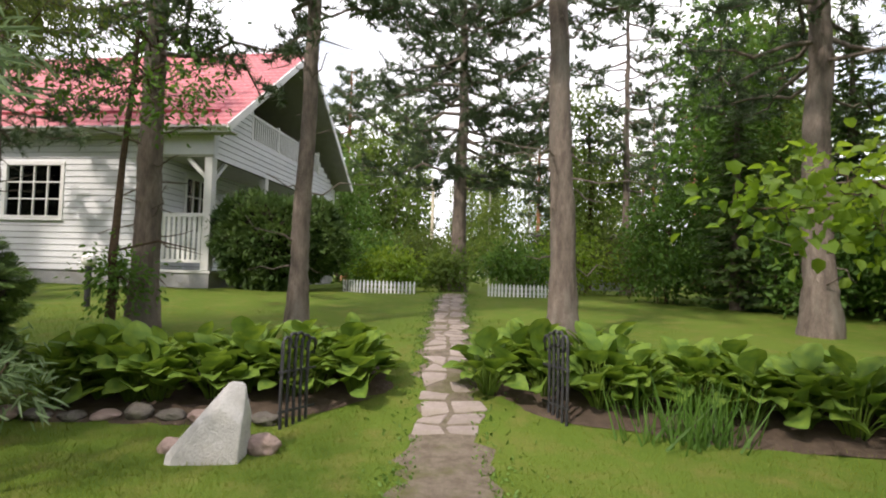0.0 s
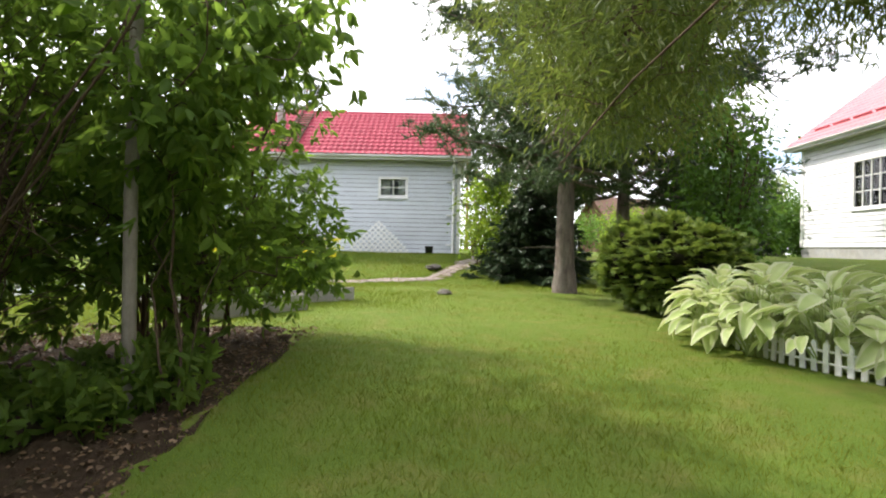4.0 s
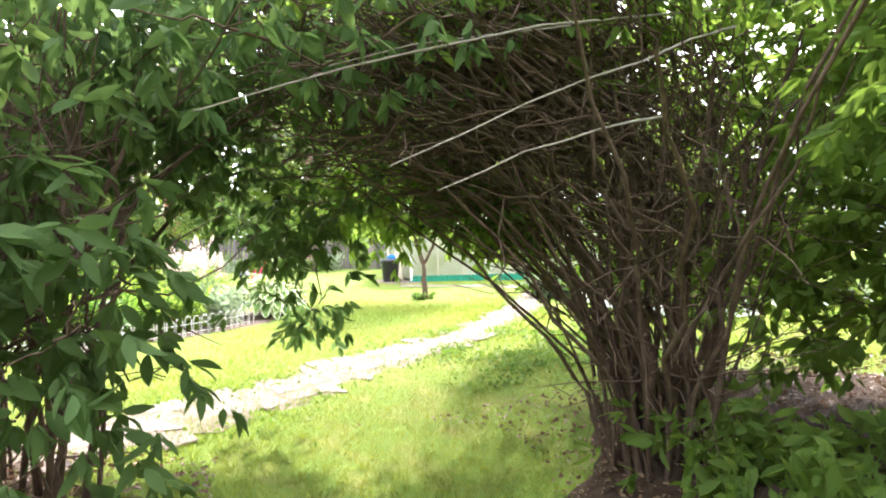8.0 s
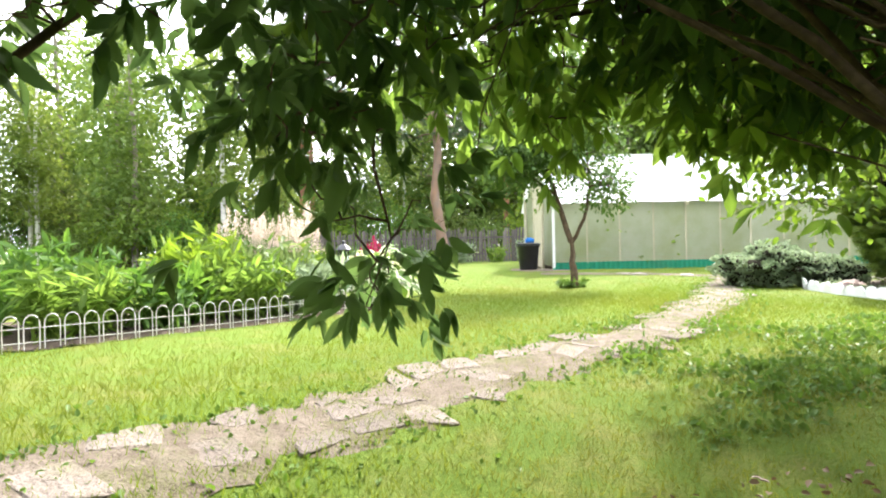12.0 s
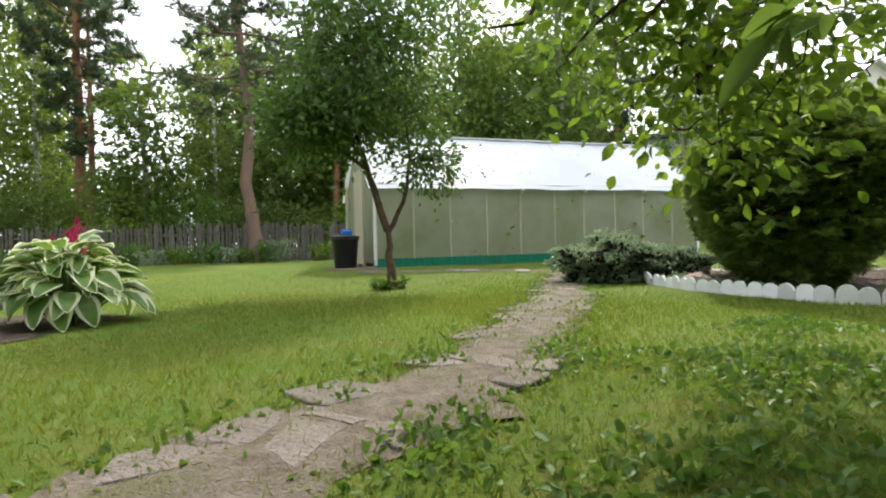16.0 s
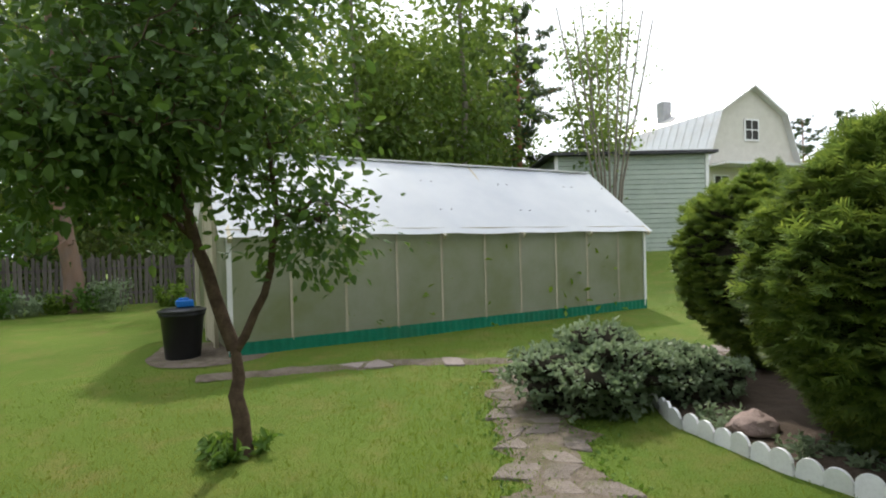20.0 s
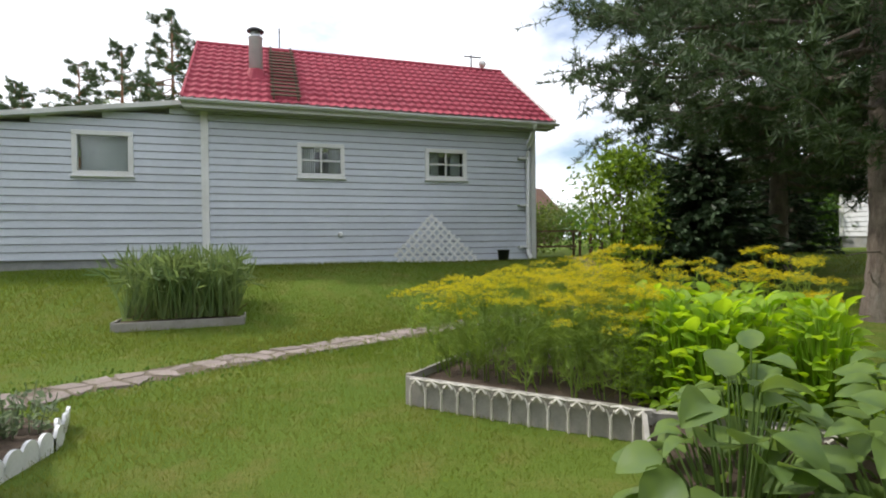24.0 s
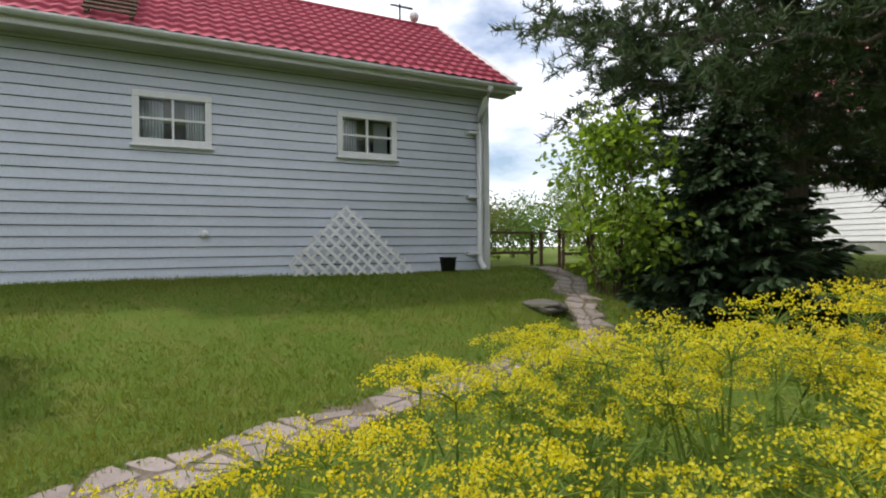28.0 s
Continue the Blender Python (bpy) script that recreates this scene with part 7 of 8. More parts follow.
# ---- mid-distance bushes ----
BUSHES = [(-5.0, 19.4, 1.0, 1.2), (-3.6, 17.4, 1.05, 0.7), (-1.9, 18.6, 0.8, 0.8), (-3.6, 23.5, 1.6, 1.4), (0.6, 17.7, 1.2, 0.9), (2.6, 19.5, 1.6, 1.2), (0.6, 22.5, 1.8, 1.3), (4.6, 20.0, 1.8, 1.5), (7.4, 21.0, 2.0, 1.6), (10.0, 17.0, 2.0, 1.6), (-6.5, 29.5, 2.2, 1.6), (-2.5, 28.0, 2.4, 1.7), (2.5, 29.0, 2.6, 1.8), (7.0, 29.0, 2.6, 2.0), (12.0, 26.0, 2.6, 2.2), (-30.5, 4.2, 1.6, 1.1), (-33.0, 7.5, 1.8, 1.3), (-29.5, 9.5, 1.6, 1.2), (-35.0, 2.5, 2.0, 1.4), (-37.0, 11.0, 2.2, 1.7), (-31.5, 13.0, 1.8, 1.6)] + [(x, 31.5 + 0.8 * math.sin(x * 2.3), 2.4, 1.5 + 0.3 * math.sin(x * 1.9)) for x in np.arange(-13, 15, 2.6)] + [(x, -26.2 + 0.4 * math.sin(x * 3), 1.6, 1.2 + 0.35 * math.sin(x * 1.7)) for x in np.arange(-21, 10, 2.2)] + [(x, -29.3 + 0.5 * math.sin(x * 2), 1.9, 2.1 + 0.5 * math.sin(x * 1.3)) for x in np.arange(-16, 20, 2.3)] + [(x, -33.5 + 0.5 * math.sin(x * 2), 2.2, 2.8) for x in np.arange(-15, 26, 2.9)]
for k, (x, y, r, h) in enumerate(BUSHES):
    broadleaf("garden_bush", "rounded green garden bush beyond the lawn", "bush", (x, y), shrub_stems(5, 0.2, h * 1.2, r * 0.4),
              [((0, 0, h * 0.95), (r, r * 0.9, h * 0.85))], TWIG, (L_BROAD, L_LIGHT, L_FAR, L_WILLOW)[k % 4], 0.15, 24, 85, 0.5, 0.26, group="garden bushes")
for x, y, h, r in ((-25.0, 10.2, 5.0, 1.6), (-23.7, 9.8, 4.6, 1.15), (-28.5, 13.8, 6.0, 1.6), (-31.5, 16.8, 6.5, 2.0)):
    spruce("conifer", "dark green conifer behind the pine", (x, y), h, r, 140, L_SPRUCE, "dark conifers between the houses")
for x, y, h in ((-27.2, 16.6, 3.0), (-29.4, 18.0, 3.4), (-25.6, 18.4, 3.2)):
    broadleaf("garden_bush", "dense dark bush behind the pines", "bush", (x, y), shrub_stems(5, 0.2, h, 0.6), [((0, 0, h * 0.68), (1.3, 1.3, h * 0.3)), ((0, 0, h * 0.28), (1.3, 1.2, h * 0.26))], TWIG, L_BROAD, 0.16, 24, 70, 0.6, 0.3, group="dark bushes behind the pines")
spruce("thuja_tree", "tall dark conifer beyond the lawn", (5.6, 13.9), 6.0, 1.1, 170, L_DARK)
spruce("thuja_tree", "dark conifer among the trees", (8.6, 14.5), 7.5, 1.5, 170, L_DARK)
spruce("thuja_tree", "dark conifer at the lawn's edge", (10.5, 10.0), 7.0, 1.6, 170, L_DARK)
broadleaf("linden_tree", "light green leaves hanging beside the entrance", "tree", (4.6, 4.3), [([(0, 0, -0.05), (0.1, 0.1, 1.4), (0, 0, 3.2)], 0.09)],
          [((-1.9, 0.0, 2.15), (1.2, 0.5, 0.32)), ((-0.6, 0.2, 2.2), (1.3, 0.6, 0.45)), ((0.4, 0.6, 3.0), (1.6, 1.4, 0.9))], TWIG, L_LIGHT, 0.11, 12, 46, 0.8, 0.18, free=0.8)
for k, (x, y) in enumerate(((7.2, 8.2), (8.4, 12.2), (6.9, 13.0), (9.5, 6.4), (4.3, 15.2))):
    broadleaf("lilac_bush", "leafy dark green bush at the lawn's edge", "bush", (x, y), shrub_stems(6, 0.3, 2.6, 0.6), [((0, 0, 1.9), (1.2, 1.2, 1.2)), ((0, 0, 0.9), (1.3, 1.2, 0.7))], TWIG, L_BROAD, 0.13, 24, 80, 0.6, 0.22, group="bushes at the lawn's edge")


for k, (x, y, h) in enumerate(((6.2, 16.5, 9.5), (8.8, 18.5, 11.0), (11.5, 14.0, 11.0), (9.0, 9.2, 8.5), (3.6, 23.5, 9.0), (11.8, 6.5, 10.0), (-9.5, 31.0, 8.0))):
    broadleaf("garden_tree", "tall leafy green tree beside the lawn", "tree", (x, y), [([(0, 0, -0.1), (0.1, 0, h * 0.4), (0, 0.1, h * 0.85)], 0.15)],
              [((0, 0, h * 0.75), (1.7, 1.7, h * 0.22)), ((0.2, -0.2, h * 0.48), (1.9, 1.8, h * 0.16)), ((-0.2, 0.1, h * 0.25), (1.6, 1.5, h * 0.12))], TWIG, (L_BROAD, L_FAR, L_FAR2)[k % 3], 0.17, 30, 70, 0.6, 0.32, group="tall trees beside the lawn")
clump = broadleaf("birch_clump", "many-stemmed slender birch with sparse leaves", "tree", (-20.6, -20.2), [([(a * 0.12, b * 0.12, -0.05), (a * 0.35, b * 0.35, 3.0), (a * 0.8, b * 0.8, 6.0), (a * 1.2, b * 1.2, 8.6)], 0.05) for a, b in ((-1, 0), (1, 0.1), (0.3, 0.9), (-0.4, -0.8), (0.6, -0.6), (-0.7, 0.7), (0.05, 0.1), (1.5, -0.3), (-1.5, 0.4))],
                  [((0, 0, 7.4), (1.5, 1.4, 1.9)), ((0, 0, 5.2), (1.1, 1.0, 1.2))], BARK_GREY, L_FAR2, 0.10, 12, 70, 0.65, 0.24, twiggy=False, split=True)

# ---- neighbours ----
def neighbour_shed():
    a, b = np.array([-22.0, -24.3]), np.array([-27.6, -21.3])
    d = unit(b - a)
    back = np.array([-d[1], d[0]]) if (np.array([-d[1], d[0]]) @ np.array([-0.7, -0.7])) > 0 else np.array([d[1], -d[0]])
    ob = thing("neighbour_shed", "pale green boarded shed with a dark flat roof", "shed")
    L, W, z0, z1 = float(np.linalg.norm(b - a)), 6.0, -0.5, 4.55
    f = frame_of((a[0], a[1], 0), (d[0], d[1], 0), (back[0], back[1], 0))
    if f.to_3x3().col[2].z < 0:
        f = frame_of((b[0], b[1], 0), (-d[0], -d[1], 0), (back[0], back[1], 0))
    clad_wall(ob, "front_wall", f, L, z0, z1, [], 0.2, GREEN_W)
    part("body", boxed(0, L, 0.16, W, z0, z1), GREEN_W, ob, m=f)
    part("roof", boxed(-0.3, L + 0.3, -0.35, W + 0.3, z1, z1 + 0.12), IRON, ob, "dark felted roof", m=f)
    part("corner_board", boxed(-0.04, 0.1, -0.06, 0.02, z0, z1), WHITE, ob, m=f)
    part("corner_board", boxed(L - 0.1, L + 0.04, -0.06, 0.02, z0, z1), WHITE, ob, m=f)


neighbour_shed()


def neighbour_house():
    ob = thing("neighbour_house", "pale house with a light tin gambrel roof", "house")
    c = np.array([-41.5, -27.4])
    ax = unit(np.array([-0.2, -0.98]))
    sx = np.array([ax[1], -ax[0]])
    f = frame_of((c[0], c[1], 0), (-sx[0], -sx[1], 0), (ax[0], ax[1], 0))
    if f.to_3x3().col[2].z < 0:
        f = frame_of((c[0], c[1], 0), (sx[0], sx[1], 0), (ax[0], ax[1], 0))
    W, L, z0, ze, zk, zr = 3.6, 11.0, -0.5, 5.6, 8.9, 10.6
    part("wall", boxed(-W, W, 0, L, z0, ze), CREAM, ob, m=f)
    prof = [(-W - 0.3, ze - 0.1), (-W + 0.9, zk), (0, zr), (W - 0.9, zk), (W + 0.3, ze - 0.1)]
    bm = bmesh.new()
    v0 = [bm.verts.new((x, 0.02, z)) for x, z in prof]
    bm.faces.new(v0)
    part("gable", bm, CREAM, ob, m=f)
    for (x0, q0), (x1, q1) in zip(prof, prof[1:]):
        bm = bmesh.new()
        v = [bm.verts.new(p) for p in ((x0, -0.4, q0), (x1, -0.4, q1), (x1, L + 0.3, q1), (x0, L + 0.3, q0), (x0, -0.4, q0 + 0.12), (x1, -0.4, q1 + 0.12), (x1, L + 0.3, q1 + 0.12), (x0, L + 0.3, q0 + 0.12))]
        for q in ((3, 2, 1, 0), (4, 5, 6, 7), (0, 1, 5, 4), (1, 2, 6, 5), (2, 3, 7, 6), (3, 0, 4, 7)):
            bm.faces.new([v[i] for i in q])
        slope = part("roof_slope", bm, TIN, ob, "pale standing-seam tin", m=f)
        for y in np.arange(0.2, L, 0.75):
            part("seam", bar(bmesh.new(), (x0, y, q0 + 0.13), (x1, y, q1 + 0.13), 0.04, 0.05), TIN, slope)
    for x0, x1, q0, q1 in ((-0.6, 0.6, 7.2, 8.6), (-3.2, -2.0, 3.6, 5.0), (-1.4, -0.2, 3.6, 5.0), (0.4, 1.6, 3.6, 5.0), (2.0, 3.2, 3.6, 5.0)):
        w = part("window", boxed(x0, x1, -0.06, 0.0, q0, q1), WHITE, ob, "white-framed window", m=f)
        for i in range(2):
            for j in range(2):
                a, b = x0 + 0.1 + i * (x1 - x0 - 0.12) / 2, q0 + 0.1 + j * (q1 - q0 - 0.12) / 2
                part("pane", boxed(a, a + (x1 - x0) / 2 - 0.14, -0.075, -0.065, b, b + (q1 - q0) / 2 - 0.14), DARK, w)
    part("porch_roof", boxed(-W - 0.2, W + 2.4, -1.6, 0.0, ze - 0.15, ze), TIN, ob, m=f)
    part("porch", boxed(W, W + 2.2, -1.4, 5.0, z0, ze - 0.2), CREAM, ob, "enclosed glazed porch", m=f)
    for i in range(5):
        part("porch_window", boxed(W + 0.15 + i * 0.4, W + 0.48 + i * 0.4, -1.46, -1.4, 3.2, 5.0), GLASS_D, ob, m=f)
    part("chimney", boxed(-1.6, -0.9, 6.0, 6.7, 9.0, 11.2), CONCRETE, ob, m=f)


GLASS_D = surface("far_window_glass", (0.16, 0.19, 0.22), (0.22, 0.25, 0.28), 2, 10, 0.1, 0)
neighbour_house()


def far_house():
    ob = thing("far_house", "small brown wooden house behind trees", "house", (-66.0, 21.0, gz(-66, 21)), turn=20)
    part("wall", boxed(-3, 3, -3.5, 3.5, 0, 3.0), BROWN, ob)
    prof = [(-3.5, 2.8), (0, 6.2), (3.5, 2.8)]
    for (x0, q0), (x1, q1) in zip(prof, prof[1:]):
        bm = bmesh.new()
        v = [bm.verts.new(p) for p in ((x0, -4, q0), (x1, -4, q1), (x1, 4, q1), (x0, 4, q0), (x0, -4, q0 + 0.15), (x1, -4, q1 + 0.15), (x1, 4, q1 + 0.15), (x0, 4, q0 + 0.15))]
        for q in ((3, 2, 1, 0), (4, 5, 6, 7), (0, 1, 5, 4), (1, 2, 6, 5), (2, 3, 7, 6), (3, 0, 4, 7)):
            bm.faces.new([v[i] for i in q])
        part("roof_slope", bm, BROWN, ob)
    bm = bmesh.new()
    bm.faces.new([bm.verts.new((x, -3.4, z)) for x, z in ((-3, 3), (3, 3), (0, 6.0))])
    part("gable", bm, BROWN, ob)


far_house()


def garden_cabin(at, turn):
    z = gz(*at)
    ob = thing("garden_cabin", "low brown wooden cabin with a porch beyond the garden", "cabin", (at[0], at[1], z), turn=turn)
    part("base", boxed(-2.4, 2.4, -1.4, 1.6, -0.1, 0.9), CONCRETE, ob)
    part("wall", boxed(-2.3, 2.3, -0.3, 1.5, 0.9, 2.7), BROWN, ob)
    for x in (-2.2, -0.75, 0.75, 2.2):
        part("porch_post", boxed(x - 0.06, x + 0.06, -1.32, -1.2, 0.9, 2.7), BROWN, ob)
    part("window", boxed(-0.5, 0.4, -0.34, -0.3, 1.5, 2.3), DARK, ob, "dark window")
    part("porch_rail", boxed(-2.2, 2.2, -1.3, -1.24, 1.6, 1.68), BROWN, ob)
    bm = boxed(-2.7, 2.7, -1.75, 1.9, 0, 0.12)
    part("roof", bm, PLANK, ob, "dark low-pitched roof", pose(0, 0, 2.78, 7, 0, 0))


garden_cabin((4.3, 29.5), 4)
for x, y, h in ((-3.5, 27.0, 5.4), (2.75, 27.2, 6.6)):
    ob = thing("utility_pole", "pale weathered utility pole beyond the garden", "pole", (x, y, gz(x, y)), "poles beyond the garden")
    part("shaft", lathe([(0.09, -0.2), (0.07, h)], 10), RAW, ob, smooth=True)
    part("cross_arm", boxed(-0.45, 0.45, -0.04, 0.04, h - 0.5, h - 0.42), RAW, ob)

# ---- loose things ----
BZ = gz(-7.28, -14.85)
bt = thing("water_butt", "black plastic water butt beside the greenhouse", "barrel", (-7.28, -14.85, BZ))
part("body", lathe([(0.19, 0), (0.2, 0.02), (0.245, 0.52), (0.265, 0.53), (0.265, 0.57), (0.25, 0.575)], 28), PLASTIC_K, bt, smooth=True)
part("lid", lathe([(0.275, 0.575), (0.28, 0.60), (0.2, 0.625), (0.02, 0.63)], 28), PLASTIC_K, bt, "black lid")
bx = thing("blue_canister", "small blue plastic canister on the water butt", "canister", (-7.31, -14.83, BZ + 0.63))
part("body", boxed(-0.10, 0.10, -0.06, 0.06, 0, 0.09, 0.015), PLASTIC_B, bx)
part("grip", boxed(-0.05, 0.07, -0.02, 0.02, 0.09, 0.115, 0.008), PLASTIC_B, bx)


def rock(name, label, at, size, material, seed, lift=0.0):
    bm = bmesh.new()
    bmesh.ops.create_icosphere(bm, subdivisions=4, radius=1)
    for v in bm.verts:
        p = v.co.copy()
        n = noise.noise(p * 1.1 + Vector((seed, 0, 0))) * 0.35 + noise.noise(p * 3.1 + Vector((0, seed, 0))) * 0.12 + noise.noise(p * 8 + Vector((0, 0, seed))) * 0.04
        q = p * (1 + n)
        v.co = Vector((q.x * size[0], q.y * size[1], q.z * size[2] + size[2] * 0.55))
    ob = tagged(new(name, bpy.data.meshes.new(name)), label, "rock")
    bm.to_mesh(ob.data)
    bm.free()
    ob.data.materials.append(material)
    ob.data.polygons.foreach_set("use_smooth", [True] * len(ob.data.polygons))
    ob.location = (at[0], at[1], gz(*at) + lift)
    return ob


def pointed_rock():
    """A pale angular stone: a slope on one side, steep on the other, blunt point on top."""
    bm = bmesh.new()
    for c in ((-0.30, -0.20, -0.04), (0.27, -0.22, -0.04), (0.31, 0.17, -0.04), (-0.22, 0.2, -0.04), (-0.29, -0.14, 0.1), (-0.12, -0.16, 0.3), (0.1, -0.16, 0.46), (0.29, -0.17, 0.32), (0.16, -0.03, 0.655), (0.29, -0.04, 0.61), (0.23, 0.08, 0.63), (0.33, 0.02, 0.35), (-0.1, 0.14, 0.33)):
        bm.verts.new(c)
    bmesh.ops.convex_hull(bm, input=bm.verts)
    bmesh.ops.bevel(bm, geom=list(bm.edges), offset=0.014, segments=2, affect="EDGES", profile=0.6)
    bmesh.ops.triangulate(bm, faces=bm.faces)
    bmesh.ops.subdivide_edges(bm, edges=[e for e in bm.edges if e.calc_length() > 0.09], cuts=2, use_grid_fill=True)
    for v in bm.verts:
        p = v.co * 6
        v.co += Vector((noise.noise(p), noise.noise(p + Vector((7, 0, 0))), noise.noise(p + Vector((0, 9, 0))))) * 0.012
    ob = tagged(new("standing_stone", bpy.data.meshes.new("standing_stone")), "pale pointed standing stone on the lawn", "rock")
    bm.to_mesh(ob.data)
    bm.free()
    ob.data.materials.append(ROCK)
    ob.matrix_basis = pose(-2.47, 4.48, gz(-2.47, 4.48) - 0.03, 0, 0, 16)


pointed_rock()
rock("stone", "small reddish stone beside the standing stone", (-2.08, 4.66), (0.14, 0.10, 0.10), ROCK_P, 4)
rock("stone", "small grey stone beside the standing stone", (-2.85, 4.55), (0.10, 0.09, 0.07), ROCK_P, 8)
for k in range(9):
    rock("stone", "dark rounded stone edging the bed", (-4.9 + 0.32 * k, 5.05 + 0.035 * k + rng.normal() * 0.04), (0.14, 0.10, rng.uniform(0.05, 0.10)), ROCK_D if k % 3 else ROCK_P, 20 + k)
rock("stone", "reddish flat stone inside the thuja bed", (-10.75, -9.85), (0.19, 0.15, 0.10), ROCK_P, 12)
rock("stone", "grey stone at the bed's edge", (-12.15, -7.85), (0.2, 0.15, 0.10), ROCK_D, 14)
rock("stone", "grey stone at the bed's edge", (-11.75, -7.75), (0.16, 0.14, 0.09), ROCK_P, 15)
rock("stone", "flat dark stone beside the path", (-21.35, 0.05), (0.42, 0.25, 0.09), ROCK_D, 16)
rock("stone", "stone at the foot of the bank", (-16.0, 0.4), (0.25, 0.16, 0.07), ROCK_D, 17)


def iron_scroll(at, turn):
    ob = thing("iron_edging", "black wrought iron scroll panel beside the path", "garden edging", (at[0], at[1], gz(*at)), turn=turn)
    for k in range(5):
        y = -0.16 + 0.08 * k
        a = np.linspace(math.pi, 0, 9)
        h = 0.78 + 0.04 * math.sin(k)
        pts = [(y - 0.03, 0, -0.05), (y - 0.035, 0.0, 0.3), (y - 0.03, 0.0, h)] + [(y + 0.02 + 0.05 * math.cos(t), 0.0, h + 0.06 * math.sin(t)) for t in a] + [(y + 0.05, 0, h - 0.1), (y + 0.02, 0, h - 0.08)]
        acc = Acc()
        tube(acc, pts, 0.017, 6)
        hang("scroll_bar", acc.mesh("scroll_bar", IRON, True), ob)
    for z in (0.12, 0.5):
        part("cross_bar", boxed(-0.22, 0.24, -0.012, 0.012, z, z + 0.02), IRON, ob)


iron_scroll((-2.07, 5.38), 62)
iron_scroll((0.5, 5.8), 118)


def post_lamp(at):
    ob = thing("post_lamp", "low garden lamp with a white globe", "lamp", (at[0], at[1], gz(*at)))
    part("post", lathe([(0.06, 0), (0.06, 0.75), (0.08, 0.78), (0.08, 0.84)], 14), IRON, ob)
    bm = bmesh.new()
    bmesh.ops.create_uvsphere(bm, u_segments=18, v_segments=12, radius=0.15)
    part("globe", bm, FROST, ob, "white glass globe", pose(0, 0, 0.97), True)


post_lamp((-8.6, 10.6))


def lantern(at):
    z = gz(*at)
    ob = thing("garden_lantern", "black garden lantern on a thin stake", "lamp", (at[0], at[1], z))
    part("stake", lathe([(0.012, -0.05), (0.012, 0.55)], 8), IRON, ob)
    part("base", lathe([(0.05, 0.55), (0.06, 0.57), (0.06, 0.58)], 6), IRON, ob)
    part("glass", lathe([(0.05, 0.58), (0.065, 0.72)], 6), GLASS, ob)
    for k in range(6):
        a = math.pi * k / 3
        part("cage_bar", bar(bmesh.new(), (0.055 * math.cos(a), 0.055 * math.sin(a), 0.58), (0.07 * math.cos(a), 0.07 * math.sin(a), 0.72), 0.008), IRON, ob)
    part("roof", lathe([(0.1, 0.72), (0.1, 0.73), (0.05, 0.78), (0.015, 0.80), (0.02, 0.83), (0.0, 0.85)], 6), IRON, ob)


lantern((-3.85, -9.45))


def heron(at):
    acc = Acc()
    tube(acc, [(-0.28, 0, 0.42), (-0.15, 0, 0.46), (0.0, 0, 0.52), (0.1, 0, 0.56), (0.16, 0, 0.68), (0.12, 0, 0.82), (0.15, 0, 0.92), (0.2, 0, 0.94), (0.36, 0, 0.92)], (0.01, 0.07, 0.1, 0.07, 0.035, 0.03, 0.035, 0.03, 0.003), 10)
    for y in (-0.03, 0.03):
        tube(acc, [(0.0, y, 0.45), (0.01, y, 0.2), (0.0, y, 0.0)], 0.012, 6)
    ob = tagged(new("heron_statue", acc.mesh("heron_statue", PLASTIC_W, True)), "pale garden statue of a heron by the bushes", "statue")
    ob.matrix_basis = pose(at[0], at[1], gz(*at), 0, 0, 100) @ Matrix.Diagonal((1.2, 1.2, 1.2, 1))


heron((6.9, 17.0))


def lattice():
    """A crossed-lath trellis leaning on the wall."""
    ob = thing("trellis", "white crossed-lath trellis leaning on the wall", "trellis", (-24.3, -2.0, gz(-24.1, -2.0)))
    H = 1.2

    def inside(u, v):
        return -1.15 < u < 1.15 and 0.0 <= v <= H * (1 - abs(u + 0.1) / 1.25) + 0.12

    for sgn in (1, -1):
        for k in range(-16, 17):
            c = k * 0.22
            pts = [(u, sgn * (u - c)) for u in np.linspace(-1.2, 1.2, 80)]
            ok = [p for p in pts if inside(*p)]
            if len(ok) < 3:
                continue
            (u0, v0), (u1, v1) = ok[0], ok[-1]
            xo = 0.1 if sgn > 0 else 0.118
            part("lath", bar(bmesh.new(), (xo + 0.22 * (1 - v0 / H), u0, v0 - 0.02), (xo + 0.22 * (1 - v1 / H), u1, v1 - 0.02), 0.02, 0.052), WHITE, ob)


lattice()
bk = thing("bucket", "black plastic bucket at the wall's corner", "bucket", (-24.05, -0.15, gz(-24.05, -0.15)))
part("body", lathe([(0.13, 0), (0.16, 0.26), (0.175, 0.27), (0.175, 0.29), (0.15, 0.29), (0.12, 0.03)], 20), PLASTIC_K, bk, smooth=True)


def bench(at, turn, L, label):
    ob = thing("garden_table", label, "table", (at[0], at[1], gz(*at)), turn=turn)
    for k in range(3):
        part("board", boxed(-L / 2, L / 2, -0.3 + 0.21 * k, -0.11 + 0.21 * k, 0.78, 0.82), BROWN, ob)
    for x in (-L / 2 + 0.15, L / 2 - 0.15):
        for y in (-0.25, 0.25):
            part("leg", boxed(x - 0.03, x + 0.03, y - 0.03, y + 0.03, 0, 0.78), BROWN, ob)
    part("stretcher", boxed(-L / 2 + 0.15, L / 2 - 0.15, -0.02, 0.02, 0.3, 0.36), BROWN, ob)


bench((-25.6, 2.3), 80, 1.7, "dark wooden garden table behind the outbuilding")
bench((-23.6, 2.6), 60, 0.9, "small dark wooden table by the lilac")


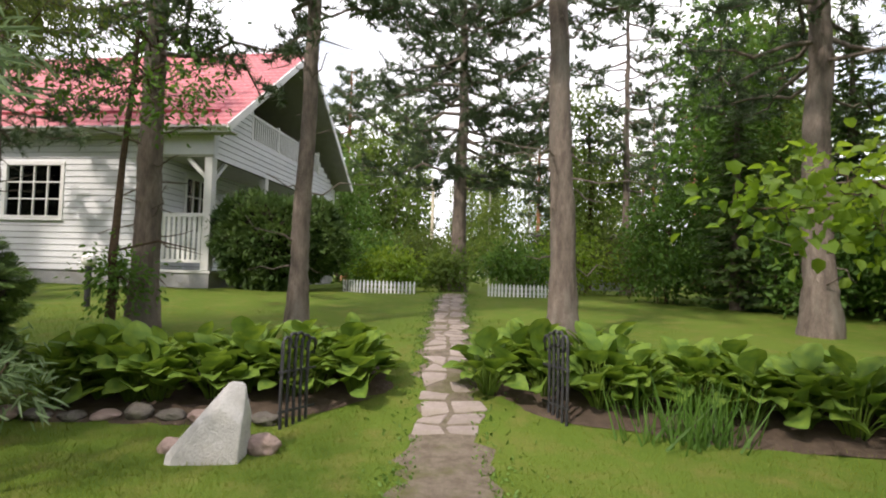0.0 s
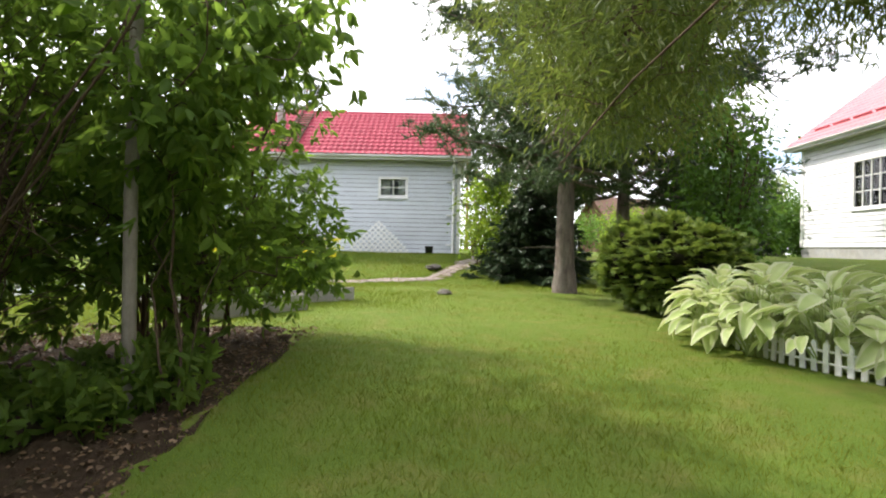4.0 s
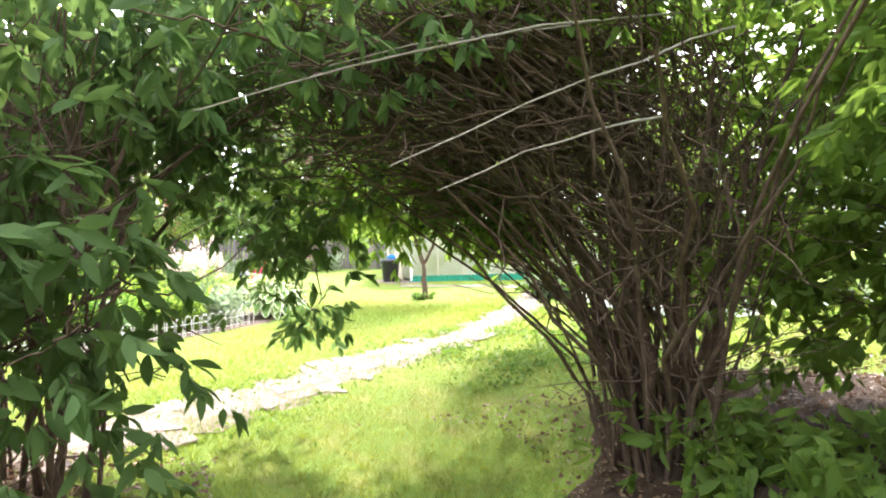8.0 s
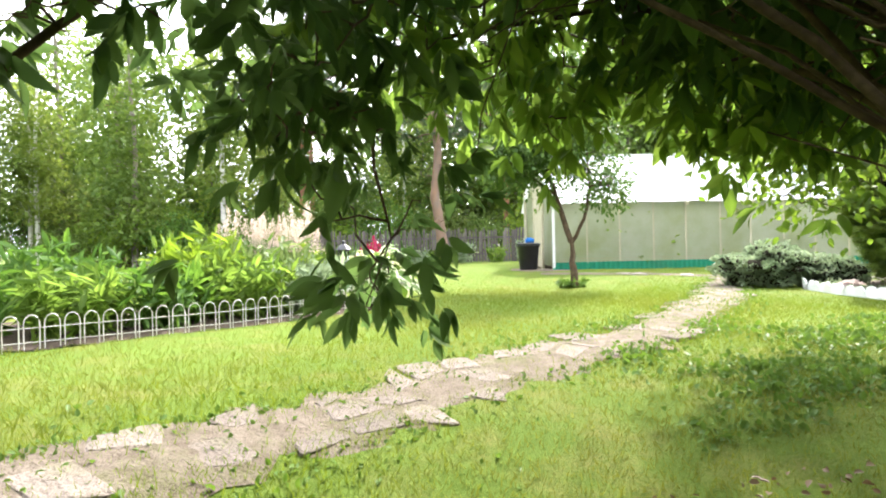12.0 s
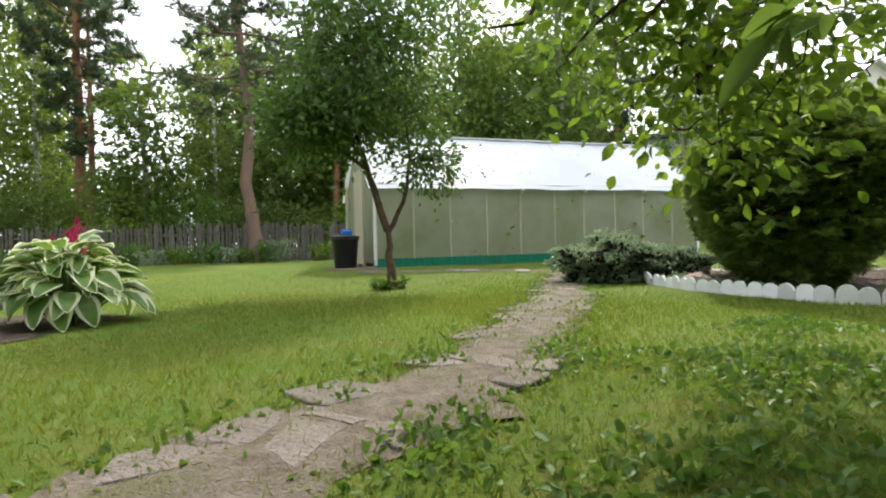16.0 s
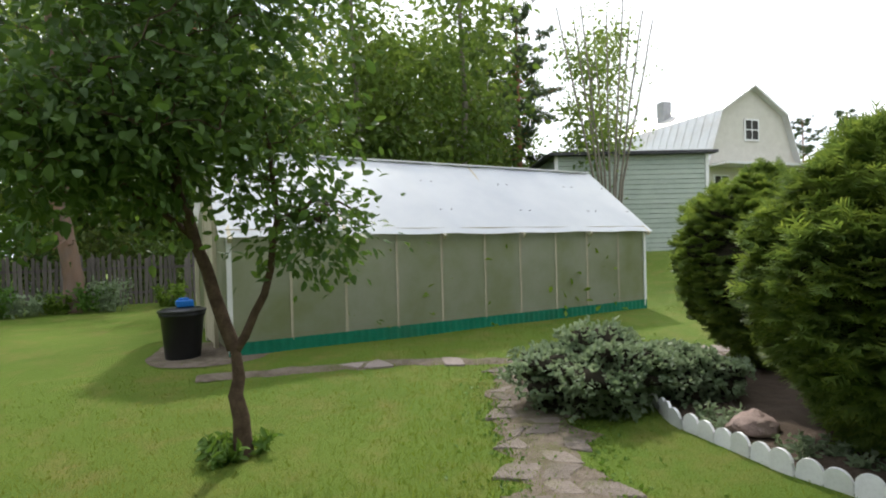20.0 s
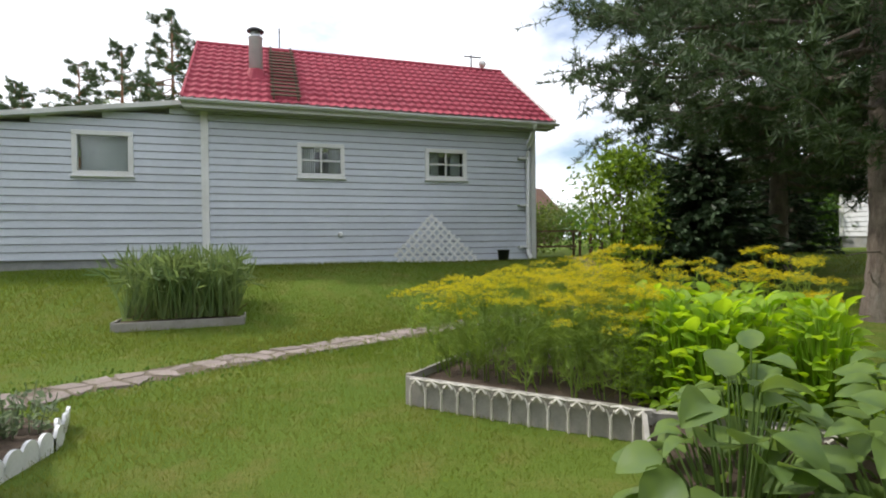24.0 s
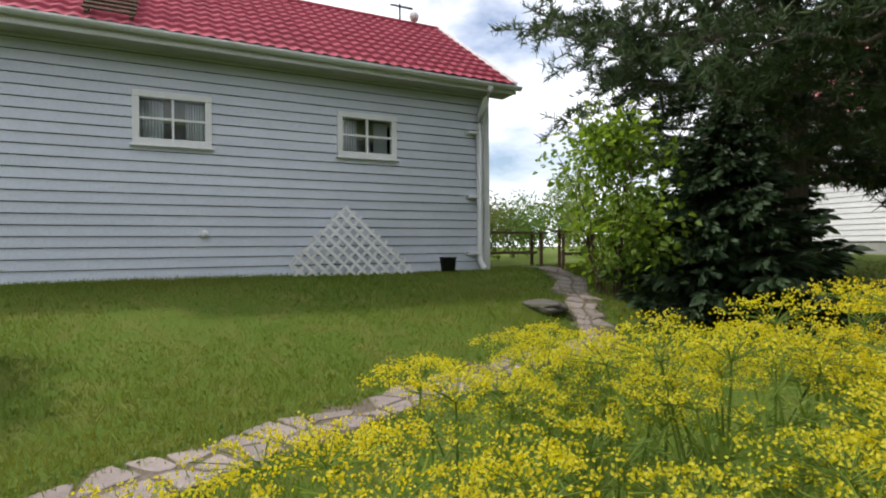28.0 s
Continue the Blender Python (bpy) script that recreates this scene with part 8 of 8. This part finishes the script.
def flower_bunch(name, label, at, n, spread, height, leaf, flower, fsize=0.05, lsize=0.09, lwidth=0.4, nf=6, plume=0.0):
    """A clump of leafy stems; flower heads or plumes on top."""
    z = gz(*at)
    ob = thing(name, label, "flower", (at[0], at[1], z))
    st, fo, fl = Acc(), Acc(), Acc()
    for k in range(n):
        a, r = rng.uniform(0, 6.28), spread * math.sqrt(rng.random())
        f = np.array([math.cos(a) * r * 0.6, math.sin(a) * r * 0.6, 0])
        t = np.array([math.cos(a) * r, math.sin(a) * r, height * rng.uniform(0.7, 1.05)])
        q = bend(f, t, 5, 0, 0.015)
        tube(st, q, np.linspace(0.006, 0.003, 5), 4)
        m = 12
        s = rng.uniform(0.1, 0.9, m)
        P = f + (t - f) * s[:, None]
        leaves(fo, P, rng.normal(size=(m, 3)) + np.array([0, 0, 0.3]), lsize * rng.uniform(0.6, 1.2, m), lwidth)
        if k < nf:
            c = t + np.array([0, 0, 0.01])
            if plume:
                m = 120
                h = rng.random(m)
                P = c + np.stack([rng.normal(size=m) * 0.06 * (1 - h), rng.normal(size=m) * 0.06 * (1 - h), h * plume], 1)
                leaves(fl, P, rng.normal(size=(m, 3)) + np.array([0, 0, 1.0]), 0.03, 0.35)
            else:
                m = 34
                leaves(fl, np.repeat(c[None], m, 0) + rng.normal(size=(m, 3)) * fsize * 0.25, rng.normal(size=(m, 3)) + np.array([0, 0, 0.4]), fsize, 0.9)
    tagged(hang("stem", st.mesh("stem", leaf), ob), kind="stuff")
    tagged(hang("foliage", fo.mesh("foliage", leaf), ob), kind="stuff")
    if fl.n:
        tagged(hang("blossom", fl.mesh("blossom", flower), ob), kind="stuff")
    return ob


for x, y in ((-12.75, -8.05), (-14.35, -7.95)):
    flower_bunch("rose_bush", "low rose bush with a crimson bloom", (x, y), 12, 0.22, 0.42, L_BROAD, L_RED, 0.055, 0.05, 0.6, 2)
for x, y, h in ((-14.9, -8.15, 0.62), (-15.3, -8.4, 0.6), (-14.3, -8.4, 0.4), (-13.4, -8.2, 0.28), (-15.6, -8.0, 0.4)):
    flower_bunch("perennial_clump", "leafy perennial in the bed", (x, y), 22, 0.34, h, L_GREY, L_PLUME, 0.03, 0.07, 0.45, 0)
for x, y, h in ((-11.2, -7.5, 0.12), (-12.1, -7.75, 0.14), (-12.9, -8.0, 0.16), (-10.6, -9.3, 0.12), (-10.55, -8.5, 0.1), (-13.8, -8.2, 0.2), (-11.6, -7.6, 0.12), (-11.9, -8.0, 0.25), (-12.3, -8.35, 0.3), (-10.75, -8.9, 0.14), (-11.0, -7.7, 0.2), (-13.0, -8.4, 0.3), (-10.7, -10.1, 0.15)):
    flower_bunch("perennial_clump", "low grey-green plant on the soil", (x, y), 18, 0.3, h, L_GREY, L_PLUME, 0.03, 0.06, 0.45, 0)
for x, y, h, l in ((-2.3, -8.0, 0.5, L_BROAD), (-2.9, -8.5, 0.55, L_SHRUB), (-1.7, -7.6, 0.5, L_SHRUB), (-3.4, -9.0, 0.5, L_GREY), (-1.2, -8.3, 0.7, L_BROAD), (-2.2, -9.0, 0.8, L_LIGHT), (-0.8, -7.4, 0.5, L_BROAD), (-3.0, -9.4, 0.75, L_ONION), (-2.5, -9.8, 0.8, L_BROAD)):
    flower_bunch("perennial_clump", "leafy green perennial behind wire edging", (x, y), 60, 0.55, h * 1.25, l, L_PLUME, 0.03, 0.19, 0.24, 0)
for x, y in ((-3.3, -9.7), (-2.9, -10.0), (-2.6, -9.5)):
    flower_bunch("goatsbeard", "buff feathery plumes above green leaves", (x, y), 16, 0.32, 0.9, L_LIGHT, L_PLUME, 0.03, 0.12, 0.4, 14, 0.4)
flower_bunch("astilbe", "crimson astilbe plumes behind the hosta", (-4.1, -10.4), 10, 0.25, 0.7, L_BROAD, L_RED, 0.03, 0.1, 0.4, 7, 0.22)
flower_bunch("weed_clump", "leafy weeds round the apple trunk", (-7.35, -11.6), 26, 0.28, 0.16, L_WEED, L_RED, 0.02, 0.09, 0.4, 0)
for k in range(30):
    x = -13.5 + k * 0.62
    if -8.6 < x < -7.0 and k % 2:
        continue
    flower_bunch("border_plant", "leafy plant along the paling fence", (x + rng.normal() * 0.2, -22.3 - 0.1 * x * 0.3 + rng.normal() * 0.3), 26, 0.5, rng.uniform(0.35, 0.9), (L_BROAD, L_SHRUB, L_GREY)[k % 3], L_RED, 0.03, 0.13, 0.4, 0)
for x, y, h in ((-6.75, -2.1, 0.45), (-6.6, -1.75, 0.5), (-6.95, -1.55, 0.5), (-7.25, -1.75, 0.6), (-6.5, -2.35, 0.4)):
    flower_bunch("shrub_shoot", "leafy young shoot round the garden stake", (x, y), 14, 0.3, h, L_SHRUB, L_RED, 0.03, 0.12, 0.42, 0)
iris = thing("iris_clump", "upright narrow green iris leaves in the bed", "plant", (1.72, 5.4, gz(1.72, 5.4)))
ir = Acc()
ip = np.column_stack([rng.normal(size=(150, 2)) * np.array([0.3, 0.12]), np.zeros(150)])
idr = rng.normal(size=(150, 3)) * np.array([0.3, 0.3, 0]) + np.array([0, 0, 1])
blades(ir, ip, idr, rng.uniform(0.35, 0.65, 150), 0.022)
tagged(hang("leaf", ir.mesh("leaf", L_BROAD), iris), kind="stuff")
for u in (0.12, 0.5, 0.85, 1.2):
    p = np.array([-6.7, -2.9]) + np.array([-0.9, 0.9]) * u
    flower_bunch("shrub_shoot", "leafy young shoot at the shrub's foot", p, 10, 0.3, 0.4, L_SHRUB, L_RED, 0.03, 0.13, 0.45, 0)


def wire_edging(line):
    ob = thing("wire_edging", "low white arched wire edging of the flower bed", "garden edging")
    p, t = along(line, 0.13)
    for q, d in zip(p, t):
        z = gz(*q)
        a = np.linspace(math.pi, 0, 9)
        acc = Acc()
        pts = [(q[0] - d[0] * 0.05, q[1] - d[1] * 0.05, z - 0.03)] + [(q[0] + d[0] * 0.05 * math.cos(v), q[1] + d[1] * 0.05 * math.cos(v), z + 0.2 + 0.07 * math.sin(v)) for v in a] + [(q[0] + d[0] * 0.05, q[1] + d[1] * 0.05, z - 0.03)]
        tube(acc, pts, 0.005, 5)
        hang("wire_arch", acc.mesh("wire_arch", PLASTIC_O, True), ob)
    for z in (0.06, 0.17):
        acc = Acc()
        tube(acc, [(q[0], q[1], gz(*q) + z) for q in p], 0.004, 5)
        hang("wire_rail", acc.mesh("wire_rail", PLASTIC_O, True), ob)


wire_edging([(-1.3, -6.5), (-2.07, -7.1), (-3.0, -7.75), (-3.7, -8.5), (-4.0, -8.95)])


# ---- grass ----
def grass():
    """Blades over the lawn near the walk, thinner with distance; none on paths and beds."""
    line2 = LANE[:, :2]

    def lane2(P):
        best = np.full(len(P), 99.0)
        for a, b in zip(line2, line2[1:]):
            s = np.clip(((P - a) @ (b - a)) / ((b - a) @ (b - a)), 0, 1)[:, None]
            best = np.minimum(best, np.linalg.norm(P - a - s * (b - a), axis=1))
        return best

    def off_line(P, line, w):
        ok = np.ones(len(P), bool)
        for a, b in zip(np.asarray(line)[:-1], np.asarray(line)[1:]):
            s = np.clip(((P - a) @ (b - a)) / ((b - a) @ (b - a)), 0, 1)[:, None]
            d = np.linalg.norm(P - a - s * (b - a), axis=1)
            ok &= d > w * (0.85 + 0.25 * np.sin(P[:, 0] * 4.3 + P[:, 1] * 2.1) * np.sin(P[:, 1] * 5.2 - P[:, 0] * 1.7)) * rng.uniform(0.1, 1.2, len(P)) ** 0.7
        return ok

    def in_poly(P, poly):
        x, y = P[:, 0], P[:, 1]
        c = np.zeros(len(P), bool)
        q = np.asarray(poly, float)
        for (x0, y0), (x1, y1) in zip(q, np.roll(q, -1, 0)):
            with np.errstate(divide="ignore", invalid="ignore"):
                c ^= ((y0 > y) != (y1 > y)) & (x < (x1 - x0) * (y - y0) / (y1 - y0 + 1e-12) + x0)
        return c

    n = 1500000
    P = np.stack([rng.uniform(-24, 5, n), rng.uniform(-14.4, 11, n)], 1)
    d = lane2(P)
    P = P[rng.random(n) < np.clip(1.25 - d / 6.5, 0.22, 1) ** 1.5]
    for line, w in ((NORTH_PATH, 0.33), (WEST_PATH, 0.26), (LONG_PATH, 0.27), (FAINT_PATH, 0.12)):
        P = P[off_line(P, line, w) | (rng.random(len(P)) < (0.22 if line is WEST_PATH else 0.05))]
    polys = [EDGE + [(-16.4, -8.6), (-15.8, -10.2), (-13.6, -11.6), (-12.0, -11.9)],
             [(-6.3, -3.35), (-5.6, -3.0), (-5.05, -2.65), (-4.95, -2.0), (-5.35, -1.45), (-6.3, -1.2), (-7.4, -1.3), (-8.6, -1.2), (-10.2, -1.6), (-10.4, -3.0), (-9.0, -4.2), (-7.6, -4.6), (-6.7, -4.1)],
             [(-1.8, -6.8), (-3.2, -7.9), (-4.2, -9.0), (-4.7, -9.9), (-4.2, -10.8), (-2.6, -10.6), (-0.6, -9.4), (0.2, -7.6)],
             [(-6.1, 4.15), (-5.7, 3.9), (-5.2, 4.0), (-5.0, 4.4), (-5.2, 4.7), (-6.0, 4.75), (-6.2, 4.5)],
             [(-4.8, 5.0), (-3.2, 5.1), (-1.9, 5.6), (-1.2, 6.3), (-1.6, 7.0), (-3.2, 6.6), (-4.9, 6.3)],
             [(-0.35, 6.3), (0.5, 5.7), (2.0, 5.35), (3.5, 5.3), (5.0, 5.4), (4.9, 6.4), (2.7, 6.8), (0.3, 7.1)],
             [DC, DC + DU * 3.3, DC + DU * 3.3 + DV * 1.9, DC + DV * 1.9], [BC, BC + BU * 2.4, BC + BU * 2.4 + BV * 1.7, BC + BV * 1.7],
             [(-20.0, -8.4), (-20.0, -6.55), (-21.5, -6.55), (-21.5, -8.4)]]
    for k, q in enumerate(polys):
        # grass creeps over the rim of the leaf litter and the yew's darkened soil
        P = P[~in_poly(P + rng.normal(size=P.shape) * (0.22 if k in (1, 3) else 0.07), q)]
    bank = np.stack([rng.uniform(-25.5, -17, 90000), rng.uniform(-11, 5, 90000)], 1)
    bank = bank[off_line(bank, LONG_PATH, 0.36) & ~in_poly(bank, polys[-1]) & (rng.random(len(bank)) < (-bank[:, 0] - 16.5) / 3.0)]
    P = np.concatenate([P, bank])
    z = ground_z(P[:, 0], P[:, 1])
    n = len(P)
    tall = 0.024 + 0.022 * np.array(smooth01(0.5 + 0.5 * np.sin(P[:, 0] * 0.9 + 2) * np.cos(P[:, 1] * 0.7)))
    L = tall * rng.uniform(0.6, 1.5, n) * (1 + 0.5 * smooth01((-P[:, 0] - 15.5) / 5.0))
    D = rng.normal(size=(n, 3)) * np.array([0.5, 0.5, 0]) + np.array([0, 0, 1])
    acc = Acc()
    blades(acc, np.column_stack([P, z - 0.004]), D, L, rng.uniform(0.004, 0.0075, n) * (1 + 0.7 * smooth01((-P[:, 0] - 15.5) / 5.0)))
    tagged(new("grass_blades", acc.mesh("grass_blades", L_GRASS)), "short green grass blades of the lawn", "grass", kind="stuff")
    # clover and plantain beside the paths
    acc = Acc()
    for line, w in ((WEST_PATH, 0.36), (NORTH_PATH, 0.4), (LONG_PATH, 0.4)):
        p, t = along(line, 0.03)
        m = len(p) * 6
        i = rng.integers(0, len(p), m)
        off = rng.normal(size=m) * 0.35
        off = np.where(np.abs(off) < w * 0.55, np.sign(off) * w * (0.6 + rng.random(m) * 0.6), off)
        q = p[i] + np.stack([-t[i, 1], t[i, 0]], 1) * off[:, None]
        zz = ground_z(q[:, 0], q[:, 1])
        leaves(acc, np.column_stack([q, zz + 0.005]), rng.normal(size=(m, 3)) + np.array([0, 0, 0.6]), rng.uniform(0.02, 0.05, m), 0.6)
    p, t = along(WEST_PATH, 0.03)
    m = len(p) * 7
    i = rng.integers(0, len(p), m)
    q = p[i] + np.stack([-t[i, 1], t[i, 0]], 1) * rng.uniform(-0.4, 0.4, (m, 1))
    q = q[(np.sin(q[:, 0] * 6.1) * np.sin(q[:, 1] * 7.3 + 1) + rng.normal(size=m) * 0.3) > 0.25]
    leaves(acc, np.column_stack([q, ground_z(q[:, 0], q[:, 1]) + 0.012]), rng.normal(size=(len(q), 3)) + np.array([0, 0, 0.4]), rng.uniform(0.015, 0.04, len(q)), 0.6)
    q = rng.uniform((-9.2, -7.4), (-6.0, -4.9), (9000, 2))
    q = q[(np.sin(q[:, 0] * 3.1 + 1) * np.sin(q[:, 1] * 3.7) + rng.normal(size=len(q)) * 0.45 > 0.2) & off_line(q, WEST_PATH, 0.4)]
    leaves(acc, np.column_stack([q, ground_z(q[:, 0], q[:, 1]) + 0.02]), rng.normal(size=(len(q), 3)) + np.array([0, 0, 0.5]), rng.uniform(0.02, 0.055, len(q)), 0.7)
    tagged(new("clover", acc.mesh("clover", L_WEED)), "clover and plantain leaves beside the path", "weeds", kind="stuff")
    acc = Acc()
    m = 5200
    P = np.concatenate([rng.uniform((-10, -4.6), (-4.9, -1.2), (m, 2)), rng.uniform((-9.2, -6.3), (-7.6, -4.9), (m // 45, 2)), rng.uniform((-4, -4), (-1.2, -2), (m // 2, 2))])
    z = ground_z(P[:, 0], P[:, 1]) + np.where(P[:, 1] < -4.7, 0.02, 0.06)
    near = np.linalg.norm(P - np.array([-5.2, -3.7]), axis=1) < 0.9
    P, z = P[~near], z[~near]
    leaves(acc, np.column_stack([P, z]), rng.normal(size=(len(P), 3)) * np.array([1, 1, 0.25]), rng.uniform(0.02, 0.048, len(P)), 0.6)
    tagged(new("dry_leaves", acc.mesh("dry_leaves", L_DEAD)), "dry brown fallen leaves under the shrubs", "leaf litter", kind="stuff")


grass()
